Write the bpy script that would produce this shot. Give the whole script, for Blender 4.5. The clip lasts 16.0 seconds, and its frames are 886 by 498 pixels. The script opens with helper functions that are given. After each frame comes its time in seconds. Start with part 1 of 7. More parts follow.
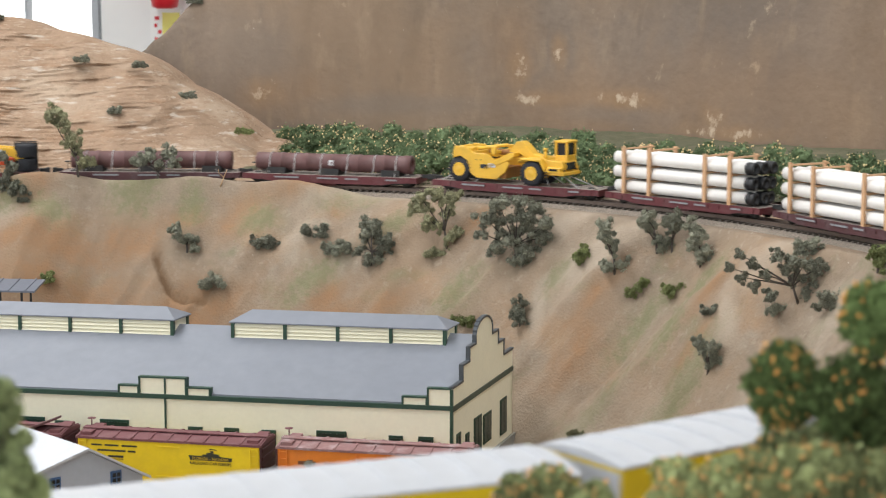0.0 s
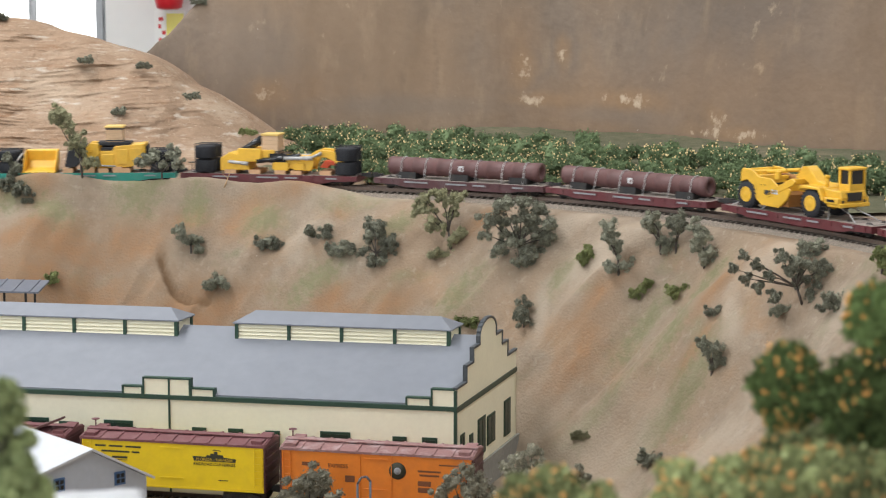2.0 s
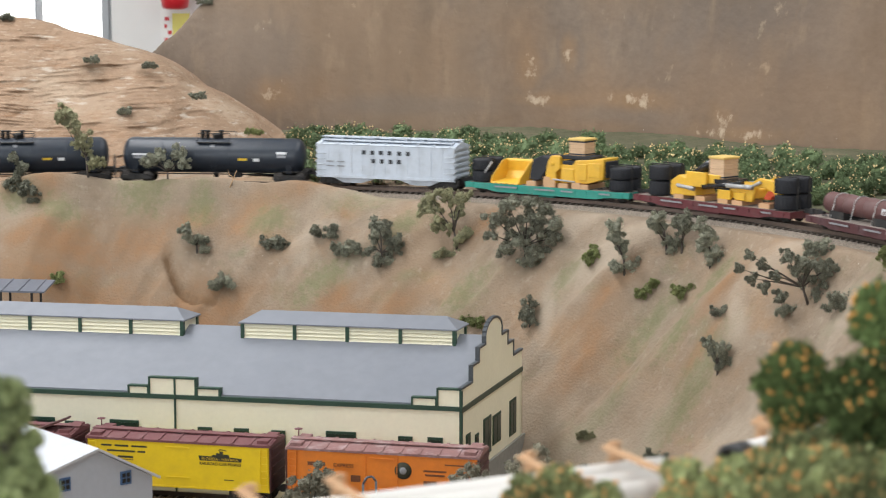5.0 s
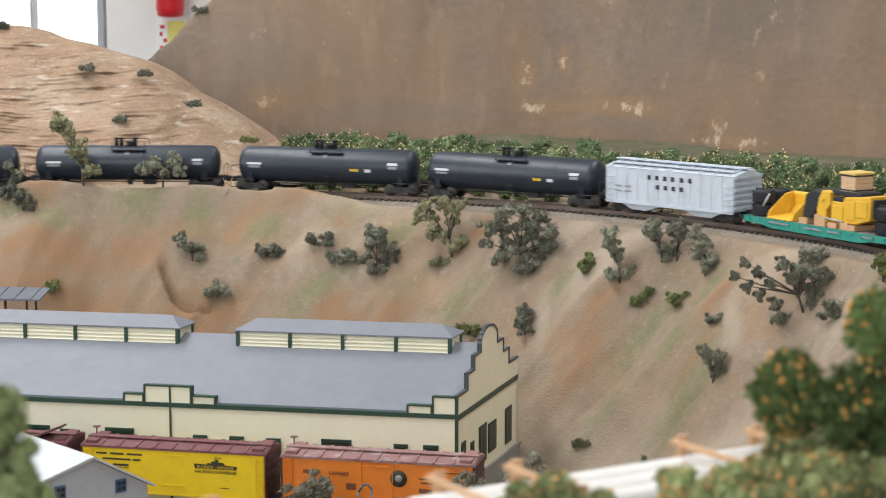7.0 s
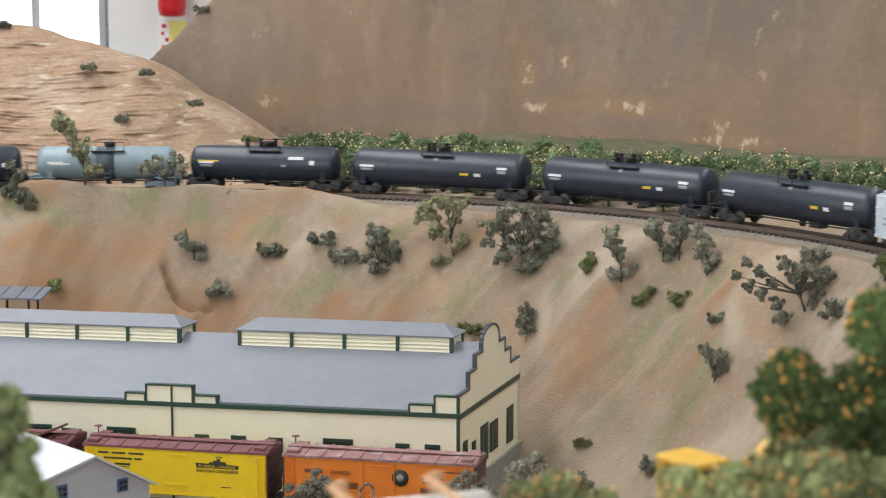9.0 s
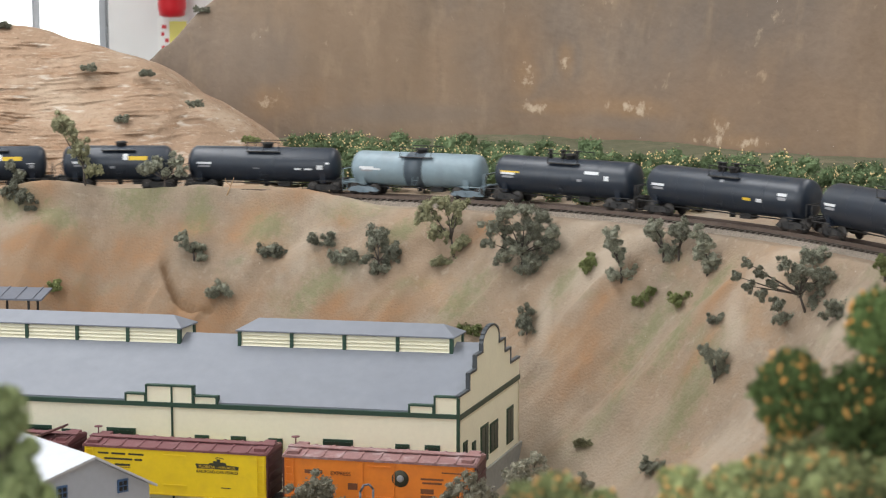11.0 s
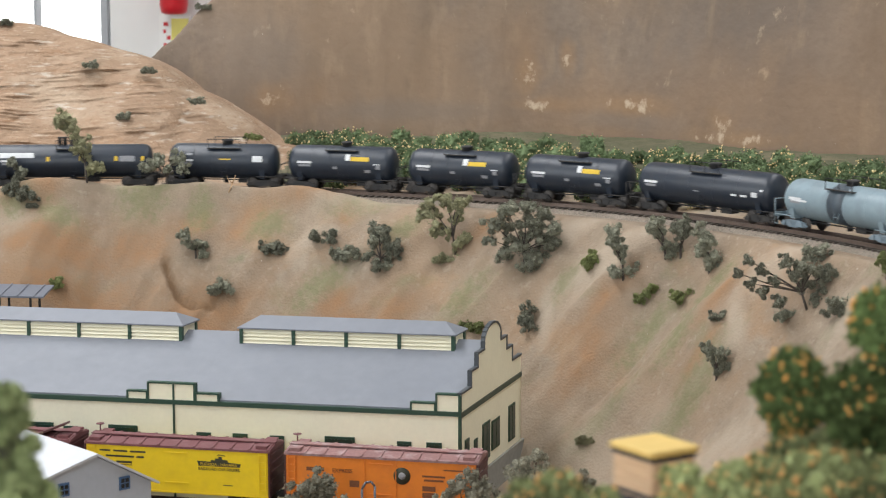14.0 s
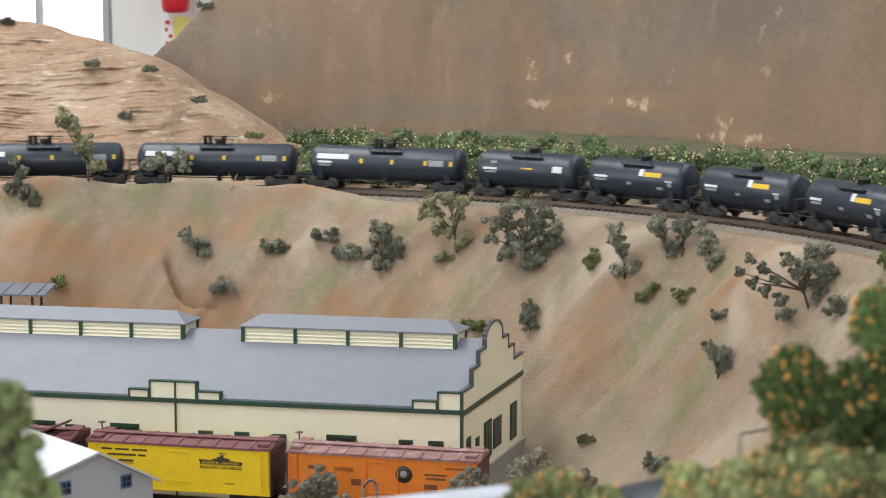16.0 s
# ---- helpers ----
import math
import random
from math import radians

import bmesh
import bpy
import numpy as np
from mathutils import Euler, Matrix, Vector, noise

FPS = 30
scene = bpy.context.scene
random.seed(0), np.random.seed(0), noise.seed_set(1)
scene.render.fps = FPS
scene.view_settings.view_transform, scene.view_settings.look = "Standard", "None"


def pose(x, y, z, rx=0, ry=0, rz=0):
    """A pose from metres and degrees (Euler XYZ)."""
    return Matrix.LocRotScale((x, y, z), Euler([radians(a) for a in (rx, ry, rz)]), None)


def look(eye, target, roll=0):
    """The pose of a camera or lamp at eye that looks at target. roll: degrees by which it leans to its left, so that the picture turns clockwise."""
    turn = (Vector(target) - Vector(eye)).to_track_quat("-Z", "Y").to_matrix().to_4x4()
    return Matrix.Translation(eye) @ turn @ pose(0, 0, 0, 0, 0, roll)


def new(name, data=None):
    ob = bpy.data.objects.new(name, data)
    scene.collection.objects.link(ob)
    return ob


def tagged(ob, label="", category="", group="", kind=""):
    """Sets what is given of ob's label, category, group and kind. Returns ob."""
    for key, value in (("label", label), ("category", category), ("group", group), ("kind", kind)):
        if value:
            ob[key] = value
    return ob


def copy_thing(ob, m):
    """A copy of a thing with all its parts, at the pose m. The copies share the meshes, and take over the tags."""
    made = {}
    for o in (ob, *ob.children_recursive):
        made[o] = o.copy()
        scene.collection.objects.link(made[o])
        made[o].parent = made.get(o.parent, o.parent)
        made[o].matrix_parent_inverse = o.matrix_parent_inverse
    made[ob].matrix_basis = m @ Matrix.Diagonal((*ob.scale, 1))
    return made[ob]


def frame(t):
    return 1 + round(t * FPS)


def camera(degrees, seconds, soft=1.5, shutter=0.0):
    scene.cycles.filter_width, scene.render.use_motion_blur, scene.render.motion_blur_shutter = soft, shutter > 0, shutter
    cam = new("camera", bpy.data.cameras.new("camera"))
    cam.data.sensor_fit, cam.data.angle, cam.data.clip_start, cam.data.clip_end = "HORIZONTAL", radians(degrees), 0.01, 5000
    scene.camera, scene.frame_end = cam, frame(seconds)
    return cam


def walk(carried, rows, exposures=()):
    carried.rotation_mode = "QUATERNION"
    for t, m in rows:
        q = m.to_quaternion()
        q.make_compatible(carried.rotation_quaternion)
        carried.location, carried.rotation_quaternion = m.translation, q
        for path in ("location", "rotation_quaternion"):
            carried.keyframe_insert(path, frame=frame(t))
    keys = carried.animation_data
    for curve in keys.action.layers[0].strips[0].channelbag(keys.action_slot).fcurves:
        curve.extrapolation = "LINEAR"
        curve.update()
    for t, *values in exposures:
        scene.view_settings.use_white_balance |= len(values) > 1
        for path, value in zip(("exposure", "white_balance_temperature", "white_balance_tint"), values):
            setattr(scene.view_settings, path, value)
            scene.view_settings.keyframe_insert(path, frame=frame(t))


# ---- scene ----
# A model railway of about 1:87 in a room; metres are the model's own.
cam = camera(25.25, 16.0, soft=1.1, shutter=0.5)
cam.data.dof.use_dof = True
cam.data.dof.focus_distance = 1.62
cam.data.dof.aperture_fstop = 32.0
EYE = (0.0, 0.0, 1.5)
F = 3500.0
# seconds, turn right and turn down, in units of 1/3500 rad
SWAY = [(0, 0, 0), (.5, 1.5, 0), (1, 2.8, .3), (1.5, 4.5, 1.3), (2, 7, 1.5), (2.5, 9, 2.5), (3, 10.6, 2.8), (3.5, 13.5, 0),
        (4, 17, -2.2), (4.6, 18, -1), (5.6, 15, 5), (6.5, 12, 10.5), (7, 9, 15), (7.5, 9.5, 15.6), (8, 9, 15.2), (8.5, 10.5, 14.2),
        (9, 12, 13.8), (10.2, 12.2, 14.6), (11.5, 12, 15), (12, 13.5, 13.2), (12.5, 13.6, 12.9), (13, 14.8, 13), (13.5, 15, 12),
        (14, 15.2, 10.3), (14.5, 16.6, 11.6), (15, 16.6, 11.4), (15.5, 18, 10.2), (16, 18.2, 7.5)]
TILT = math.degrees(math.atan(501 / F))
walk(cam, [(t, pose(*EYE, 90 - TILT + math.degrees(v / F), 0, math.degrees(u / F))) for t, u, v in SWAY],
     exposures=[(0, 0.0), (16, 0.0)])

# ---- light: a white room with ceiling lamps, and added fill lamps at the sides ----
world = bpy.data.worlds.new("world")
scene.world = world
world.use_nodes = True
wn = world.node_tree.nodes
wn["Background"].inputs[0].default_value = (0.95, 0.97, 1.0, 1)
wn["Background"].inputs[1].default_value = 0.25


def area_lamp(name, eye, target, sx, sy, watts, colour):
    data = bpy.data.lights.new(name, "AREA")
    data.shape, data.size, data.size_y, data.energy, data.color = "RECTANGLE", sx, sy, watts, colour
    ob = new(name, data)
    ob.matrix_world = look(eye, target)
    return ob


area_lamp("lamp_ceiling_a", (-0.9, 1.5, 2.93), (-0.9, 1.5, 0), 0.5, 2.4, 43, (0.975, 0.985, 1.0))
area_lamp("lamp_ceiling_b", (0.9, 1.7, 2.93), (0.9, 1.7, 0), 0.5, 2.4, 23, (0.975, 0.985, 1.0))
# two added fill lamps, west and front; no window is seen there
area_lamp("lamp_fill_west", (-2.85, 0.6, 1.9), (0.0, 1.5, 1.25), 1.8, 1.4, 40, (0.93, 0.97, 1.0))
area_lamp("lamp_fill_front", (-0.8, -2.35, 2.0), (0.0, 1.6, 1.25), 2.4, 1.3, 52, (0.93, 0.97, 1.0))


# ---- materials ----
def srgb(h):
    c = [int(h[i:i + 2], 16) / 255 for i in (0, 2, 4)]
    return tuple(v / 12.92 if v <= 0.04045 else ((v + 0.055) / 1.055) ** 2.4 for v in c)


def material(name, colour, rough=0.6, metal=0.0, vary=0.12, scale=60.0, bump=0.0, bump_scale=900.0, dirt=None, dirt_amount=0.0,
             emit=0.0, rand=0.0, spec=0.5, stretch=(1, 1, 1)):
    m = bpy.data.materials.new(name)
    m.use_nodes = True
    nt = m.node_tree
    n, link = nt.nodes, nt.links.new
    p = n["Principled BSDF"]
    p.inputs["Roughness"].default_value = rough
    p.inputs["Metallic"].default_value = metal
    p.inputs["Specular IOR Level"].default_value = spec
    co = n.new("ShaderNodeTexCoord")
    mp = n.new("ShaderNodeMapping")
    mp.inputs["Scale"].default_value = stretch
    link(co.outputs["Object"], mp.inputs["Vector"])
    a = n.new("ShaderNodeTexNoise")
    a.inputs["Scale"].default_value, a.inputs["Detail"].default_value = scale, 5
    link(mp.outputs[0], a.inputs["Vector"])
    b = n.new("ShaderNodeTexNoise")
    b.inputs["Scale"].default_value, b.inputs["Detail"].default_value = scale * 7, 3
    link(mp.outputs[0], b.inputs["Vector"])
    mix = n.new("ShaderNodeMath")
    mix.operation = "ADD"
    link(a.outputs[0], mix.inputs[0]), link(b.outputs[0], mix.inputs[1])
    mr = n.new("ShaderNodeMapRange")
    mr.inputs[1].default_value, mr.inputs[2].default_value = 0.6, 1.4
    mr.inputs[3].default_value, mr.inputs[4].default_value = 1 - vary, 1 + vary
    link(mix.outputs[0], mr.inputs[0])
    hsv = n.new("ShaderNodeHueSaturation")
    hsv.inputs["Color"].default_value = (*colour, 1)
    link(mr.outputs[0], hsv.inputs["Value"])
    out = hsv.outputs[0]
    if rand:
        oi = n.new("ShaderNodeObjectInfo")
        gi = n.new("ShaderNodeNewGeometry")
        sm = n.new("ShaderNodeMath")
        sm.operation = "ADD"
        link(oi.outputs["Random"], sm.inputs[0]), link(gi.outputs["Random Per Island"], sm.inputs[1])
        r2 = n.new("ShaderNodeMapRange")
        r2.inputs[2].default_value = 2.0
        r2.inputs[3].default_value, r2.inputs[4].default_value = 1 - rand, 1 + rand
        link(sm.outputs[0], r2.inputs[0])
        h2 = n.new("ShaderNodeHueSaturation")
        link(out, h2.inputs["Color"]), link(r2.outputs[0], h2.inputs["Value"])
        out = h2.outputs[0]
    if dirt:
        d = n.new("ShaderNodeTexNoise")
        d.inputs["Scale"].default_value, d.inputs["Detail"].default_value = scale * 1.7, 8
        link(mp.outputs[0], d.inputs["Vector"])
        ramp = n.new("ShaderNodeMapRange")
        ramp.inputs[1].default_value, ramp.inputs[2].default_value = 0.48, 0.72
        ramp.inputs[4].default_value = dirt_amount
        link(d.outputs[0], ramp.inputs[0])
        mx = n.new("ShaderNodeMix")
        mx.data_type = "RGBA"
        link(ramp.outputs[0], mx.inputs[0]), link(out, mx.inputs[6])
        mx.inputs[7].default_value = (*dirt, 1)
        out = mx.outputs[2]
    link(out, p.inputs["Base Color"])
    if bump:
        t = n.new("ShaderNodeTexNoise")
        t.inputs["Scale"].default_value, t.inputs["Detail"].default_value = bump_scale, 6
        link(mp.outputs[0], t.inputs["Vector"])
        bp = n.new("ShaderNodeBump")
        bp.inputs["Strength"].default_value, bp.inputs["Distance"].default_value = bump, 0.002
        link(t.outputs[0], bp.inputs["Height"]), link(bp.outputs[0], p.inputs["Normal"])
    if emit:
        link(out, p.inputs["Emission Color"])
        p.inputs["Emission Strength"].default_value = emit
    return m


def earth(name, base, patches, rough=0.95, bump=0.5, bump_scale=700.0):
    """Layered soil: base colour, then (colour, noise scale, low, high, amount, stretch) patches."""
    m = material(name, base, rough, vary=0.16, scale=16, bump=bump, bump_scale=bump_scale, spec=0.15)
    nt = m.node_tree
    n, link = nt.nodes, nt.links.new
    p = n["Principled BSDF"]
    co = next(k for k in n if k.type == "TEX_COORD")
    out = p.inputs["Base Color"].links[0].from_socket
    for i, (c, s, lo, hi, amount, st) in enumerate(patches):
        mp = n.new("ShaderNodeMapping")
        mp.inputs["Scale"].default_value = st
        mp.inputs["Location"].default_value = (3.1 * i, 1.7 * i, 0.9 * i)
        link(co.outputs["Object"], mp.inputs["Vector"])
        t = n.new("ShaderNodeTexNoise")
        t.inputs["Scale"].default_value, t.inputs["Detail"].default_value = s, 6
        t.inputs["Roughness"].default_value = 0.6
        link(mp.outputs[0], t.inputs["Vector"])
        r = n.new("ShaderNodeMapRange")
        r.inputs[1].default_value, r.inputs[2].default_value, r.inputs[4].default_value = lo, hi, amount
        link(t.outputs[0], r.inputs[0])
        mx = n.new("ShaderNodeMix")
        mx.data_type = "RGBA"
        link(r.outputs[0], mx.inputs[0]), link(out, mx.inputs[6])
        mx.inputs[7].default_value = (*c, 1)
        out = mx.outputs[2]
    link(out, p.inputs["Base Color"])
    return m


def soil_marks(m, layers):
    """Patches of other soil where the mesh's soil marks lie, with ragged edges: (channel, colour, low, high, amount)."""
    nt = m.node_tree
    n, link = nt.nodes, nt.links.new
    p = n["Principled BSDF"]
    co = next(k for k in n if k.type == "TEX_COORD")
    at = n.new("ShaderNodeAttribute")
    at.attribute_name = "soil"
    sep = n.new("ShaderNodeSeparateColor")
    link(at.outputs["Color"], sep.inputs[0])
    out = p.inputs["Base Color"].links[0].from_socket
    for i, (ch, c, scale, rag, lo, hi, amount, st) in enumerate(layers):
        mp = n.new("ShaderNodeMapping")
        mp.inputs["Scale"].default_value = st
        mp.inputs["Location"].default_value = (1.3 * i, 2.9 * i, 0.7 * i)
        link(co.outputs["Object"], mp.inputs["Vector"])
        t = n.new("ShaderNodeTexNoise")
        t.inputs["Scale"].default_value, t.inputs["Detail"].default_value, t.inputs["Roughness"].default_value = scale, 7, 0.65
        link(mp.outputs[0], t.inputs["Vector"])
        k = n.new("ShaderNodeMath")
        k.operation = "MULTIPLY_ADD"
        link(t.outputs[0], k.inputs[0])
        k.inputs[1].default_value = rag
        link(sep.outputs[ch] if ch < 3 else at.outputs["Alpha"], k.inputs[2])
        r = n.new("ShaderNodeMapRange")
        r.inputs[1].default_value, r.inputs[2].default_value, r.inputs[4].default_value = lo + rag / 2, hi + rag / 2, amount
        link(k.outputs[0], r.inputs[0])
        mx = n.new("ShaderNodeMix")
        mx.data_type = "RGBA"
        link(r.outputs[0], mx.inputs[0]), link(out, mx.inputs[6])
        mx.inputs[7].default_value = (*c, 1)
        out = mx.outputs[2]
    link(out, p.inputs["Base Color"])


ORANGE_SOIL, PALE_SOIL, GREEN_TURF = (0.36, 0.195, 0.10), (0.37, 0.33, 0.27), (0.165, 0.178, 0.095)
M_SLOPE = earth("slope_soil", (0.262, 0.206, 0.153), [
    ((0.30, 0.212, 0.142), 5, 0.48, 0.62, 0.7, (1, 1, 1)), (PALE_SOIL, 14, 0.54, 0.68, 0.5, (1, 1, 0.6)),
    ((0.33, 0.21, 0.125), 11, 0.54, 0.68, 0.7, (1, 1, 1.4)), (GREEN_TURF, 22, 0.57, 0.70, 0.5, (1, 1, 1)),
    ((0.20, 0.145, 0.10), 46, 0.57, 0.74, 0.55, (1, 1, 1)), ((0.42, 0.36, 0.29), 150, 0.56, 0.74, 0.40, (1, 1, 1)),
    ((0.15, 0.12, 0.085), 260, 0.60, 0.76, 0.45, (1, 1, 1)), ((0.85, 0.82, 0.75), 300, 0.725, 0.75, 0.9, (1, 1, 1))], bump=0.45, bump_scale=480)
soil_marks(M_SLOPE, [
    (0, (0.255, 0.158, 0.093), 26, 1.5, 0.10, 0.90, 0.75, (1, 1, 1)), (0, (0.33, 0.168, 0.078), 70, 2.0, 0.65, 1.2, 0.4, (1, 1, 1)),
    (1, (0.225, 0.205, 0.128), 34, 1.6, 0.15, 0.95, 0.45, (1, 1, 1)), (1, (0.165, 0.172, 0.085), 170, 2.4, 0.45, 1.0, 0.55, (1, 1, 1)),
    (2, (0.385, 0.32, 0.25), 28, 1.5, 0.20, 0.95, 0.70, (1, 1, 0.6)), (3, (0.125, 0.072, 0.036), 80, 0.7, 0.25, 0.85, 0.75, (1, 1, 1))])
M_CLIFF = earth("cliff_plaster", (0.312, 0.216, 0.148), [
    ((0.42, 0.325, 0.24), 9, 0.48, 0.62, 0.85, (1, 1, 3)), ((0.24, 0.13, 0.07), 20, 0.56, 0.70, 0.6, (1, 1, 7)),
    ((0.52, 0.46, 0.39), 34, 0.58, 0.70, 0.8, (1, 1, 6)), (ORANGE_SOIL, 5, 0.56, 0.72, 0.6, (1, 1, 1)),
    ((0.19, 0.12, 0.075), 60, 0.58, 0.68, 0.6, (1, 1, 7)), ((0.50, 0.40, 0.30), 120, 0.58, 0.70, 0.6, (1, 1, 5))], bump=1.0, bump_scale=220)
M_HILL = earth("hill_plaster", (0.187, 0.146, 0.114), [
    ((0.148, 0.119, 0.098), 3, 0.44, 0.60, 0.85, (1, 1, 0.5)), ((0.230, 0.158, 0.101), 4, 0.52, 0.68, 0.6, (1, 1, 0.7)),
    ((0.234, 0.167, 0.114), 18, 0.60, 0.76, 0.6, (1, 1, 0.3)), ((0.125, 0.102, 0.082), 7, 0.54, 0.70, 0.6, (1, 1, 0.5)),
    ((0.48, 0.38, 0.27), 34, 0.66, 0.76, 0.7, (1, 1, 0.7)), ((0.246, 0.165, 0.106), 1.6, 0.50, 0.62, 0.6, (1, 1, 0.8)), ((0.29, 0.215, 0.15), 38, 0.56, 0.72, 0.5, (1, 1, 0.22)),
    ((0.105, 0.085, 0.066), 22, 0.58, 0.74, 0.45, (1, 1, 0.18)), ((0.42, 0.33, 0.24), 90, 0.66, 0.76, 0.4, (1, 1, 0.6)),
    ((0.85, 0.82, 0.75), 160, 0.735, 0.76, 0.8, (1, 1, 1))], bump=0.7, bump_scale=90)
soil_marks(M_HILL, [
    (0, (0.240, 0.152, 0.090), 9, 1.2, 0.15, 0.95, 0.45, (1, 1, 0.4)), (2, (0.185, 0.150, 0.122), 12, 1.2, 0.15, 0.85, 0.5, (1, 1, 1)),
    (1, (0.27, 0.170, 0.095), 24, 1.5, 0.20, 0.95, 0.55, (1, 1, 0.8)), (1, (0.52, 0.42, 0.31), 60, 2.4, 0.85, 1.15, 0.75, (1, 1, 0.8))])
M_BALLAST = material("ballast", (0.29, 0.245, 0.20), 0.95, vary=0.5, scale=700, bump=0.9, bump_scale=1500)
M_TIE = material("tie_brown", (0.085, 0.070, 0.058), 0.85, vary=0.3, scale=300, rand=0.3)
M_RAIL = material("rail_steel", (0.16, 0.12, 0.10), 0.45, metal=0.6, vary=0.2, scale=90)
M_LEAF_GREY = material("foam_foliage_grey", (0.235, 0.238, 0.182), 0.95, vary=0.35, scale=160, rand=0.55, spec=0.1, bump=0.8, bump_scale=1600)
M_LEAF_OLIVE = material("foam_foliage_olive", (0.26, 0.255, 0.155), 0.95, vary=0.35, scale=160, rand=0.5, spec=0.1, bump=0.8, bump_scale=1600)
M_LEAF_GREEN = material("foam_foliage_green", (0.140, 0.190, 0.098), 0.95, vary=0.35, scale=150, rand=0.55, spec=0.1, bump=0.8, bump_scale=1600)
M_LEAF_BUSH = material("foam_foliage_bush", (0.20, 0.225, 0.095), 0.95, vary=0.35, scale=150, rand=0.5, spec=0.1, bump=0.8, bump_scale=1600)
M_ORANGE_PALE = material("pale_fruit", (0.66, 0.50, 0.25), 0.7, vary=0.2, scale=200, rand=0.4)
M_BARK = material("bark", (0.085, 0.07, 0.06), 0.9, vary=0.3, scale=200, bump=0.5)
M_WALLPAINT = material("room_wall_paint", (0.88, 0.875, 0.86), 0.8, vary=0.03, scale=3)
M_CEIL = material("room_ceiling_paint", (0.75, 0.75, 0.73), 0.9, vary=0.03, scale=3)
M_FLOOR = material("room_floor_vinyl", (0.30, 0.27, 0.24), 0.5, vary=0.1, scale=4)

# ---- mesh helpers ----


def add_box(bm, x0, x1, y0, y1, z0, z1, m=None):
    vs = [bm.verts.new(c) for c in ((x0, y0, z0), (x1, y0, z0), (x1, y1, z0), (x0, y1, z0), (x0, y0, z1), (x1, y0, z1), (x1, y1, z1), (x0, y1, z1))]
    if m:
        for v in vs:
            v.co = m @ v.co
    for f in ((3, 2, 1, 0), (4, 5, 6, 7), (0, 1, 5, 4), (1, 2, 6, 5), (2, 3, 7, 6), (3, 0, 4, 7)):
        bm.faces.new([vs[i] for i in f])
    return vs


def add_tube(bm, a, b, ra, rb=None, n=10, caps=True):
    """A tapered tube from a to b."""
    rb = ra if rb is None else rb
    a, b = Vector(a), Vector(b)
    d = (b - a).normalized()
    u = d.orthogonal().normalized()
    w = d.cross(u)
    rings = []
    for c, r in ((a, ra), (b, rb)):
        rings.append([bm.verts.new(c + (u * math.cos(k * math.tau / n) + w * math.sin(k * math.tau / n)) * r) for k in range(n)])
    for k in range(n):
        f = bm.faces.new((rings[0][k], rings[0][(k + 1) % n], rings[1][(k + 1) % n], rings[1][k]))
        f.smooth = True
    if caps:
        bm.faces.new(rings[0][::-1]), bm.faces.new(rings[1])


def add_lathe(bm, profile, n=20, axis="x", origin=(0, 0, 0)):
    """A turned body: profile of (along, radius)."""
    rings = []
    o = Vector(origin)
    for s, r in profile:
        ring = []
        for k in range(n):
            c, d = math.cos(k * math.tau / n) * r, math.sin(k * math.tau / n) * r
            ring.append(bm.verts.new(o + Vector({"x": (s, c, d), "y": (d, s, c), "z": (c, d, s)}[axis])))
        rings.append(ring)
    for p, q in zip(rings, rings[1:]):
        for k in range(n):
            f = bm.faces.new((p[k], p[(k + 1) % n], q[(k + 1) % n], q[k]))
            f.smooth = True
    bm.faces.new(rings[0][::-1]), bm.faces.new(rings[-1])


def add_prism(bm, poly, axis, lo, hi):
    """A flat outline pushed along an axis. x: outline in (y, z); y: in (x, z); z: in (x, y)."""
    def at(p, s):
        return {"x": (s, p[0], p[1]), "y": (p[0], s, p[1]), "z": (p[0], p[1], s)}[axis]
    a, b = [bm.verts.new(at(p, lo)) for p in poly], [bm.verts.new(at(p, hi)) for p in poly]
    n = len(poly)
    for k in range(n):
        bm.faces.new((a[k], a[(k + 1) % n], b[(k + 1) % n], b[k]))
    bm.faces.new(a[::-1]), bm.faces.new(b)


def finish(bm, mats, scale=1.0, bevel=0.0, smooth=False):
    bmesh.ops.recalc_face_normals(bm, faces=bm.faces)
    if bevel:
        bmesh.ops.bevel(bm, geom=[e for e in bm.edges if len(e.link_faces) == 2 and e.calc_face_angle() > 0.6], offset=bevel, segments=1, affect="EDGES", clamp_overlap=True)
    if scale != 1.0:
        bmesh.ops.scale(bm, vec=(scale,) * 3, verts=bm.verts)
    me = bpy.data.meshes.new("mesh")
    bm.to_mesh(me)
    bm.free()
    if smooth:
        me.polygons.foreach_set("use_smooth", [True] * len(me.polygons))
    for m in (mats if isinstance(mats, (list, tuple)) else [mats]):
        me.materials.append(m)
    return me


def part(name, bm, mats, parent=None, label="", scale=1.0, bevel=0.0, smooth=False):
    me = finish(bm, mats, scale, bevel, smooth) if isinstance(bm, bmesh.types.BMesh) else bm
    ob = new(name, me)
    if parent:
        ob.parent = parent
    if label:
        tagged(ob, label)
    return ob


def thing(name, label, category, group="", kind="", data=None):
    return tagged(new(name, data), label, category, group, kind)


# ---- the lie of the land ----
CX, CY, RT, RAIL_Z = -0.299, 1.131, 0.683, 1.304   # the curve of the main line
BED_Z, VALLEY_Z = RAIL_Z - 0.0075, 1.112
RATE = 0.21677                                     # radians a second of the train on the curve


def nz(x, y, z=0.0, s=1.0):
    return noise.noise((x * s, y * s, z * s))


def smooth01(u):
    u = min(1.0, max(0.0, u))
    return u * u * (3 - 2 * u)


ARC_IN, ARC_OUT = math.radians(-18), math.pi       # beyond these the line runs straight to the west


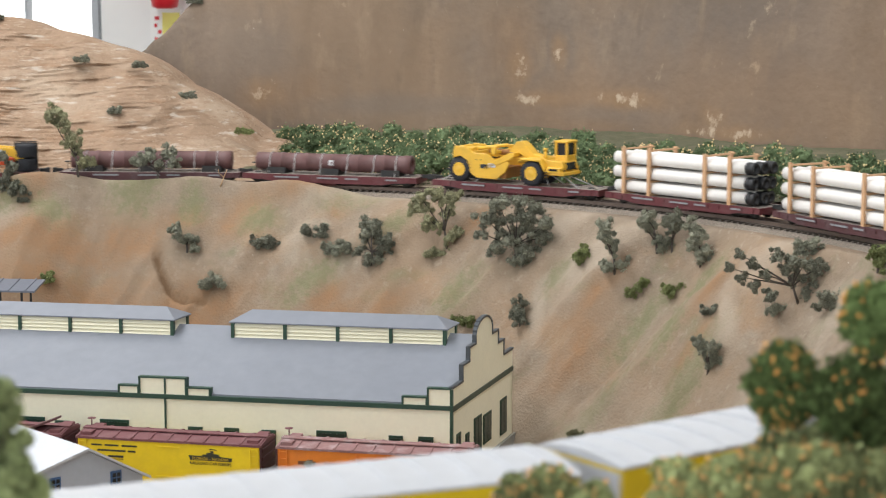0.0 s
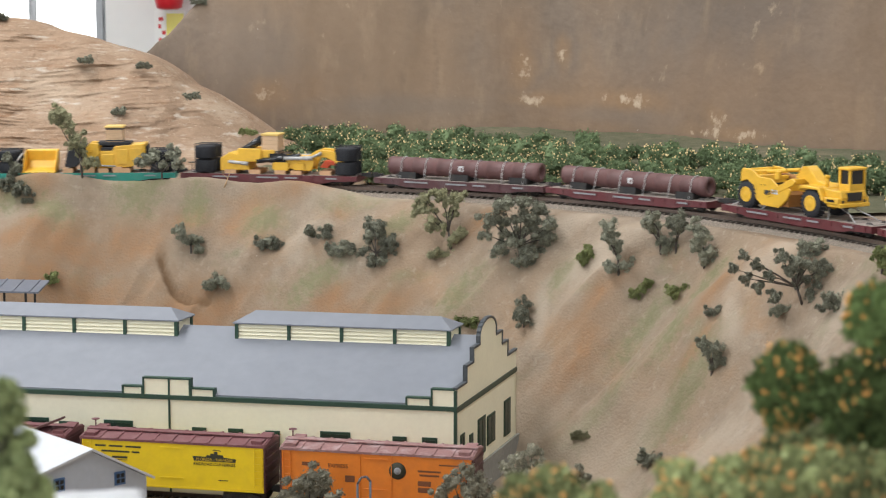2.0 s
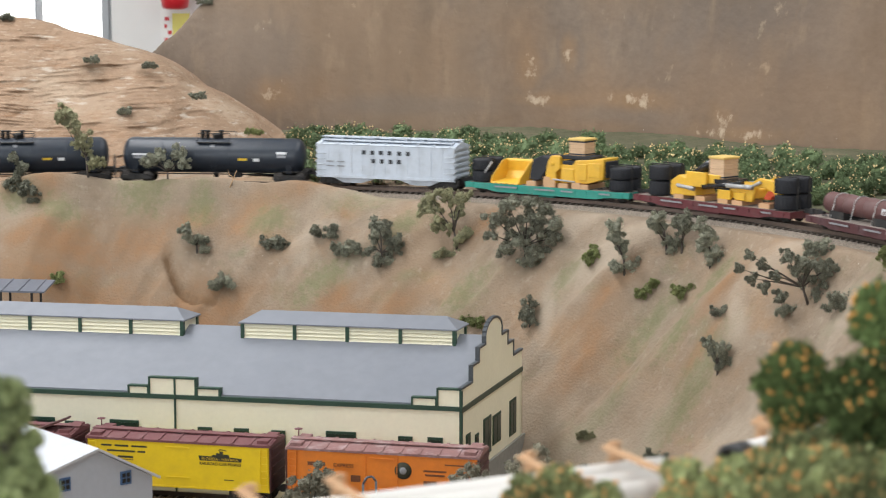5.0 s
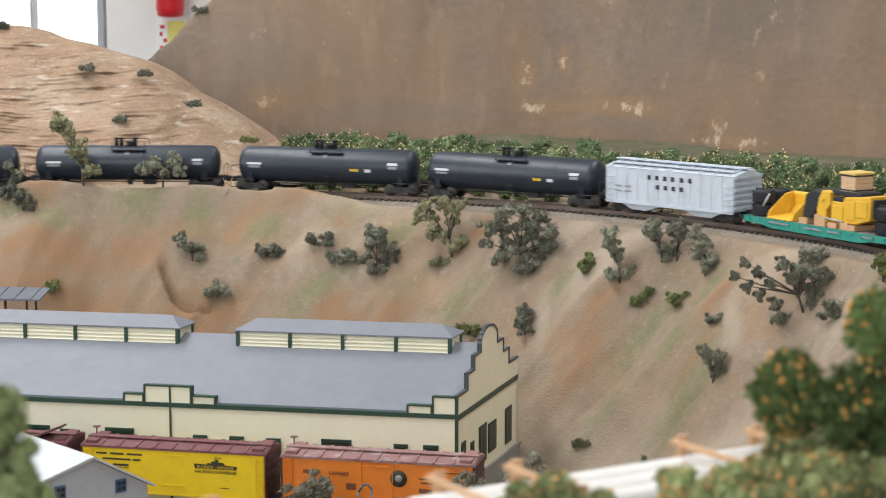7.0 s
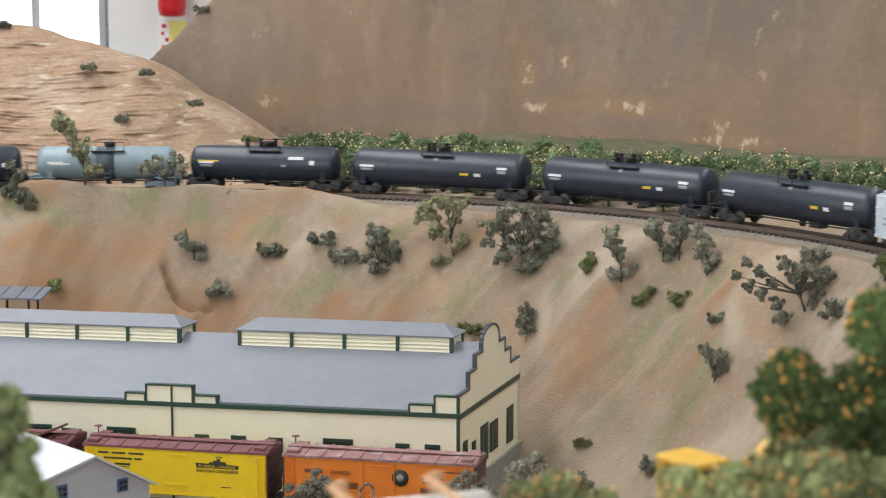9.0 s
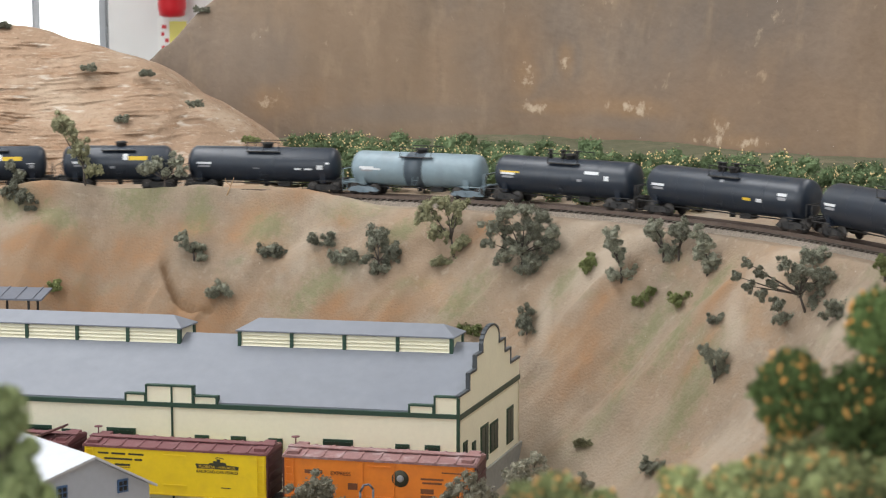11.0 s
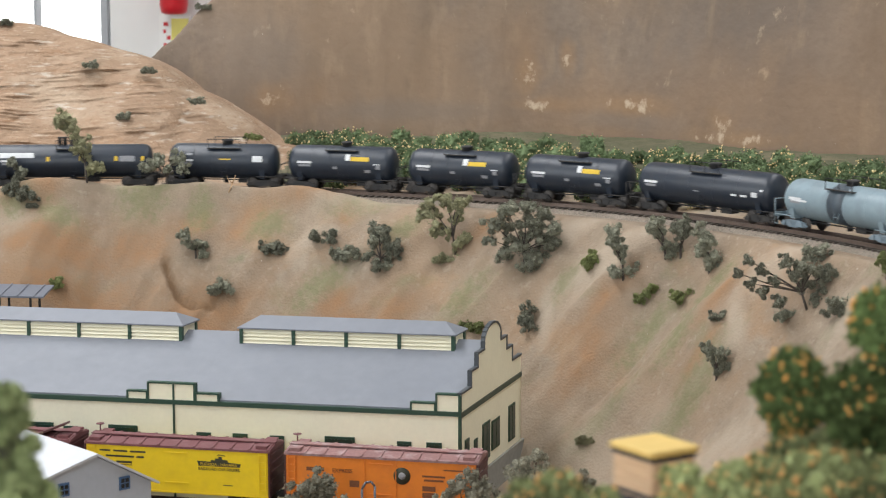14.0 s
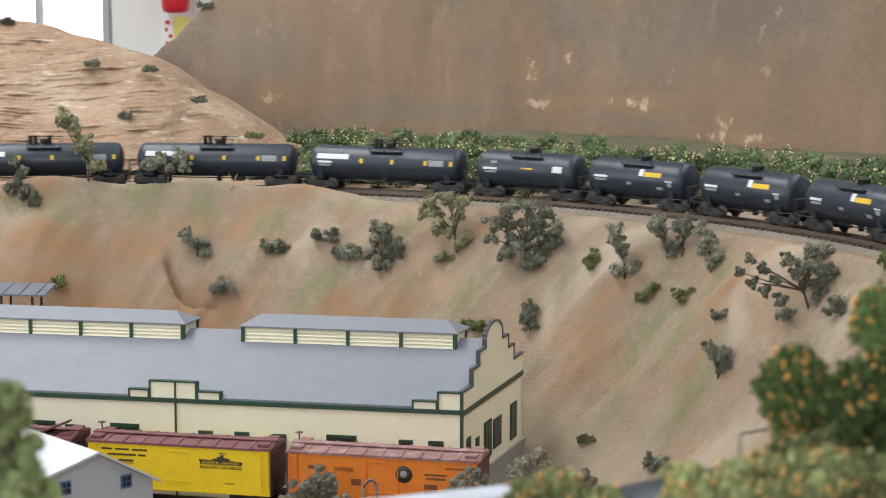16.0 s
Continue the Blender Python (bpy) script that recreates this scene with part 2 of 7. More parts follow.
def on_line(a):
    """Place, outward way and heading angle at an angle along the line."""
    b = min(ARC_OUT, max(ARC_IN, a))
    s = (a - b) * RT
    out = (math.sin(b), math.cos(b))
    return CX + RT * out[0] + s * math.cos(b), CY + RT * out[1] - s * math.sin(b), out, b


def off_line(x, y):
    """Distance from the straight ends of the line, west of the curve."""
    d = 9.0
    if x < CX:
        d = abs(y - (CY - RT))
    px, py, out, _ = on_line(ARC_IN)
    if x < px:
        d = min(d, abs((x - px) * out[0] + (y - py) * out[1]))
    return d


def rise(th):
    """How far the line has climbed at an angle, in degrees, on the curve."""
    return 0.012 * smooth01((th - 72) / 72)


GULLY = [(-0.2546, 1.7411), (-0.2472, 1.7297), (-0.2383, 1.7213), (-0.2247, 1.715), (-0.2056, 1.7123)]


def gully(x, y):
    """Depth of the curved wash cut into the bank."""
    if not (-0.28 < x < -0.18 and 1.69 < y < 1.76):
        return 0.0
    best, along = 9.0, 0.0
    for k, ((x0, y0), (x1, y1)) in enumerate(zip(GULLY, GULLY[1:])):
        t = max(0.0, min(1.0, ((x - x0) * (x1 - x0) + (y - y0) * (y1 - y0)) / ((x1 - x0) ** 2 + (y1 - y0) ** 2)))
        d = math.hypot(x - x0 - t * (x1 - x0), y - y0 - t * (y1 - y0))
        if d < best:
            best, along = d, (k + t) / 4
    return 0.0100 * math.exp(-(best / 0.0034) ** 2) * math.sin(math.pi * min(1, 0.12 + 0.86 * along)) ** 0.6


def ground(x, y):
    """Height of the layout's land at a place."""
    dx, dy = x - CX, y - CY
    r, th = math.hypot(dx, dy), math.degrees(math.atan2(dx, dy))
    bed = BED_Z + (rise(th) if th > 0 else 0.012 * smooth01((-th - 55) / 40))
    edge = RT - 0.036 + 0.012 * nz(th * 0.09, 3.3) + 0.006 * nz(th * 0.3, 7.7)
    base = 0.515 + 0.02 * nz(th * 0.05, 1.1)
    u = (edge - r) / (edge - base)
    fine = 0.0010 * nz(x, y, 0, 90) + 0.0016 * nz(x, y, 5, 30)
    flat = smooth01((off_line(x, y) - 0.028) / 0.05)
    if u <= 0:
        # bench with the track, and the flat behind it
        z = bed + fine * smooth01((abs(r - RT) - 0.022) / 0.02)
        # low mounds hide the foot of the train on the far left
        z += 0.0125 * smooth01((22.5 - th) / 7) * smooth01((th + 100) / 10) * math.exp(-((r - (RT - 0.034)) / 0.010) ** 2) * (1 + 0.5 * nz(th * 0.22, 2.2))
        z += 0.007 * math.exp(-((th + 5.3) / 2.8) ** 2) * math.exp(-((r - (RT - 0.036)) / 0.010) ** 2)
        # orchard knoll in the foreground, outside the curve
        if dy < 0:
            z += (0.052 + 0.12 * max(-0.25, min(0.3, x + 0.02))) * smooth01((r - RT - 0.028) / 0.075) * smooth01((-dy - 0.1) / 0.25)
        z += max(0.0, r - RT - 0.06) * 0.05 + 0.004 * nz(x, y, 9, 9) * smooth01((r - RT - 0.03) / 0.1)
        return bed + (z - bed) * flat
    v = min(1.0, u)
    prof = 0.62 * v + 0.38 * smooth01(v)
    # spurs and washes run down the bank, bending to the west
    q = th + 13 * v
    ridge = 1 - abs(nz(q * 0.085, 0.4 + v * 0.5, 4.0)) * 2.4
    spur = (ridge - 0.45) * 0.015 + nz(q * 0.16, v * 1.2, 8.0) * 0.015 + (0.35 - abs(nz(q * 0.75, v * 1.6, 5.0))) * 0.0028 + nz(x * 2, y * 2, 3.3, 30) * 0.0018 + (0.4 - abs(nz(q * 0.42, v * 2.2, 2.0))) * 0.006 + nz(x, y, 3.0, 45) * 0.0022
    z = bed + (VALLEY_Z - bed) * prof + spur * math.sin(math.pi * min(1, v)) ** 0.8 + fine
    mound = 0.0125 * smooth01((22.5 - th) / 7) * smooth01((th + 100) / 10) * math.exp(-((r - (RT - 0.034)) / 0.010) ** 2) * (1 + 0.5 * nz(th * 0.22, 2.2))
    z += mound + 0.007 * math.exp(-((th + 5.3) / 2.8) ** 2) * math.exp(-((r - (RT - 0.036)) / 0.010) ** 2)
    z -= gully(x, y)
    return max(z, VALLEY_Z + fine) if u < 1.2 else VALLEY_Z + fine


def grid_mesh(nx, ny, fn):
    vs = [fn(i / (nx - 1), j / (ny - 1)) for j in range(ny) for i in range(nx)]
    fs = [(j * nx + i, j * nx + i + 1, (j + 1) * nx + i + 1, (j + 1) * nx + i) for j in range(ny - 1) for i in range(nx - 1)]
    me = bpy.data.meshes.new("mesh")
    me.from_pydata(vs, [], fs)
    me.polygons.foreach_set("use_smooth", [True] * len(fs))
    return me


def land(u, v):
    if u < 0.14:
        x = -0.48 - 2.42 * ((0.14 - u) / 0.14) ** 1.3
    else:
        x = -0.48 + 0.92 * (u - 0.14) / 0.72 if u < 0.86 else 0.44 + 0.46 * (u - 0.86) / 0.14
    y = 0.30 + 0.95 * v / 0.3 if v < 0.3 else 1.25 + 0.63 * (v - 0.3) / 0.6 if v < 0.9 else 1.88 + 0.77 * (v - 0.9) / 0.1
    return (x, y, ground(x, y))


def mark_soil(me, layers, axes=(0, 1)):
    """Soil marks on a mesh: up to four layers of soft spots (two coordinates, two half-widths)."""
    co = np.empty(len(me.vertices) * 3)
    me.vertices.foreach_get("co", co)
    co = co.reshape(-1, 3)
    col = np.zeros((len(co), 4))
    for ch, spots in enumerate(layers):
        for a, b, ra, rb in spots:
            g = np.exp(-0.7 * (((co[:, axes[0]] - a) / ra) ** 2 + ((co[:, axes[1]] - b) / rb) ** 2))
            col[:, ch] = np.maximum(col[:, ch], g)
    at = me.color_attributes.new("soil", "FLOAT_COLOR", "POINT")
    at.data.foreach_set("color", col.ravel())


ORANGE_SPOTS = [(-0.369, 1.780, 0.019, 0.020), (-0.339, 1.742, 0.060, 0.012), (-0.282, 1.749, 0.035, 0.014), (-0.228, 1.714, 0.027, 0.011), (-0.197, 1.705, 0.029, 0.010), (-0.179, 1.749, 0.030, 0.011), (-0.120, 1.760, 0.030, 0.012), (-0.092, 1.729, 0.010, 0.008), (-0.050, 1.656, 0.026, 0.008), (-0.099, 1.679, 0.024, 0.008), (0.032, 1.672, 0.019, 0.008), (-0.235, 1.756, 0.030, 0.008), (0.097, 1.542, 0.030, 0.011), (0.186, 1.460, 0.018, 0.006), (0.065, 1.533, 0.011, 0.008), (0.120, 1.557, 0.024, 0.007), (0.206, 1.482, 0.017, 0.008), (-0.384, 1.740, 0.020, 0.008), (-0.33, 1.722, 0.09, 0.014), (-0.22, 1.702, 0.06, 0.014), (-0.11, 1.668, 0.05, 0.012)]
TURF_SPOTS = [(-0.354, 1.757, 0.020, 0.009), (-0.280, 1.775, 0.025, 0.012), (-0.225, 1.762, 0.014, 0.012), (-0.163, 1.741, 0.018, 0.010), (-0.115, 1.692, 0.027, 0.009), (-0.044, 1.699, 0.019, 0.008), (0.012, 1.633, 0.023, 0.012), (0.095, 1.597, 0.018, 0.011), (0.155, 1.525, 0.026, 0.009), (0.171, 1.491, 0.015, 0.012), (0.171, 1.449, 0.037, 0.013), (0.116, 1.499, 0.030, 0.009), (0.198, 1.501, 0.021, 0.008), (-0.393, 1.764, 0.015, 0.008), (-0.068, 1.735, 0.035, 0.012)]
# pale path and sand, plus lightening painted where the bank lies too dark
PALE_SPOTS = [(-0.038, 1.740, 0.055, 0.014), (0.097, 1.633, 0.047, 0.010), (0.108, 1.590, 0.016, 0.011), (0.076, 1.588, 0.008, 0.018), (0.251, 1.461, 0.038, 0.012), (0.090, 1.497, 0.026, 0.009), (0.122, 1.452, 0.034, 0.018), (0.275, 1.366, 0.016, 0.018), (0.230, 1.369, 0.010, 0.018), (0.134, 1.567, 0.011, 0.010), (-0.126, 1.720, 0.020, 0.008), (0.213, 1.452, 0.008, 0.023), (0.045, 1.642, 0.012, 0.008), (0.170, 1.380, 0.05, 0.03), (0.125, 1.578, 0.035, 0.014), (0.062, 1.530, 0.03, 0.02), (0.07, 1.480, 0.03, 0.03), (0.10, 1.43, 0.05, 0.03), (0.095, 1.470, 0.06, 0.035)]
# dark brown spots that follow the gully's line, in the fourth channel
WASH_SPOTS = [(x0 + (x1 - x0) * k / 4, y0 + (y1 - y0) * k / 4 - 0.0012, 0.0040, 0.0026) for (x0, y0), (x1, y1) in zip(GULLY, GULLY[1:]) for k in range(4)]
me = grid_mesh(520, 600, land)
mark_soil(me, (ORANGE_SPOTS, TURF_SPOTS, PALE_SPOTS, WASH_SPOTS))
me.materials.append(M_SLOPE)
tagged(new("ground", me), "sandy tan and orange scenic ground with green turf patches", "ground", kind="structure")


def cliff_top(x):
    pts = [(-0.95, 1.50), (-0.60, 1.470), (-0.465, 1.447), (-0.43, 1.442), (-0.409, 1.434), (-0.359, 1.420), (-0.32, 1.4085), (-0.306, 1.401), (-0.288, 1.388), (-0.277, 1.3765),
           (-0.253, 1.364), (-0.229, 1.348), (-0.206, 1.3315), (-0.191, 1.3205), (-0.17, 1.316), (-0.12, 1.303), (0, 1.29)]
    return float(np.interp(x, [p[0] for p in pts], [p[1] for p in pts]))


def cliff(u, v):
    x = -0.95 + 0.90 * u
    foot, top = 1.295, cliff_top(x) + 0.002 * nz(x, 1, 0, 30)
    h = max(0.004, top - foot)
    if v < 0.8:
        k = v / 0.8
        z = foot + h * k
        fade = smooth01((1 - k) / 0.12)
        w = z * 330 + 3.2 * nz(x, z, 3, 6) + 1.1 * nz(x, z, 5, 25)
        ledge = (w - math.floor(w)) * max(0.0, nz(x * 1.5, math.floor(w) * 0.61, 1, 16) + 0.20)
        y = 1.90 + 0.19 * k ** 1.15 + (0.010 * nz(x, z * 2, 0, 12) + 0.005 * nz(x, z, 7, 35) - 0.0085 * ledge + 0.0022 * nz(x, z * 2, 4, 90)) * fade
        y += 0.035 * max(0, x + 0.30)
    else:
        k = (v - 0.8) / 0.2
        z = top - 0.10 * k * k * h / 0.15
        y = 2.09 + 0.35 * k + 0.01 * nz(x, 3, 0, 12)
    return (x, y, z)


me = grid_mesh(360, 330, cliff)
me.materials.append(M_CLIFF)
tagged(new("rock_hill", me), "tan plaster rock hill with layered sandstone ledges", "hill", kind="structure")


def hill_foot(x):
    return float(np.interp(x, [-0.6, 0.0, 0.12, 0.21, 0.305, 0.434, 0.6, 1.6], [2.20, 2.20, 2.19, 2.15, 2.06, 1.955, 1.89, 1.80]))


def back_hill(u, v):
    x = -0.60 + 1.5 * u
    z = 1.28 + 0.62 * v
    # the flank climbs to the upper right
    y = (hill_foot(x - 0.02) + hill_foot(x + 0.02) + hill_foot(x)) / 3 + 0.01 + 0.30 * v ** 1.4 + 0.02 * nz(x, z, 0, 4) + 0.006 * nz(x * 2.0, z * 0.6, 2, 14)
    top = 1.4020 + (x + 0.3415) * 0.975 + 0.004 * nz(x, 0, 0, 40)
    top = min(top, 1.9)
    if z > top:
        y += (z - top) * 0.6
        z = max(top - (z - top) * 0.4, 1.26)
    return (x, y, z)


me = grid_mesh(260, 170, back_hill)
# rust wash low on the flank, chipped plaster along the foot, a grey-lilac scar (across, up)
mark_soil(me, ([(0.36, 1.36, 0.12, 0.05), (0.16, 1.345, 0.10, 0.035), (0.08, 1.40, 0.03, 0.05), (0.50, 1.40, 0.12, 0.10), (-0.17, 1.36, 0.05, 0.03)],
               [(0.10, 1.352, 0.035, 0.008), (0.085, 1.385, 0.012, 0.025), (0.20, 1.354, 0.035, 0.012), (0.285, 1.340, 0.012, 0.014), (-0.20, 1.360, 0.02, 0.018), (0.13, 1.405, 0.008, 0.018), (0.30, 1.325, 0.05, 0.010)],
               [(0.185, 1.337, 0.05, 0.009), (-0.05, 1.345, 0.10, 0.010), (-0.22, 1.40, 0.05, 0.05)]), (0, 2))
me.materials.append(M_HILL)
tagged(new("back_hill", me), "smooth brown plaster hillside rising behind the orchard", "hill", kind="structure")

# ---- room round the layout ----


def room():
    def slab(name, x0, x1, y0, y1, z0, z1, m, label, cat):
        bm = bmesh.new()
        add_box(bm, x0, x1, y0, y1, z0, z1)
        tagged(part(name, bm, m), label, cat, kind="structure")
    slab("floor", -3.1, 3.1, -2.6, 5.2, -0.1, 0, M_FLOOR, "grey vinyl floor of the layout room", "floor")
    slab("ceiling", -3.1, 3.1, -2.6, 5.2, 3.0, 3.1, M_CEIL, "white painted ceiling of the layout room", "ceiling")
    slab("wall_east", 3.0, 3.1, -2.5, 5.1, 0, 3.0, M_WALLPAINT, "off-white painted room wall", "wall")
    # west wall with an assumed, unseen opening behind the added fill lamp
    slab("wall_west_a", -3.1, -3.0, -2.5, -0.4, 0, 3.0, M_WALLPAINT, "off-white painted room wall", "wall")
    slab("wall_west_b", -3.1, -3.0, 1.6, 5.1, 0, 3.0, M_WALLPAINT, "off-white painted room wall", "wall")
    slab("wall_west_c", -3.1, -3.0, -0.4, 1.6, 0, 1.1, M_WALLPAINT, "off-white painted room wall", "wall")
    slab("wall_west_d", -3.1, -3.0, -0.4, 1.6, 2.7, 3.0, M_WALLPAINT, "off-white painted room wall", "wall")
    # south wall behind the viewer
    slab("wall_south_a", -3.0, -2.6, -2.6, -2.5, 0, 3.0, M_WALLPAINT, "off-white painted room wall", "wall")
    slab("wall_south_b", 0.0, 3.0, -2.6, -2.5, 0, 3.0, M_WALLPAINT, "off-white painted room wall", "wall")
    slab("wall_south_c", -2.6, 0.0, -2.6, -2.5, 0, 1.2, M_WALLPAINT, "off-white painted room wall", "wall")
    slab("wall_south_d", -2.6, 0.0, -2.6, -2.5, 2.8, 3.0, M_WALLPAINT, "off-white painted room wall", "wall")
    # north wall, 4.4 m away, with the bright window at its west end
    slab("wall_north_a", -0.755, 3.0, 4.4, 4.5, 0, 3.0, M_WALLPAINT, "off-white painted room wall", "wall")
    slab("wall_north_b", -3.0, -0.775, 4.4, 4.5, 0, 1.0, M_WALLPAINT, "off-white painted room wall", "wall")
    slab("wall_north_c", -3.0, -0.775, 4.4, 4.5, 2.8, 3.0, M_WALLPAINT, "off-white painted room wall", "wall")
    slab("wall_north_d", -3.0, -2.2, 4.4, 4.5, 1.0, 2.8, M_WALLPAINT, "off-white painted room wall", "wall")


room()
M_DAY = material("daylight_glow", (1, 1, 1), 1.0, vary=0.0, emit=1.6)
bm = bmesh.new()
add_box(bm, -2.3, -0.7, 4.8, 4.82, 0.9, 2.9)
tagged(part("backdrop", bm, M_DAY), "bright overcast daylight outside the window", "backdrop", kind="structure")
# layout table below the scenery
bm = bmesh.new()
add_box(bm, -2.92, 0.92, 0.30, 3.1, 1.04, 1.085)
M_PLY = material("plywood", (0.36, 0.25, 0.14), 0.7, vary=0.2, scale=12)
deck_ob = tagged(part("table_deck", bm, M_PLY), "plywood deck carrying the model railway", "table", kind="structure")
for tx in (-2.8, -1.0, 0.8):
    for ty in (0.42, 2.9):
        bm = bmesh.new()
        add_box(bm, tx - 0.035, tx + 0.035, ty - 0.035, ty + 0.035, 0, 1.04)
        part("table_leg", bm, M_PLY, deck_ob)
# fascia boards close the sides of the scenery
for x0, x1, y0, y1 in ((-2.92, 0.92, 0.285, 0.30), (0.905, 0.92, 0.30, 3.1), (-2.92, -2.905, 0.30, 3.1)):
    bm = bmesh.new()
    add_box(bm, x0, x1, y0, y1, 1.0, 1.29)
    part("fascia", bm, M_PLY, deck_ob)

# ---- foliage ----
def lump(rng, verts, faces, c, r, sub=1):
    """An uneven closed core of a foliage clump."""
    bm = bmesh.new()
    bmesh.ops.create_icosphere(bm, subdivisions=sub + 1, radius=1.0)
    k = len(verts)
    o = rng.random() * 50
    for v in bm.verts:
        d = 0.58 + 0.50 * noise.noise(v.co * 1.6 + Vector((o, o, o)))
        verts.append((c[0] + v.co.x * r * d, c[1] + v.co.y * r * d, c[2] + v.co.z * r * d * 0.92))
    for f in bm.faces:
        faces.append(tuple(k + v.index for v in f.verts))
    bm.free()


def flakes(rng, verts, faces, c, r, n, size):
    """Many small tufts on and near the clump's skin."""
    for _ in range(n):
        d = Vector((rng.gauss(0, 1), rng.gauss(0, 1), rng.gauss(0, 1))).normalized()
        p = Vector(c) + d * r * (0.52 + 0.55 * rng.random()) * (0.85 + 0.35 * noise.noise(d * 2 + Vector(c) * 40))
        k = len(verts)
        s = size * (0.5 + rng.random())
        for _ in range(4):
            verts.append((p.x + rng.uniform(-s, s), p.y + rng.uniform(-s, s), p.z + rng.uniform(-s, s)))
        faces += [(k, k + 1, k + 2), (k, k + 2, k + 3), (k, k + 3, k + 1), (k + 1, k + 3, k + 2)]


def crown_mesh(rng, clumps, mat, per=130, size=0.00085, core=True):
    verts, faces = [], []
    for c, r in clumps:
        if core:
            lump(rng, verts, faces, c, r)
        flakes(rng, verts, faces, c, r, per, size)
    me = bpy.data.meshes.new("crown")
    me.from_pydata(verts, [], faces)
    me.materials.append(mat)
    return me


def fruit_mesh(rng, clumps, mat, n, size):
    bm = bmesh.new()
    for c, r in clumps:
        for _ in range(n):
            d = Vector((rng.gauss(0, 1), rng.gauss(0, 1), rng.gauss(0, 0.9))).normalized()
            p = Vector(c) + d * r * (0.92 + 0.2 * rng.random())
            bmesh.ops.create_icosphere(bm, subdivisions=1, radius=size * rng.uniform(0.7, 1.3), matrix=Matrix.Translation(p))
    return finish(bm, mat)


def trunk_mesh(rng, clumps, width):
    bm = bmesh.new()
    top = max(c[2] for c, r in clumps)
    fork = Vector((sum(c[0] for c, r in clumps) / len(clumps) * 0.35, 0, top * 0.33))
    add_tube(bm, (0, 0, -0.004), fork, width, width * 0.75, 7)
    for c, r in clumps:
        e = Vector(c)
        if e.z < fork.z * 1.1:
            continue
        mid = fork.lerp(e, 0.5) + Vector((rng.uniform(-1, 1), rng.uniform(-1, 1), rng.uniform(-0.5, 1))) * 0.002
        add_tube(bm, fork, mid, width * 0.6, width * 0.45, 6)
        add_tube(bm, mid, e, width * 0.45, width * 0.2, 6)
    return finish(bm, M_BARK)


def plant(name, label, category, base, mm, px_clumps, mat, seed, group="", per=130, trunk=0.0011, size=0.0011, fruit=None):
    """A plant at base; clumps (across, up, radius) in units of mm millimetres."""
    rng = random.Random(seed)
    k = mm / 1000
    clumps = []
    for a, u, r in px_clumps:
        c = Vector((a * k, rng.uniform(-0.6, 0.6) * r * k, u * k))
        r *= 1.25
        clumps.append((tuple(c), r * k * 0.82))
        for _ in range(7):
            d = Vector((rng.gauss(0, 1), rng.gauss(0, 1), rng.gauss(0, 0.8))).normalized() * r * k * rng.uniform(0.55, 1.05)
            e = c + d
            e.z = max(e.z, r * k * 0.3)
            clumps.append((tuple(e), r * k * rng.uniform(0.28, 0.50)))
    ob = thing(name, label, category, group)
    ob.location = base
    if trunk:
        part("trunk", trunk_mesh(rng, clumps[::8], trunk), None, ob, "dark twisted twig trunk")
    part("crown", crown_mesh(rng, clumps, mat, per, size), None, ob)
    if fruit:
        part("fruit", fruit_mesh(rng, clumps, *fruit), None, ob, "small orange fruit")
    return ob


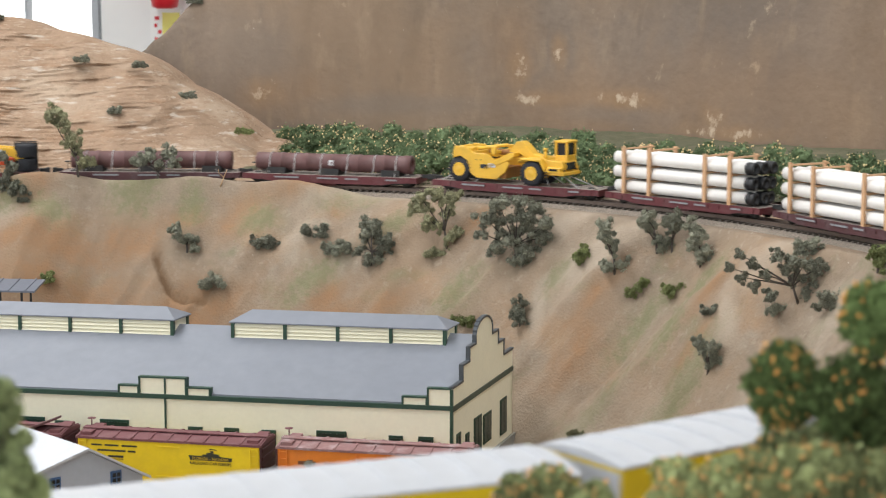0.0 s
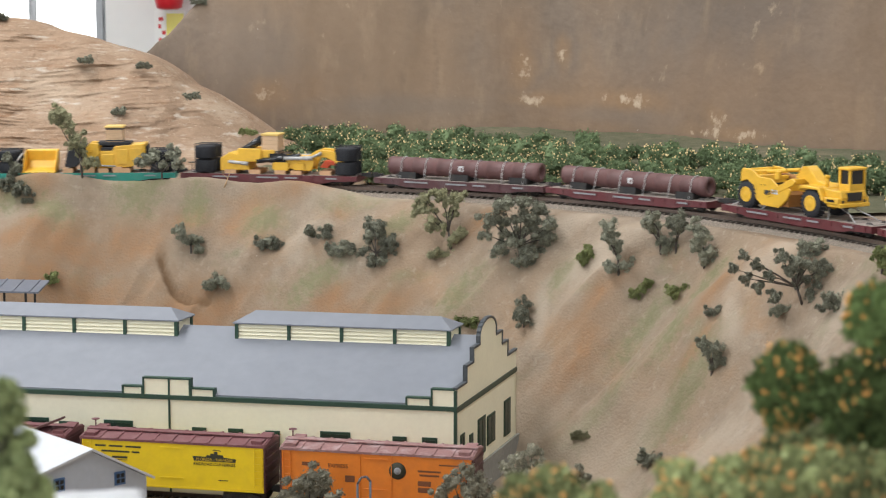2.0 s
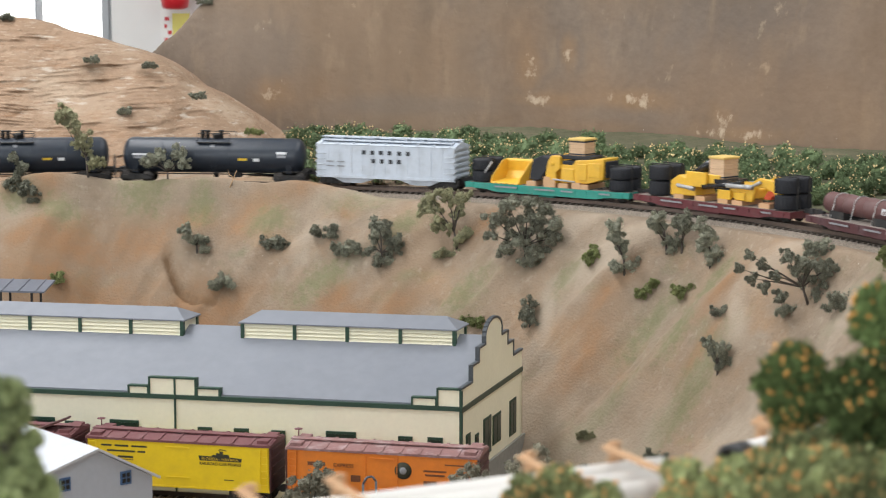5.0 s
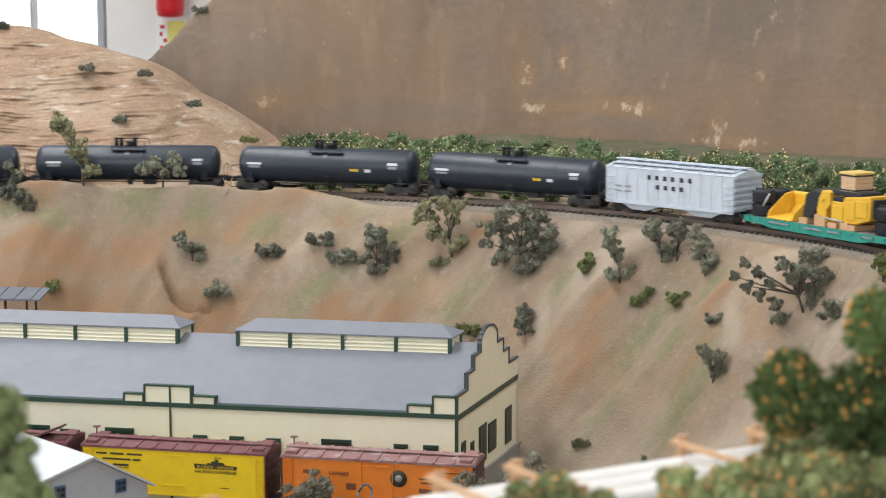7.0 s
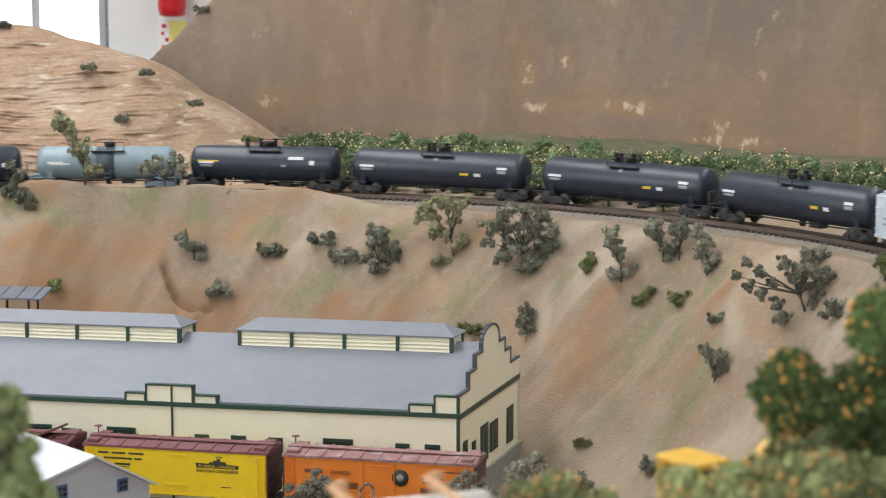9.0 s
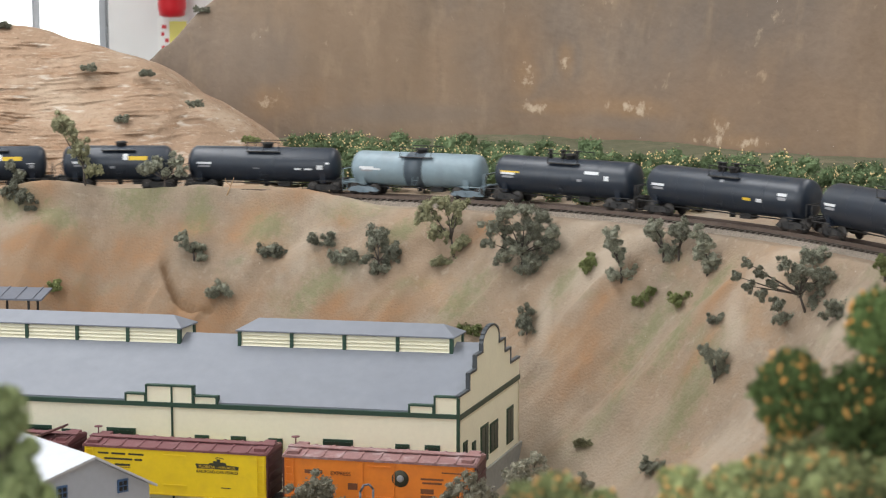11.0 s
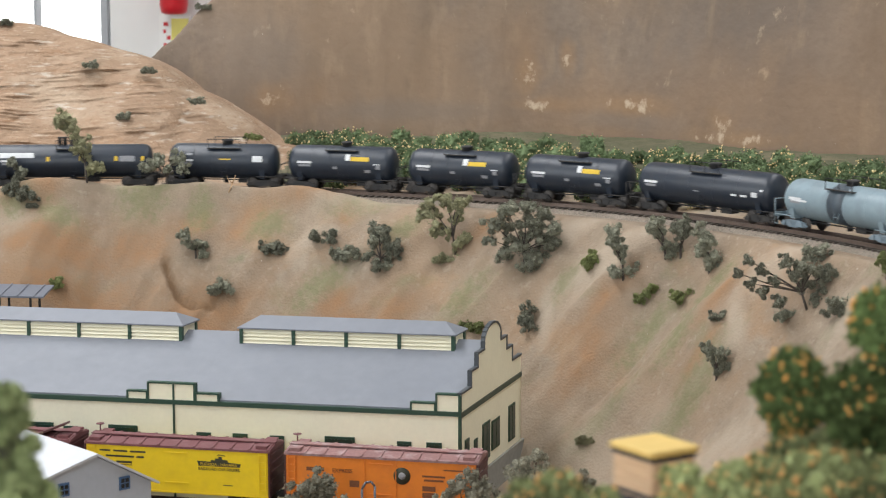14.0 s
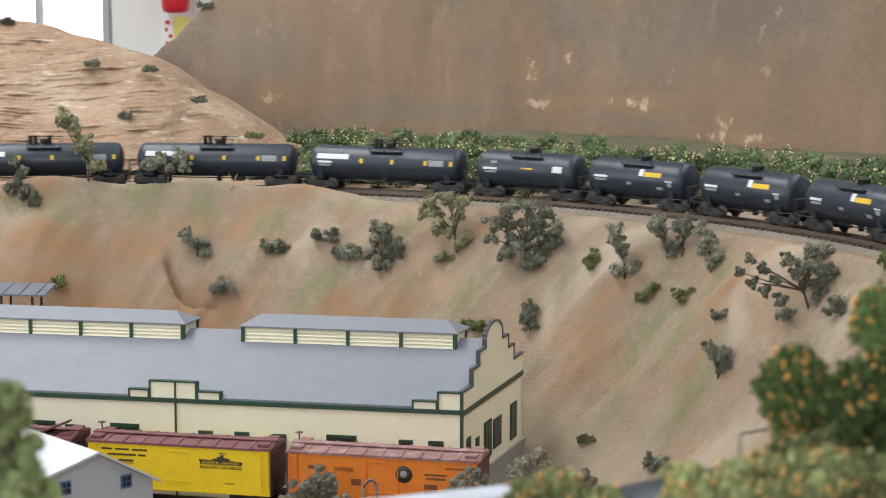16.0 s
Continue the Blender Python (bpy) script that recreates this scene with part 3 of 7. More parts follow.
GREY_LABEL = "grey-green foam foliage model tree on the sandy slope"
BUSH_LABEL = "small green foam bush on the sandy slope"
SLOPE = [
    # x, y, mm, clumps, kind
    (-0.227, 1.739, 0.504, [(-22, 42, 10), (-14, 32, 9), (-3, 24, 8), (10, 22, 11), (14, 8, 9)], "g"),
    (-0.157, 1.724, 0.50, [(-14, 12, 12), (0, 15, 14), (14, 10, 11)], "g"),
    (-0.201, 1.715, 0.50, [(-10, 16, 13), (6, 20, 14), (14, 10, 10)], "g"),
    (-0.062, 1.683, 0.487, [(0, 72, 16), (-10, 56, 14), (22, 44, 14), (30, 32, 11), (-17, 30, 9), (-5, 10, 13), (14, 10, 13), (8, 60, 12)], "g"),
    (-0.091, 1.698, 0.493, [(-15, 14, 13), (5, 16, 14), (20, 10, 12)], "g"),
    (-0.110, 1.710, 0.496, [(-18, 18, 11), (8, 15, 11), (14, 24, 8)], "g"),
    (0.004, 1.669, 0.48, [(-52, 72, 16), (-36, 54, 14), (-22, 96, 16), (0, 88, 15), (14, 92, 13), (-3, 62, 12), (-15, 42, 11), (5, 20, 14), (20, 30, 8), (-48, 92, 13), (-36, 40, 9)], "o"),
    (-0.005, 1.669, 0.48, [(-12, 6, 11), (4, 5, 12), (16, 6, 9)], "o"),
    (0.060, 1.624, 0.47, [(-52, 84, 17), (-28, 110, 19), (4, 116, 18), (30, 100, 18), (50, 74, 17), (42, 50, 16), (-36, 30, 16), (-16, 45, 15), (10, 28, 19), (0, 10, 16), (25, 18, 16), (-57, 58, 12), (54, 52, 12), (8, 62, 15), (24, 70, 14), (-8, 84, 15), (18, 88, 14), (-30, 78, 14), (-28, 58, 11)], "g"),
    (0.063, 1.588, 0.462, [(0, 15, 14), (-6, 32, 13), (6, 40, 11)], "g"),
    (0.017, 1.612, 0.468, [(-8, 12, 12), (8, 14, 12)], "b"),
    (0.113, 1.583, 0.461, [(0, 14, 13), (4, 26, 9), (-8, 10, 9)], "b"),
    (0.137, 1.557, 0.454, [(-16, 86, 15), (-12, 62, 14), (-5, 42, 10), (-14, 14, 13), (8, 16, 16), (20, 10, 11), (-22, 72, 11)], "g"),
    (0.170, 1.552, 0.452, [(-20, 64, 16), (-9, 46, 12), (0, 26, 12), (12, 12, 12), (-26, 52, 10)], "g"),
    (0.181, 1.547, 0.45, [(0, 60, 14), (5, 42, 11), (-8, 22, 9), (-4, 50, 11)], "g"),
    (0.200, 1.518, 0.44, [(-15, 70, 14), (-5, 50, 17), (8, 30, 18), (16, 14, 13), (-18, 40, 11)], "g"),
    (0.152, 1.541, 0.449, [(-8, 10, 10), (6, 20, 11), (14, 30, 8)], "b"),
    (0.179, 1.521, 0.442, [(-12, 14, 13), (8, 12, 12), (20, 20, 8)], "b"),
    (0.200, 1.466, 0.429, [(-6, 8, 9), (8, 12, 9)], "g"),
    (0.196, 1.437, 0.42, [(-16, 54, 11), (4, 46, 12), (11, 32, 11), (2, 16, 9), (16, 22, 8), (-12, 40, 8)], "g"),
    (0.257, 1.407, 0.41, [(-122, 60, 10), (-105, 84, 9), (-100, 42, 11), (-82, 66, 9), (-78, 28, 11), (-52, 12, 12), (-40, 82, 12), (-62, 48, 8), (-15, 74, 15), (8, 68, 17), (25, 46, 17), (-2, 42, 14), (30, 20, 14), (10, 15, 12), (40, 64, 12), (-25, 56, 11)], "g"),
    (0.266, 1.429, 0.418, [(-12, 18, 15), (8, 24, 15), (20, 14, 11)], "g"),
    (0.271, 1.373, 0.403, [(-6, 18, 17), (10, 24, 17), (20, 10, 12)], "g"),
    (0.302, 1.358, 0.402, [(0, 20, 16), (8, 42, 13), (-6, 36, 11)], "b"),
    (-0.388, 1.764, 0.52, [(-15, 14, 13), (5, 18, 13), (22, 10, 10), (-8, 30, 9)], "g"),
    (-0.392, 1.779, 0.52, [(0, 12, 11), (5, 30, 10), (-6, 44, 9)], "g"),
    (-0.329, 1.777, 0.519, [(-32, 112, 18), (-20, 94, 13), (-8, 72, 13), (-12, 58, 12), (0, 46, 10), (8, 28, 12), (20, 24, 9), (-44, 104, 10)], "o"),
    (-0.258, 1.781, 0.515, [(-32, 32, 12), (-13, 44, 13), (14, 46, 14), (28, 34, 12), (-22, 42, 9), (22, 46, 9), (0, 26, 8)], "g"),
    (0.150, 1.428, 0.422, [(-14, 12, 14), (8, 14, 15), (20, 7, 11)], "g"),
    (0.102, 1.494, 0.442, [(-6, 6, 8), (6, 9, 9)], "o"),
    (-0.350, 1.722, 0.509, [(0, 8, 9), (8, 12, 8)], "b"),
    (0.244, 1.417, 0.41, [(-14, 10, 12), (8, 9, 12), (22, 6, 9)], "g"),
    (-0.376, 1.761, 0.51, [(-4, 4, 5), (5, 4, 5)], "g"),
]
for i, (x, y, mm, cl, kd) in enumerate(SLOPE):
    big = max(u for _, u, _ in cl) > 36
    mat = {"g": M_LEAF_GREY, "o": M_LEAF_OLIVE, "b": M_LEAF_BUSH}[kd]
    z = ground(x, y) - 0.001
    if big:
        label = {"g": GREY_LABEL, "o": "olive foam foliage model tree with open crown on the slope", "b": "green foam foliage shrub near the track"}[kd]
        plant("tree", label, "tree", (x, y, z), mm, cl, mat, 100 + i, "trees on the slope", per=120, size=0.00072)
    else:
        label = {"g": "low grey-green foam bush on the sandy slope", "o": "low olive tuft of scrub on the slope", "b": BUSH_LABEL}[kd]
        plant("bush", label, "bush", (x, y, z), mm, cl, mat, 100 + i, "bushes on the slope", per=120, trunk=0, size=0.00072)
for i, (x, y, z) in enumerate([(-0.372, 2.040, 1.402), (-0.316, 2.058, 1.396), (-0.262, 2.028, 1.366), (-0.330, 1.981, 1.354), (-0.203, 2.010, 1.331), (-0.468, 2.085, 1.445), (-0.283, 2.262, 1.458)]):
    plant("rock_bush", "tiny green scrub bush clinging to the rock hill", "bush", (x, y, z), 0.585, [(-6, 4, 6), (4, 5, 7), (10, 3, 5)], M_LEAF_GREY if i != 4 else M_LEAF_BUSH, 200 + i, "bushes on the rock hill", per=40, trunk=0)
# dry grey trees in the yard
M_LICHEN = material("lichen", (0.25, 0.24, 0.185), 0.95, vary=0.35, scale=160, rand=0.4, spec=0.1)
for i, (x, y, cl) in enumerate([
        (-0.092, 1.29, [(4, 138, 20), (-20, 122, 20), (26, 124, 20), (2, 106, 26), (-38, 100, 18), (40, 100, 20), (-10, 82, 22), (20, 80, 22)]),
        (0.014, 1.29, [(0, 142, 18), (-26, 126, 20), (26, 120, 20), (4, 108, 24), (-46, 106, 16), (46, 98, 16), (0, 86, 22)]),
        (0.056, 1.31, [(-20, 156, 16), (6, 168, 15), (-36, 138, 16), (24, 142, 16), (0, 128, 22), (40, 128, 14), (-8, 104, 20)]),
        (0.090, 1.31, [(0, 132, 12), (-16, 120, 12), (14, 118, 11), (0, 104, 15)])]):
    plant("dry_tree", "dry grey-olive lichen model tree beside the yard track", "tree", (x, y, ground(x, y) - 0.001), 0.37, cl, M_LICHEN, 300 + i, "trees beside the yard", per=130, size=0.0007)

# ---- orchard behind the track ----
ORCHARD = []
rng = random.Random(4)
for v in range(6):
    cl = [((rng.uniform(-7, 7), rng.uniform(-7, 7), rng.uniform(8, 17)), rng.uniform(5, 8)) for _ in range(11)]
    cl.append(((0, 0, 12.5), 12))
    cl = [(tuple(a / 1000 for a in c), r / 1000) for c, r in cl]
    ob = thing("orange_tree", "small dark green orange tree dotted with pale fruit in the orchard", "tree", "orchard trees")
    part("trunk", trunk_mesh(rng, cl, 0.0012), None, ob, "short brown trunk")
    part("crown", crown_mesh(rng, cl, M_LEAF_GREEN, 110, 0.0011), None, ob)
    part("fruit", fruit_mesh(rng, cl, M_ORANGE_PALE, (1, 7, 3, 10, 1, 5)[v], 0.00072), None, ob, "pale orange fruit")
    ORCHARD.append([ob, True])


for row in range(17):
    for col in range(30):
        x = -0.20 + col * 0.0300 + rng.uniform(-0.006, 0.006) + (row % 2) * 0.013
        y = 1.70 + row * 0.036 + rng.uniform(-0.007, 0.007) - 0.13 * smooth01((x - 0.15) / 0.4)
        r = math.hypot(x - CX, y - CY)
        if r < RT + 0.055 or x > 0.28 * y + 0.03 or y > hill_foot(x) - 0.025 or x < -0.150 - 0.12 * (y - 1.9) or r > RT + 0.345 - 0.045 * smooth01((x - 0.02) / 0.28):
            continue
        src = ORCHARD[rng.randrange(6)]
        m = pose(x, y, ground(x, y) - 0.002, 0, 0, rng.uniform(0, 360)) @ Matrix.Scale(rng.uniform(0.88, 1.16), 4)
        if src[1]:
            src[0].matrix_basis = m
            src[1] = False
        else:
            copy_thing(src[0], m)


def turf_patch(name, label, mat, x0, x1, y0, y1, inside, lift):
    """A thin uneven mat lying on the land where inside(x, y) holds."""
    n = 110
    vs, fs = [], []
    for j in range(n + 1):
        for i in range(n + 1):
            x, y = x0 + (x1 - x0) * i / n, y0 + (y1 - y0) * j / n
            vs.append((x, y, ground(x, y) + lift + 0.0008 * nz(x, y, 3, 120)))
    for j in range(n):
        for i in range(n):
            x, y = x0 + (x1 - x0) * (i + 0.5) / n, y0 + (y1 - y0) * (j + 0.5) / n
            if inside(x, y):
                k = j * (n + 1) + i
                fs.append((k, k + 1, k + n + 2, k + n + 1))
    me = bpy.data.meshes.new(name)
    me.from_pydata(vs, [], fs)
    me.materials.append(mat)
    tagged(new(name, me), label, "turf", kind="structure")


M_TURF = earth("orchard_turf", (0.125, 0.122, 0.078), [((0.19, 0.165, 0.11), 14, 0.52, 0.66, 0.7, (1, 1, 1)), ((0.09, 0.095, 0.055), 60, 0.50, 0.66, 0.7, (1, 1, 1))], bump=0.8, bump_scale=500)
turf_patch("ground_turf", "dull green turf under the orchard trees", M_TURF, -0.2, 0.85, 1.6, 2.4,
           lambda x, y: math.hypot(x - CX, y - CY) > RT + 0.10 + 0.02 * nz(x, y, 1, 14) and y < hill_foot(x) + 0.04 and y > CY, 0.003)

# ---- foreground orange trees on the knoll ----
M_NEAR_GREEN = material("near_foliage", (0.100, 0.142, 0.052), 0.95, vary=0.5, scale=160, rand=0.8, spec=0.1)
M_NEAR_PALE = material("near_foliage_pale", (0.245, 0.275, 0.128), 0.95, vary=0.5, scale=160, rand=0.75, spec=0.1)
M_NEAR_FRUIT = material("near_fruit", (0.60, 0.29, 0.07), 0.6, vary=0.25, scale=200, rand=0.5)
M_NEAR_FRUIT_PALE = material("near_fruit_pale", (0.58, 0.32, 0.11), 0.65, vary=0.3, scale=200, rand=0.5)
M_NEAR_LEFT = material("near_leaf_olive", (0.32, 0.375, 0.18), 0.95, vary=0.4, scale=160, rand=0.5, spec=0.1)
NEAR = [  # x, y, crown middle height, radius, leaf kind
    (0.0255, 0.460, 1.3754, 0.0091, 0),
    (0.0182, 0.462, 1.3756, 0.0062, 0),
    (0.0335, 0.458, 1.3746, 0.0073, 0),
    (0.0872, 0.464, 1.3872, 0.0088, 0),
    (0.0945, 0.460, 1.3852, 0.0092, 0),
    (0.0539, 0.455, 1.3802, 0.0080, 0),
    (0.0639, 0.455, 1.3813, 0.0084, 0),
    (0.0747, 0.460, 1.3833, 0.0076, 0),
    (0.0803, 0.462, 1.3852, 0.0066, 0),
    (0.0854, 0.452, 1.3824, 0.0098, 0),
    (0.0950, 0.450, 1.3809, 0.0101, 0),
    (0.1022, 0.450, 1.3829, 0.0101, 0),
    (0.0706, 0.450, 1.3788, 0.0086, 0),
    (0.0567, 0.450, 1.3768, 0.0072, 0),
    (-0.0920, 0.412, 1.3928, 0.0047, 2),
    (-0.0946, 0.410, 1.3908, 0.0059, 2),
    (-0.0880, 0.413, 1.3903, 0.0032, 2),
    (-0.0985, 0.415, 1.4080, 0.0078, 2),
    (-0.0965, 0.410, 1.3885, 0.0088, 2),
    (-0.1035, 0.412, 1.396, 0.009, 2),
    (-0.0935, 0.413, 1.3800, 0.0060, 2),
    (-0.0940, 0.417, 1.3985, 0.0055, 2),
]
for i, (x, y, zc, r, leaf) in enumerate(NEAR):
    rg = random.Random(40 + i)
    z0 = ground(x, y)
    h = zc - z0
    cl = [((0, 0, h), r * 0.72)]
    for _ in range(11):
        d = Vector((rg.gauss(0, 1), rg.gauss(0, 1), rg.gauss(0, 0.8))).normalized() * r * 0.66
        cl.append(((d.x, d.y, h + d.z), r * rg.uniform(0.32, 0.5)))
    fir = x < 0
    ob = thing("orange_tree" if not fir else "shrub_tree", "green foliage orange tree with bright fruit on the near knoll" if not fir else "leafy green model tree on the near edge", "tree", "near orchard trees")
    ob.location = (x, y, z0 - 0.002)
    part("trunk", trunk_mesh(rg, cl, 0.0014), None, ob, "thin brown trunk")
    part("crown", crown_mesh(rg, cl, (M_NEAR_PALE, M_NEAR_GREEN, M_NEAR_LEFT)[leaf], 190, 0.0010), None, ob)
    if not fir:
        part("fruit", fruit_mesh(rg, cl, M_NEAR_FRUIT_PALE, 7, 0.00056), None, ob, "ripe orange fruit")


def near_orange_tree(x, y, zc, rx, rz, seed):
    """A tall close orange tree: a full rounded crown of many clumps, hung with fruit."""
    rg = random.Random(seed)
    z0 = ground(x, y)
    h = zc - z0
    cl = [((0, 0, h), rx * 0.62), ((0, 0, h - rz * 0.35), rx * 0.55), ((0, 0, h + rz * 0.35), rx * 0.5)]
    for k in range(40):
        c = 1 - 2 * (k + 0.5) / 40
        a = k * 2.39996 + rg.uniform(-0.3, 0.3)
        q = math.sqrt(1 - c * c) * rg.uniform(0.60, 0.78)
        cl.append(((math.cos(a) * q * rx, math.sin(a) * q * rx, h + c * rz * 0.72), rx * rg.uniform(0.22, 0.34)))
    ob = thing("orange_tree", "tall dark green orange tree heavy with ripe fruit", "tree", "near orchard trees")
    ob.location = (x, y, z0 - 0.002)
    part("trunk", trunk_mesh(rg, cl[:8], 0.0016), None, ob, "thin brown trunk")
    part("crown", crown_mesh(rg, cl, M_NEAR_GREEN, 170, 0.0009), None, ob)
    part("fruit", fruit_mesh(rg, [c for c in cl[3:] if rg.random() < 0.42], M_NEAR_FRUIT, 13, 0.00046), None, ob, "ripe orange fruit")


near_orange_tree(0.0836, 0.475, 1.3998, 0.0104, 0.0126, 61)
near_orange_tree(0.0985, 0.462, 1.3975, 0.0125, 0.0145, 62)
near_orange_tree(0.1070, 0.480, 1.4160, 0.0105, 0.0095, 63)

# ---- railway track ----
def ring_strip(profile, a0, a1, n):
    """A strip along the curve; profile of (offset from the middle, height)."""
    vs, fs = [], []
    for i in range(n + 1):
        a = math.radians(a0 + (a1 - a0) * i / n)
        x, y, out, _ = on_line(a)
        for o, z in profile:
            vs.append((x + o * out[0], y + o * out[1], z + rise(math.degrees(a))))
    k = len(profile)
    for i in range(n):
        for j in range(k - 1):
            fs.append((i * k + j, i * k + j + 1, (i + 1) * k + j + 1, (i + 1) * k + j))
    me = bpy.data.meshes.new("strip")
    me.from_pydata(vs, [], fs)
    return me


track = thing("railway_track", "brown tie model track with steel rails on grey ballast", "track", kind="structure")
b = ring_strip([(-0.024, BED_Z - 0.003), (-0.0175, BED_Z + 0.0032), (0.0175, BED_Z + 0.0032), (0.024, BED_Z - 0.003)], -212, 385, 480)
part("ballast_bed", b, None, track, "grey-brown ballast shoulder").data.materials.append(M_BALLAST)
bm = bmesh.new()
for i in range(0, 1090):
    a = math.radians(-212 + 597 * i / 1090)
    x, y, _, h_ = on_line(a)
    m = Matrix.Translation((x, y, BED_Z + rise(math.degrees(a)))) @ Matrix.Rotation(-h_, 4, "Z")
    add_box(bm, -0.0013, 0.0013, -0.0152, 0.0152, 0.001, 0.0047, m)
tagged(part("ties", bm, M_TIE, track, "dark brown wooden ties"), kind="stuff")
for o in (-0.00825, 0.00825):
    r_ = ring_strip([(o - 0.0004, BED_Z + 0.0045), (o - 0.0004, RAIL_Z), (o + 0.0004, RAIL_Z), (o + 0.0004, BED_Z + 0.0045)], -212, 385, 560)
    part("rail", r_, None, track, "weathered steel rail").data.materials.append(M_RAIL)

# ---- rolling stock, in prototype metres, drawn at 1:87 ----
S = 1 / 87.0
M_BLACK = material("tank_black", (0.016, 0.024, 0.038), 0.40, vary=0.12, scale=50, dirt=(0.04, 0.042, 0.046), dirt_amount=0.3)
M_UNDER = material("underframe_black", (0.02, 0.02, 0.021), 0.7, vary=0.3, scale=90, dirt=(0.09, 0.075, 0.06), dirt_amount=0.4)
M_WHEEL = material("wheel_steel", (0.05, 0.045, 0.042), 0.5, metal=0.5, vary=0.2)
M_BLUE_GREY = material("tank_grey_blue", (0.20, 0.27, 0.31), 0.45, vary=0.1, scale=40, dirt=(0.12, 0.14, 0.15), dirt_amount=0.4)
M_GREY_BAND = material("tank_band_dark", (0.055, 0.075, 0.095), 0.5, vary=0.15)
M_HOPPER = material("hopper_grey", (0.50, 0.555, 0.63), 0.5, vary=0.06, scale=60, dirt=(0.28, 0.30, 0.32), dirt_amount=0.35)
M_MARK = material("white_marking", (0.62, 0.64, 0.66), 0.6, vary=0.15, scale=200)
M_MARK_DIM = material("grey_marking", (0.25, 0.26, 0.28), 0.6, vary=0.3, scale=400)
M_MARK_YEL = material("yellow_marking", (0.62, 0.42, 0.03), 0.6, vary=0.15, scale=200)
M_MARK_BLK = material("black_marking", (0.025, 0.028, 0.035), 0.6, vary=0.2, scale=200)
M_FLAT_RED = material("flatcar_red", (0.105, 0.018, 0.023), 0.55, vary=0.15, scale=60, dirt=(0.12, 0.06, 0.06), dirt_amount=0.35)
M_FLAT_MAR = material("flatcar_maroon", (0.075, 0.026, 0.030), 0.6, vary=0.15, scale=60, dirt=(0.12, 0.085, 0.09), dirt_amount=0.4)
M_FLAT_GRN = material("flatcar_green", (0.02, 0.25, 0.20), 0.55, vary=0.12, scale=60, dirt=(0.10, 0.24, 0.20), dirt_amount=0.3)
M_DECK = material("deck_wood", (0.25, 0.215, 0.19), 0.85, vary=0.3, scale=80, stretch=(6, 1, 1), rand=0.15)
M_PIPE_W = material("pipe_white", (0.78, 0.76, 0.73), 0.45, vary=0.04, scale=60)
M_PIPE_K = material("pipe_cap_black", (0.012, 0.013, 0.015), 0.45, vary=0.2)
M_PIPE_B = material("pipe_brown", (0.125, 0.058, 0.056), 0.55, vary=0.15, scale=60, dirt=(0.10, 0.06, 0.055), dirt_amount=0.4)
M_TIMBER = material("stake_timber", (0.56, 0.34, 0.19), 0.7, vary=0.12, scale=90, stretch=(1, 1, 0.2))
M_CRATE = material("crate_wood", (0.58, 0.40, 0.25), 0.7, vary=0.12, scale=60, stretch=(0.3, 0.3, 2))
M_CRATE_LID = material("crate_lid", (0.66, 0.46, 0.14), 0.6, vary=0.1, scale=60)
M_CAT = material("machine_yellow", (0.72, 0.42, 0.035), 0.45, vary=0.08, scale=60, dirt=(0.42, 0.24, 0.04), dirt_amount=0.3)
M_TYRE = material("tyre_rubber", (0.018, 0.02, 0.026), 0.75, vary=0.25, scale=90)
M_GLASS_D = material("dark_window", (0.02, 0.022, 0.025), 0.15, vary=0.1)
M_RED = material("machine_red", (0.60, 0.08, 0.02), 0.5, vary=0.1)
M_STRAP = material("tie_down_grey", (0.42, 0.42, 0.42), 0.5, metal=0.3)
M_REEFER_Y = material("reefer_yellow", (0.80, 0.58, 0.012), 0.45, vary=0.05, scale=50, dirt=(0.55, 0.36, 0.03), dirt_amount=0.25)
M_REEFER_O = material("reefer_orange", (0.70, 0.20, 0.018), 0.5, vary=0.07, scale=50, dirt=(0.45, 0.13, 0.03), dirt_amount=0.35)
M_OXIDE = material("oxide_red", (0.155, 0.055, 0.06), 0.6, vary=0.12, scale=60, dirt=(0.24, 0.13, 0.13), dirt_amount=0.5)
M_OXIDE_D = material("oxide_dark", (0.075, 0.024, 0.024), 0.6, vary=0.12, scale=60)
M_ROOF_DUST = material("dusty_roof", (0.24, 0.125, 0.12), 0.7, vary=0.2, scale=60, dirt=(0.5, 0.42, 0.42), dirt_amount=0.5)
M_WHITE = material("roof_white", (0.52, 0.535, 0.565), 0.5, vary=0.04, scale=60, dirt=(0.6, 0.62, 0.66), dirt_amount=0.35)

BOGIE = {}
DROP = 0.0033     # the flat decks ride this much lower than drawn


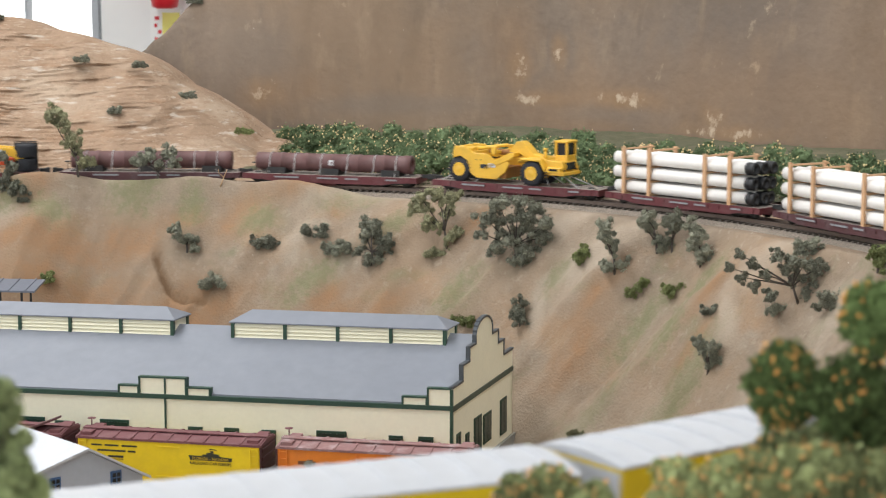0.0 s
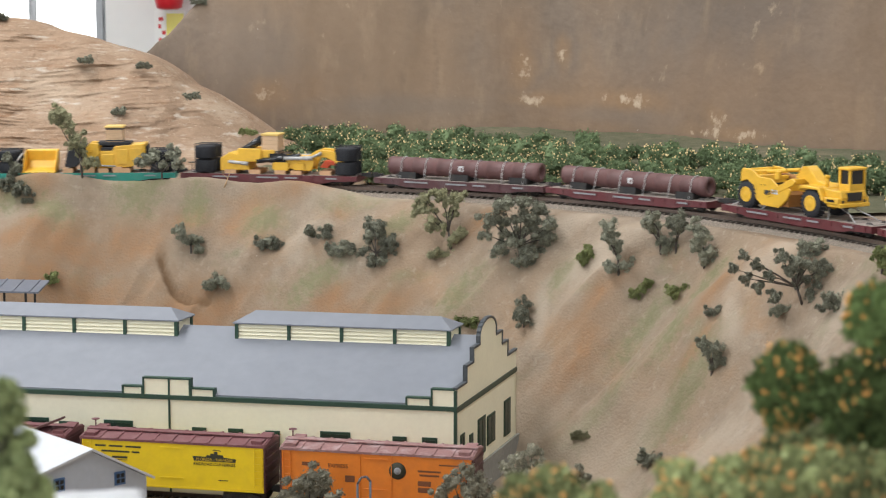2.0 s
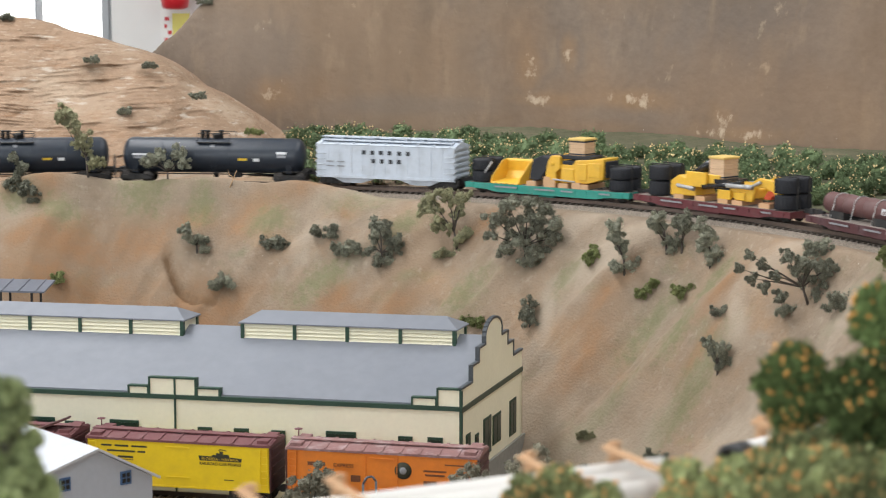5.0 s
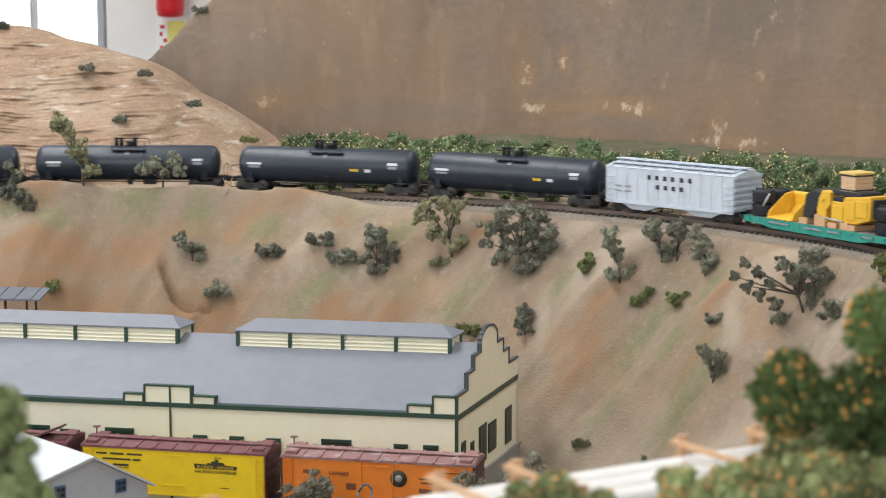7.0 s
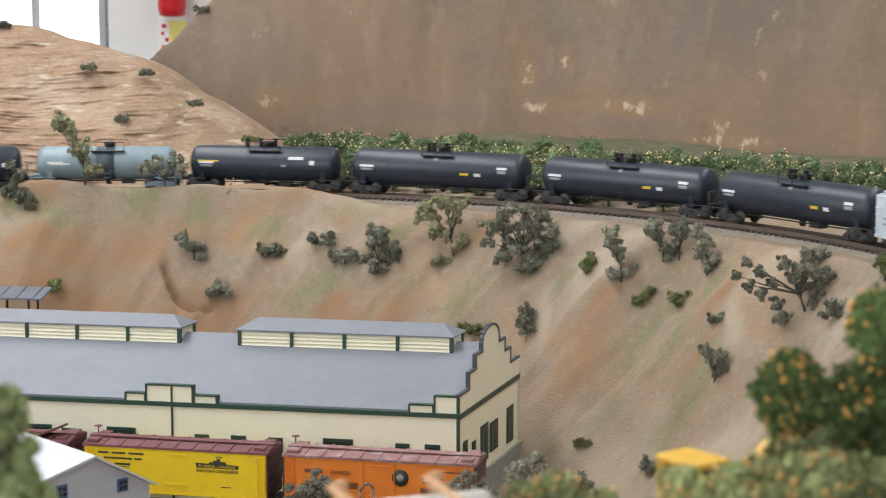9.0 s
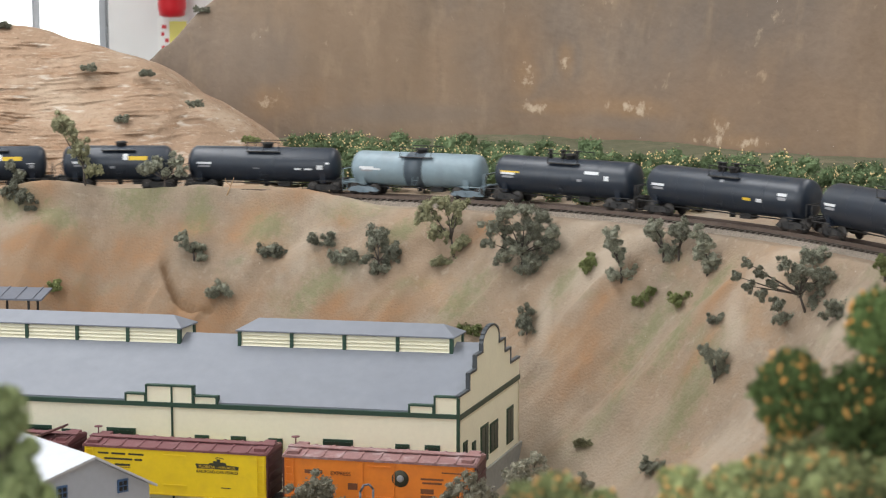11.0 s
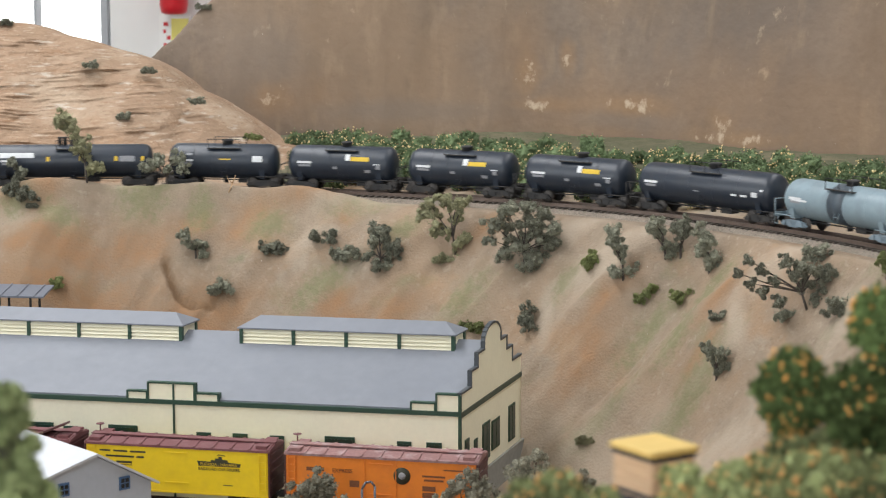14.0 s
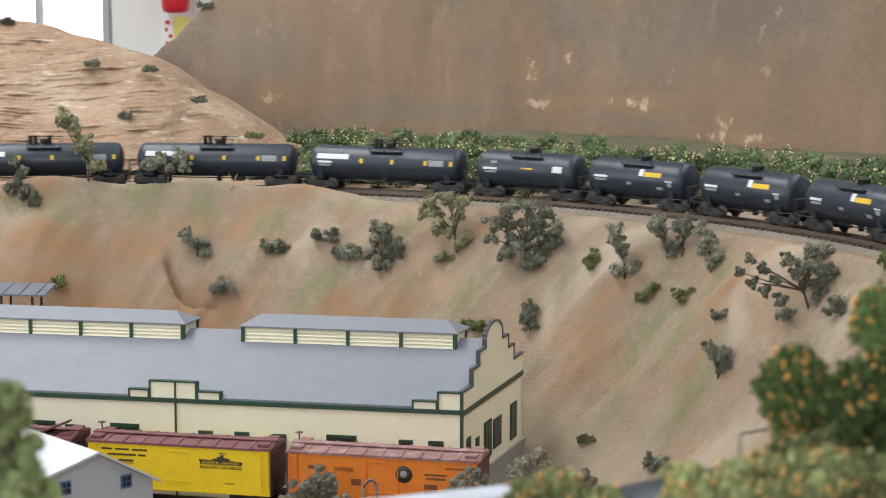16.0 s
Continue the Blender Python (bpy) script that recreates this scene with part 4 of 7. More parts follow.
def bogie(parent, x, mat=None):
    """A two-axle truck: side frames and bolster, with four wheels under it."""
    mat = mat or M_UNDER
    key = mat.name
    if key not in BOGIE:
        bm = bmesh.new()
        for s in (-1, 1):
            y = s * 0.98
            add_prism(bm, [(-1.35, 0.36), (-1.05, 0.58), (-0.45, 0.70), (0.45, 0.70), (1.05, 0.58), (1.35, 0.36), (1.15, 0.26), (0.55, 0.30), (0.4, 0.20), (-0.4, 0.20), (-0.55, 0.30), (-1.15, 0.26)], "y", y - 0.09, y + 0.09)
            for dx in (-0.88, 0.88):
                add_box(bm, dx - 0.16, dx + 0.16, y - 0.16, y + 0.16, 0.30, 0.60)
            for dx in (-0.15, 0.0, 0.15):
                add_box(bm, dx - 0.05, dx + 0.05, y - 0.13, y + 0.13, 0.28, 0.58)
        add_box(bm, -0.25, 0.25, -0.95, 0.95, 0.40, 0.70)
        a = finish(bm, mat, S)
        bm = bmesh.new()
        add_lathe(bm, [(-0.07, 0.12), (-0.07, 0.40), (-0.03, 0.46), (0.05, 0.47), (0.05, 0.51), (0.08, 0.51), (0.08, 0.12)], 14, "y")
        w = finish(bm, M_WHEEL, S)
        BOGIE[key] = (a, w)
    a, w = BOGIE[key]
    ob = part("bogie", a, None, parent)
    ob.location = (x * S, 0, 0)
    for dx in (-0.88, 0.88):
        for y in (-0.72, 0.72):
            k = part("wheel", w, None, ob)
            k.location = (dx * S, y * S, 0.46 * S)
            if y > 0:
                k.rotation_euler = (0, 0, math.pi)
    return ob


def coupler(parent, x):
    bm = bmesh.new()
    s = 1 if x > 0 else -1
    add_box(bm, min(x, x + s * 0.75), max(x, x + s * 0.75), -0.12, 0.12, 0.72, 0.98)
    add_box(bm, min(x + s * 0.55, x + s * 0.85), max(x + s * 0.55, x + s * 0.85), -0.2, 0.2, 0.66, 1.04)
    part("coupler", bm, M_UNDER, parent, scale=S)


def mark(parent, x0, x1, z0, z1, y, mat, name="marking", dy=0.02):
    """A painted mark, a hair proud, on both sides of a car."""
    for s in (-1, 1):
        bm = bmesh.new()
        add_box(bm, x0, x1, s * y - dy, s * y + dy, z0, z1)
        part(name, bm, mat, parent, scale=S)


def car(name, label):
    return thing(name, label, "train car", "cars of the freight train")


def tank_car(pitch_mm, dia_mm, label, kind):
    """A tank car: kind chooses its fittings and markings."""
    ob = car("tank_car", label)
    mat = M_BLUE_GREY if kind == "blue" else M_BLACK
    L, D = (pitch_mm - 14.5) / 1000 / S, dia_mm / 1000 / S
    r, zc, h = D / 2, 0.74 + dia_mm / 2000 / S, ((pitch_mm - 14.5) / 1000 / S) / 2
    bm = bmesh.new()
    prof = [(-h, 0.02), (-h + 0.02, r * 0.35), (-h + 0.12, r * 0.66), (-h + 0.30, r * 0.87), (-h + 0.52, r * 0.97), (-h + 0.72, r)]
    seams = [-h + 0.72 + (2 * h - 1.44) * k / 5 for k in range(1, 5)]
    for s in seams:
        b3 = bmesh.new()
        add_lathe(b3, [(s - 0.05, r * 0.98), (s - 0.04, r * 1.004), (s + 0.04, r * 1.004), (s + 0.05, r * 0.98)], 36, "x", (0, 0, zc))
        part("weld_seam", b3, mat, ob, scale=S)
    add_lathe(bm, prof + [(-a, b_) for a, b_ in reversed(prof)], 36, "x", (0, 0, zc))
    part("tank", bm, mat, ob, "blue-grey painted tank" if kind == "blue" else "satin black painted tank", scale=S)
    if kind == "blue":
        bm = bmesh.new()
        add_lathe(bm, [(-0.75, r * 0.9), (-0.75, r * 1.012), (0.75, r * 1.012), (0.75, r * 0.9)], 36, "x", (0, 0, zc))
        part("band", bm, M_GREY_BAND, ob, "dark blue-grey centre band", scale=S)
    # fittings on top
    bm = bmesh.new()
    zt = zc + r
    add_lathe(bm, [(zt - 0.3, 0.42), (zt + 0.18, 0.42), (zt + 0.22, 0.48), (zt + 0.30, 0.48), (zt + 0.36, 0.3)], 18, "z", (0.25, 0, 0))
    part("manway", bm, M_UNDER, ob, scale=S)
    if kind in ("long", "rail", "white"):
        bm = bmesh.new()
        for dx in ((-0.9, -0.5, 0.6) if kind != "white" else (-1.4, -0.3, 0.9)):
            add_lathe(bm, [(zt - 0.1, 0.16), (zt + 0.5, 0.16), (zt + 0.55, 0.22), (zt + 0.62, 0.22)], 10, "z", (dx, -0.25, 0))
        part("valve", bm, M_UNDER, ob, scale=S)
    bm = bmesh.new()
    for y in (-0.95, 0.95):
        add_box(bm, -1.15, 1.55, y - 0.25, y + 0.25, zt - 0.34, zt - 0.28)
        for x in (-1.1, 0.2, 1.5):
            add_tube(bm, (x, y * 1.2, zt - 0.32), (x, y * 1.2, zt + 0.42 if kind != "short" else zt - 0.1), 0.03, n=6)
        if kind != "short":
            add_tube(bm, (-1.1, y * 1.2, zt + 0.42), (1.5, y * 1.2, zt + 0.42), 0.03, n=6)
    part("walkway", bm, M_UNDER, ob, "dark steel walkway with hand rails", scale=S)
    # ladder, saddles, sill ends, rails
    bm = bmesh.new()
    for y in (-r - 0.08, r + 0.08):
        for x in (0.0, 0.42):
            add_tube(bm, (x, y, zc - r * 0.8), (x, y * 0.62, zt - 0.3), 0.03, n=5)
        for k in range(7):
            q = k / 6
            yy = y + (y * 0.62 - y) * q
            add_tube(bm, (0, yy, zc - r * 0.8 + (r * 1.8 - 0.3) * q), (0.42, yy, zc - r * 0.8 + (r * 1.8 - 0.3) * q), 0.025, n=5)
    part("ladder", bm, mat, ob, scale=S)
    for s in (-1, 1):
        bm = bmesh.new()
        xb = s * (h - 1.15)
        add_prism(bm, [(-1.1, 0.80), (1.1, 0.80), (1.28, zc - r * 0.40), (0.9, zc - r * 0.60), (0, zc - r * 0.8), (-0.9, zc - r * 0.60), (-1.28, zc - r * 0.40)], "x", xb - 0.22, xb + 0.22)
        part("saddle", bm, mat, ob, scale=S)
        bm = bmesh.new()
        add_box(bm, min(s * (h - 2.3), s * (h + 0.45)), max(s * (h - 2.3), s * (h + 0.45)), -0.35, 0.35, 0.80, 1.12)
        add_box(bm, s * (h + 0.40) - 0.06, s * (h + 0.40) + 0.06, -1.35, 1.35, 0.82, 1.10)
        for y in (-1.35, 1.35):
            add_tube(bm, (s * (h - 1.6), y, 1.0), (s * (h + 0.4), y, 1.0), 0.04, n=6)
            add_tube(bm, (s * (h + 0.4), y, 0.35), (s * (h + 0.4), y, 2.0), 0.03, n=6)
            add_tube(bm, (s * (h + 0.05), y, 0.35), (s * (h + 0.05), y, 1.0), 0.03, n=6)
            add_box(bm, min(s * (h + 0.05), s * (h + 0.4)), max(s * (h + 0.05), s * (h + 0.4)), y - 0.03, y + 0.03, 0.33, 0.38)
        add_tube(bm, (s * (h + 0.4), -1.35, 2.0), (s * (h + 0.4), 1.35, 2.0), 0.03, n=6)
        part("end_sill", bm, mat if kind == "blue" else M_UNDER, ob, scale=S)
        bogie(ob, s * (h - 1.15), M_BOGIE_BLUE if kind == "blue" else None)
        coupler(ob, s * (h + 0.4))
    bm = bmesh.new()
    add_tube(bm, (-h + 2, -0.5, zc - r - 0.05), (h - 2, -0.5, zc - r - 0.05), 0.05, n=6)
    add_lathe(bm, [(zc - r - 0.35, 0.2), (zc - r + 0.1, 0.25)], 10, "z", (0.1, 0, 0))
    add_box(bm, 1.2, 2.2, -0.5, 0.3, zc - r - 0.3, zc - r + 0.1)
    part("outlet", bm, M_UNDER, ob, scale=S)

    def tank_mark(x0, x1, a0, a1, m, name="marking"):
        """A mark that follows the tank's round side; angles are degrees above the middle."""
        for s in (-1, 1):
            b2 = bmesh.new()
            lo, hi = math.radians(a0), math.radians(a1)
            n = 3
            ring = []
            for k in range(n + 1):
                a = lo + (hi - lo) * k / n
                p = (s * math.cos(a) * r * 1.009, zc + math.sin(a) * r * 1.009)
                ring.append([b2.verts.new((x, *p)) for x in ((x0, x1) if s < 0 else (-x1, -x0))])
            for a, b_ in zip(ring, ring[1:]):
                b2.faces.new((a[0], a[1], b_[1], b_[0]))
            part(name, b2, m, ob, scale=S)
    # reporting marks: left end, right end
    tank_mark(-h + 1.0, -h + 2.2, 2, 9, M_MARK)
    tank_mark(-h + 1.1, -h + 2.1, -8, -1, M_MARK_DIM)
    if kind == "short":
        tank_mark(0.55, 0.95, 14, 36, M_MARK, "emblem")
        tank_mark(1.0, 2.5, 13, 27, M_MARK_YEL, "emblem_bar")
        tank_mark(h - 1.55, h - 0.95, 2, 5, M_MARK)
        tank_mark(h - 1.35, h - 1.0, -12, 0, M_MARK_DIM)
        tank_mark(-0.5, -0.1, -14, -6, M_MARK_DIM)
        tank_mark(h - 2.3, h - 1.8, -24, -14, M_MARK_DIM)
    elif kind == "plain":
        tank_mark(h - 1.9, h - 1.1, 2, 22, M_MARK)
        tank_mark(-0.1, 0.8, 8, 12, M_MARK_YEL)
        tank_mark(-h + 1.6, -h + 2.1, 22, 30, M_MARK_DIM)
    elif kind == "rail":
        tank_mark(-h + 0.9, -h + 3.6, 16, 34, M_MARK, "company_mark")
        tank_mark(h - 2.6, h - 1.4, 2, 22, M_MARK_DIM)
        for x in (-1.9, 0.7, h - 3.0, h - 0.9):
            tank_mark(x, x + 0.25, 4, 20, M_MARK_YEL)
    elif kind == "long":
        tank_mark(h - 2.1, h - 1.3, 10, 18, M_MARK)
        tank_mark(h - 2.05, h - 1.35, -2, 7, M_MARK_DIM)
        tank_mark(2.2, 2.9, -12, -4, M_MARK_YEL)
        tank_mark(3.4, 3.9, -14, -4, M_MARK)
        tank_mark(-0.1, 0.25, 32, 42, M_MARK_DIM)
    elif kind == "white":
        tank_mark(h - 3.9, h - 2.7, 18, 28, M_MARK)
        tank_mark(h - 2.2, h - 1.8, 2, 16, M_MARK)
        tank_mark(-h + 0.9, -h + 2.6, 8, 13, M_MARK_YEL)
        tank_mark(h - 4.5, h - 4.1, -6, 2, M_MARK_DIM)
    elif kind == "mixed":
        tank_mark(h - 3.4, h - 2.9, -12, -6, M_MARK), tank_mark(h - 2.6, h - 2.0, -12, -6, M_MARK)
        tank_mark(h - 1.6, h - 1.1, -10, 4, M_MARK), tank_mark(h - 0.9, h - 0.6, 8, 14, M_MARK)
        tank_mark(-0.6, -0.1, -10, -7, M_MARK_DIM)
    elif kind == "blue":
        tank_mark(-h + 1.2, -h + 2.8, -2, 4, M_MARK)
    return ob


M_BOGIE_BLUE = material("bogie_grey_blue", (0.16, 0.21, 0.25), 0.6, vary=0.2, scale=90)


def flat_car(pitch_mm, mat, label):
    ob = car("flat_car", label)
    h = (pitch_mm - 10) / 2000 / S
    planks = int(h * 2 / 0.5)
    bm = bmesh.new()
    add_box(bm, -h + 0.03, h - 0.03, -1.38, 1.38, 1.0, 1.06)
    deck = part("deck", bm, M_DECK, ob, "weathered grey-brown plank deck", scale=S)
    pitch = (2 * h - 0.04) / planks
    bm = bmesh.new()
    add_box(bm, 0.015, pitch - 0.015, -1.40, 1.40, 1.065, 1.10)
    plank = finish(bm, M_DECK, S)
    for k in range(planks):
        part("plank", plank, None, deck).location = ((-h + 0.02 + k * pitch) * S, 0, 0.012 * ((k * 7) % 3) * S)
    for s in (-1, 1):
        bm = bmesh.new()
        y = s * 1.46
        add_prism(bm, [(-h, 1.12), (h, 1.12), (h, 0.72), (h - 1.9, 0.66), (h - 2.8, 0.50), (-h + 2.8, 0.50), (-h + 1.9, 0.66), (-h, 0.72)], "y", y - 0.06, y + 0.06)
        for k in range(14):
            x = -h + 0.6 + k * (2 * h - 1.2) / 13
            add_box(bm, x - 0.11, x + 0.11, s * 1.44 - 0.14, s * 1.44 + 0.14, 0.80, 1.06)
        part("side_sill", bm, mat, ob, scale=S)
        for x0, x1 in ((-0.62, -0.34), (-0.12, 0.12), (0.2, 0.34), (0.66, 0.78)):
            bm = bmesh.new()
            add_box(bm, x0 * h, x1 * h, s * 1.60 - 0.012, s * 1.60 + 0.012, 0.86, 0.98)
            part("lettering", bm, M_MARK_DIM, ob, scale=S)
    bm = bmesh.new()
    add_box(bm, -h, h, -0.5, 0.5, 0.62, 1.0)
    for s in (-1, 1):
        add_box(bm, s * (h - 0.04) - 0.05, s * (h - 0.04) + 0.05, -1.5, 1.5, 0.68, 1.12)
    add_box(bm, -0.9, 0.4, -0.9, 0.9, 0.28, 0.7)
    part("underframe", bm, mat, ob, scale=S)
    bm = bmesh.new()
    add_lathe(bm, [(1.72, 0.05), (1.72, 0.30), (1.78, 0.30), (1.78, 0.05)], 14, "z", (-h + 0.2, 0.8, 0))
    add_tube(bm, (-h + 0.2, 0.8, 0.9), (-h + 0.2, 0.8, 1.75), 0.035, n=6)
    part("brake_wheel", bm, M_UNDER, ob, scale=S)
    for piece in ob.children:
        piece.location.z = -DROP
    for s in (-1, 1):
        bogie(ob, s * (h - 1.9))
        coupler(ob, s * h)
    return ob


def load(car_ob, name, label, category):
    """A load that rides on a car; it is keyed along with it."""
    ob = thing(name, label, category, "loads of the freight train")
    LOADS.append((ob, car_ob))
    return ob


LOADS = []


def pipe_load(car_ob):
    ob = load(car_ob, "pipe_stack", "stack of white pipes with black ends held by timber stakes", "pipe load")
    d, z0, L = 0.84, 1.22, 6.35
    rows, cols = 3, 3
    for i in range(rows):
        for j in range(cols):
            z = z0 + d / 2 + i * (d + 0.18)
            y = (j - 1) * (d + 0.04)
            off = 0.12 * math.sin(i * 5.1 + j * 2.3)
            bm = bmesh.new()
            add_lathe(bm, [(-L + off, d * 0.34), (-L + off, d / 2), (-L * 0.31, d / 2), (L * 0.33, d / 2), (L - 0.75 + off, d / 2)], 18, "x", (0, y, z))
            p = part("pipe", bm, M_PIPE_W, ob, scale=S)
            bm = bmesh.new()
            add_lathe(bm, [(L - 0.75 + off, d * 0.49), (L - 0.70 + off, d * 0.53), (L - 0.4 + off, d * 0.53), (L - 0.38 + off, d * 0.47), (L - 0.2 + off, d * 0.53), (L - 0.03 + off, d * 0.51), (L - 0.03 + off, d * 0.30), (L - 0.3 + off, d * 0.28)], 18, "x", (0, y, z))
            part("pipe_end", bm, M_PIPE_K, p, "black pipe end", scale=S)
    top = z0 + 3 * (d + 0.18)
    for x in (-5.35, -2.95, 2.15, 4.35):
        for y in (-1.42, 1.42):
            bm = bmesh.new()
            add_box(bm, x - 0.14, x + 0.14, y - 0.08, y + 0.08, 1.1, top + 0.22)
            part("stake", bm, M_TIMBER, ob, scale=S)
        bm = bmesh.new()
        add_box(bm, x + 0.14, x + 0.30, -1.52, 1.52, top + 0.02, top + 0.14)
        for i in range(2):
            z = z0 + (i + 1) * (d + 0.18) - 0.16
            add_box(bm, x - 0.12, x + 0.12, -1.36, 1.36, z, z + 0.12)
        add_box(bm, x - 0.12, x + 0.12, -1.36, 1.36, 1.10, 1.22)
        part("cross_timber", bm, M_TIMBER, ob, scale=S)


def brown_pipe_load(car_ob):
    ob = load(car_ob, "large_pipe", "single large brown steel pipe strapped on black cradles", "pipe load")
    r, L, zc = 0.68, 6.45, 1.32 + 0.68
    bm = bmesh.new()
    prof = [(-L, r * 0.66), (-L, r), (-L + 0.3, r * 1.03), (-L + 0.34, r)]
    for k in range(1, 6):
        x = -L + k * 2 * L / 6
        prof += [(x - 0.10, r), (x - 0.08, r * 1.05), (x + 0.08, r * 1.05), (x + 0.10, r)]
    prof += [(L - 0.7, r), (L - 0.62, r * 1.06), (L, r * 1.06), (L, r * 0.62), (L - 1.4, r * 0.58)]
    add_lathe(bm, prof, 26, "x", (0, 0, zc))
    part("pipe", bm, M_PIPE_B, ob, scale=S)
    for x in (-4.6, -0.1, 4.9):
        bm = bmesh.new()
        add_prism(bm, [(-0.95, 1.1), (0.95, 1.1), (0.95, 1.62), (0.55, 1.50), (0, 1.36), (-0.55, 1.50), (-0.95, 1.62)], "x", x - 0.75, x + 0.75)
        part("cradle", bm, M_UNDER, ob, "black pipe cradle", scale=S)
    for x in (-5.2, -3.1, -0.9, 1.3, 3.5, 5.3):
        bm = bmesh.new()
        n = 12
        for k in range(n):
            a, b_ = math.pi * k / n, math.pi * (k + 1) / n
            add_tube(bm, (x, math.cos(a) * r * 1.06, zc + math.sin(a) * r * 1.06), (x, math.cos(b_) * r * 1.06, zc + math.sin(b_) * r * 1.06), 0.035, n=5)
        for y in (-1, 1):
            add_tube(bm, (x, y * r * 1.06, zc), (x, y * 1.0, 1.1), 0.035, n=5)
        part("strap", bm, M_STRAP, ob, scale=S)
    mark(ob, -0.25, 0.15, zc - 0.15, zc + 0.25, r * 1.0, M_MARK)


def tyre(parent, x, y, z, r, w, hub=True, axis="y"):
    bm = bmesh.new()
    prof = [(-w / 2, r * 0.55), (-w / 2, r * 0.88), (-w * 0.36, r), (w * 0.36, r), (w / 2, r * 0.88), (w / 2, r * 0.55)]
    add_lathe(bm, prof, 24, axis, (x, y, z))
    n = 22
    for k in range(n):
        a = k * math.tau / n
        for sg in (-1, 1):
            m = Matrix.Translation((x, y, z)) @ (Matrix.Rotation(a, 4, "Y") if axis == "y" else Matrix.Rotation(a, 4, "Z") @ Matrix.Rotation(math.pi / 2, 4, "X"))
            add_box(bm, -r * 0.05, r * 0.05, min(0, sg * w * 0.46), max(0, sg * w * 0.46), r * 0.98, r * 1.05, m)
    t = part("tyre", bm, M_TYRE, parent, "black lugged rubber tyre", scale=S)
    if hub:
        bm = bmesh.new()
        add_lathe(bm, [(-w * 0.58, 0.06), (-w * 0.56, r * 0.2), (-w * 0.52, r * 0.28), (-w * 0.52, r * 0.44), (-w * 0.55, r * 0.5), (-w * 0.55, r * 0.57), (w * 0.55, r * 0.57), (w * 0.55, r * 0.5), (w * 0.52, r * 0.44), (w * 0.52, r * 0.28), (w * 0.56, r * 0.2), (w * 0.58, 0.06)], 20, axis, (x, y, z))
        part("rim", bm, M_CAT, t, "yellow wheel rim", scale=S)


def scraper_load(car_ob):
    ob = load(car_ob, "wheel_scraper", "yellow two-axle motor scraper with black tyres chained down", "construction vehicle")
    d = 1.12
    for y in (-1.05, 1.05):
        tyre(ob, -4.85, y, d + 0.92, 0.92, 0.66)
        tyre(ob, 1.45, y, d + 0.92, 0.92, 0.66)
    # bowl and rear frame
    bm = bmesh.new()
    side = [(-5.35, d + 2.35), (-5.35, d + 1.75), (-4.7, d + 1.95), (-3.9, d + 1.5), (-3.55, d + 0.85), (-3.3, d + 0.35), (-1.55, d + 0.30), (-0.75, d + 0.9), (-0.35, d + 1.6), (-0.8, d + 1.85), (-1.6, d + 1.75), (-2.3, d + 2.2), (-3.6, d + 2.25), (-4.2, d + 2.65), (-5.2, d + 2.7)]
    add_prism(bm, side, "y", -1.45, -1.30)
    add_prism(bm, side, "y", 1.30, 1.45)
    add_prism(bm, [(-4.2, d + 0.9), (-3.5, d + 0.4), (-1.6, d + 0.36), (-1.6, d + 0.55), (-3.2, d + 0.7), (-3.7, d + 2.3), (-4.1, d + 2.3)], "y", -1.32, 1.32)
    add_box(bm, -5.35, -4.0, -0.75, 0.75, d + 1.2, d + 2.55)
    part("bowl", bm, M_CAT, ob, scale=S, bevel=0.04)
    bm = bmesh.new()
    add_box(bm, -5.42, -5.0, -1.2, 1.2, d + 2.3, d + 2.62)
    add_box(bm, -2.0, -1.6, -1.4, -1.15, d + 2.2, d + 2.75)
    add_box(bm, -2.0, -1.6, 1.15, 1.4, d + 2.2, d + 2.75)
    add_box(bm, -1.95, -1.65, -1.2, 1.2, d + 2.2, d + 2.45)
    add_tube(bm, (-3.6, -0.6, d + 2.5), (-1.7, -0.6, d + 2.75), 0.14)
    add_tube(bm, (-3.6, 0.6, d + 2.5), (-1.7, 0.6, d + 2.75), 0.14)
    part("ejector_frame", bm, M_CAT, ob, scale=S, bevel=0.03)
    bm = bmesh.new()
    add_tube(bm, (-2.8, -0.25, d + 2.35), (-0.5, -0.25, d + 2.25), 0.22)
    add_box(bm, -2.6, -0.8, -1.2, 1.2, d + 0.4, d + 1.2)
    part("apron", bm, material("apron_rust", (0.30, 0.13, 0.03), 0.6, vary=0.2), ob, "rust-orange apron and ram", scale=S)
    # gooseneck
    bm = bmesh.new()
    arch = [(-1.3, d + 1.9), (-0.9, d + 2.5), (-0.35, d + 3.15), (0.1, d + 3.2), (0.5, d + 2.9), (1.1, d + 2.3), (2.3, d + 2.05), (2.3, d + 1.55), (0.9, d + 1.7), (0.2, d + 2.1), (-0.2, d + 2.3), (-0.6, d + 1.9)]
    add_prism(bm, arch, "y", -0.45, 0.45)
    for y in (-1.4, 1.4):
        add_prism(bm, [(-2.6, d + 0.9), (-2.6, d + 1.25), (-0.3, d + 2.4), (0.1, d + 2.2), (-0.2, d + 1.9)], "y", y - 0.09, y + 0.09)
    add_box(bm, -0.5, -0.1, -1.4, 1.4, d + 2.0, d + 2.35)
    part("gooseneck", bm, M_CAT, ob, scale=S, bevel=0.04)
    # tractor
    bm = bmesh.new()
    add_prism(bm, [(0.4, d + 1.75), (0.8, d + 2.05), (2.6, d + 2.05), (2.6, d + 1.95), (3.95, d + 1.9), (4.1, d + 1.5), (4.0, d + 1.0), (2.6, d + 0.95), (2.3, d + 1.1), (2.0, d + 1.75)], "y", -1.1, 1.1)
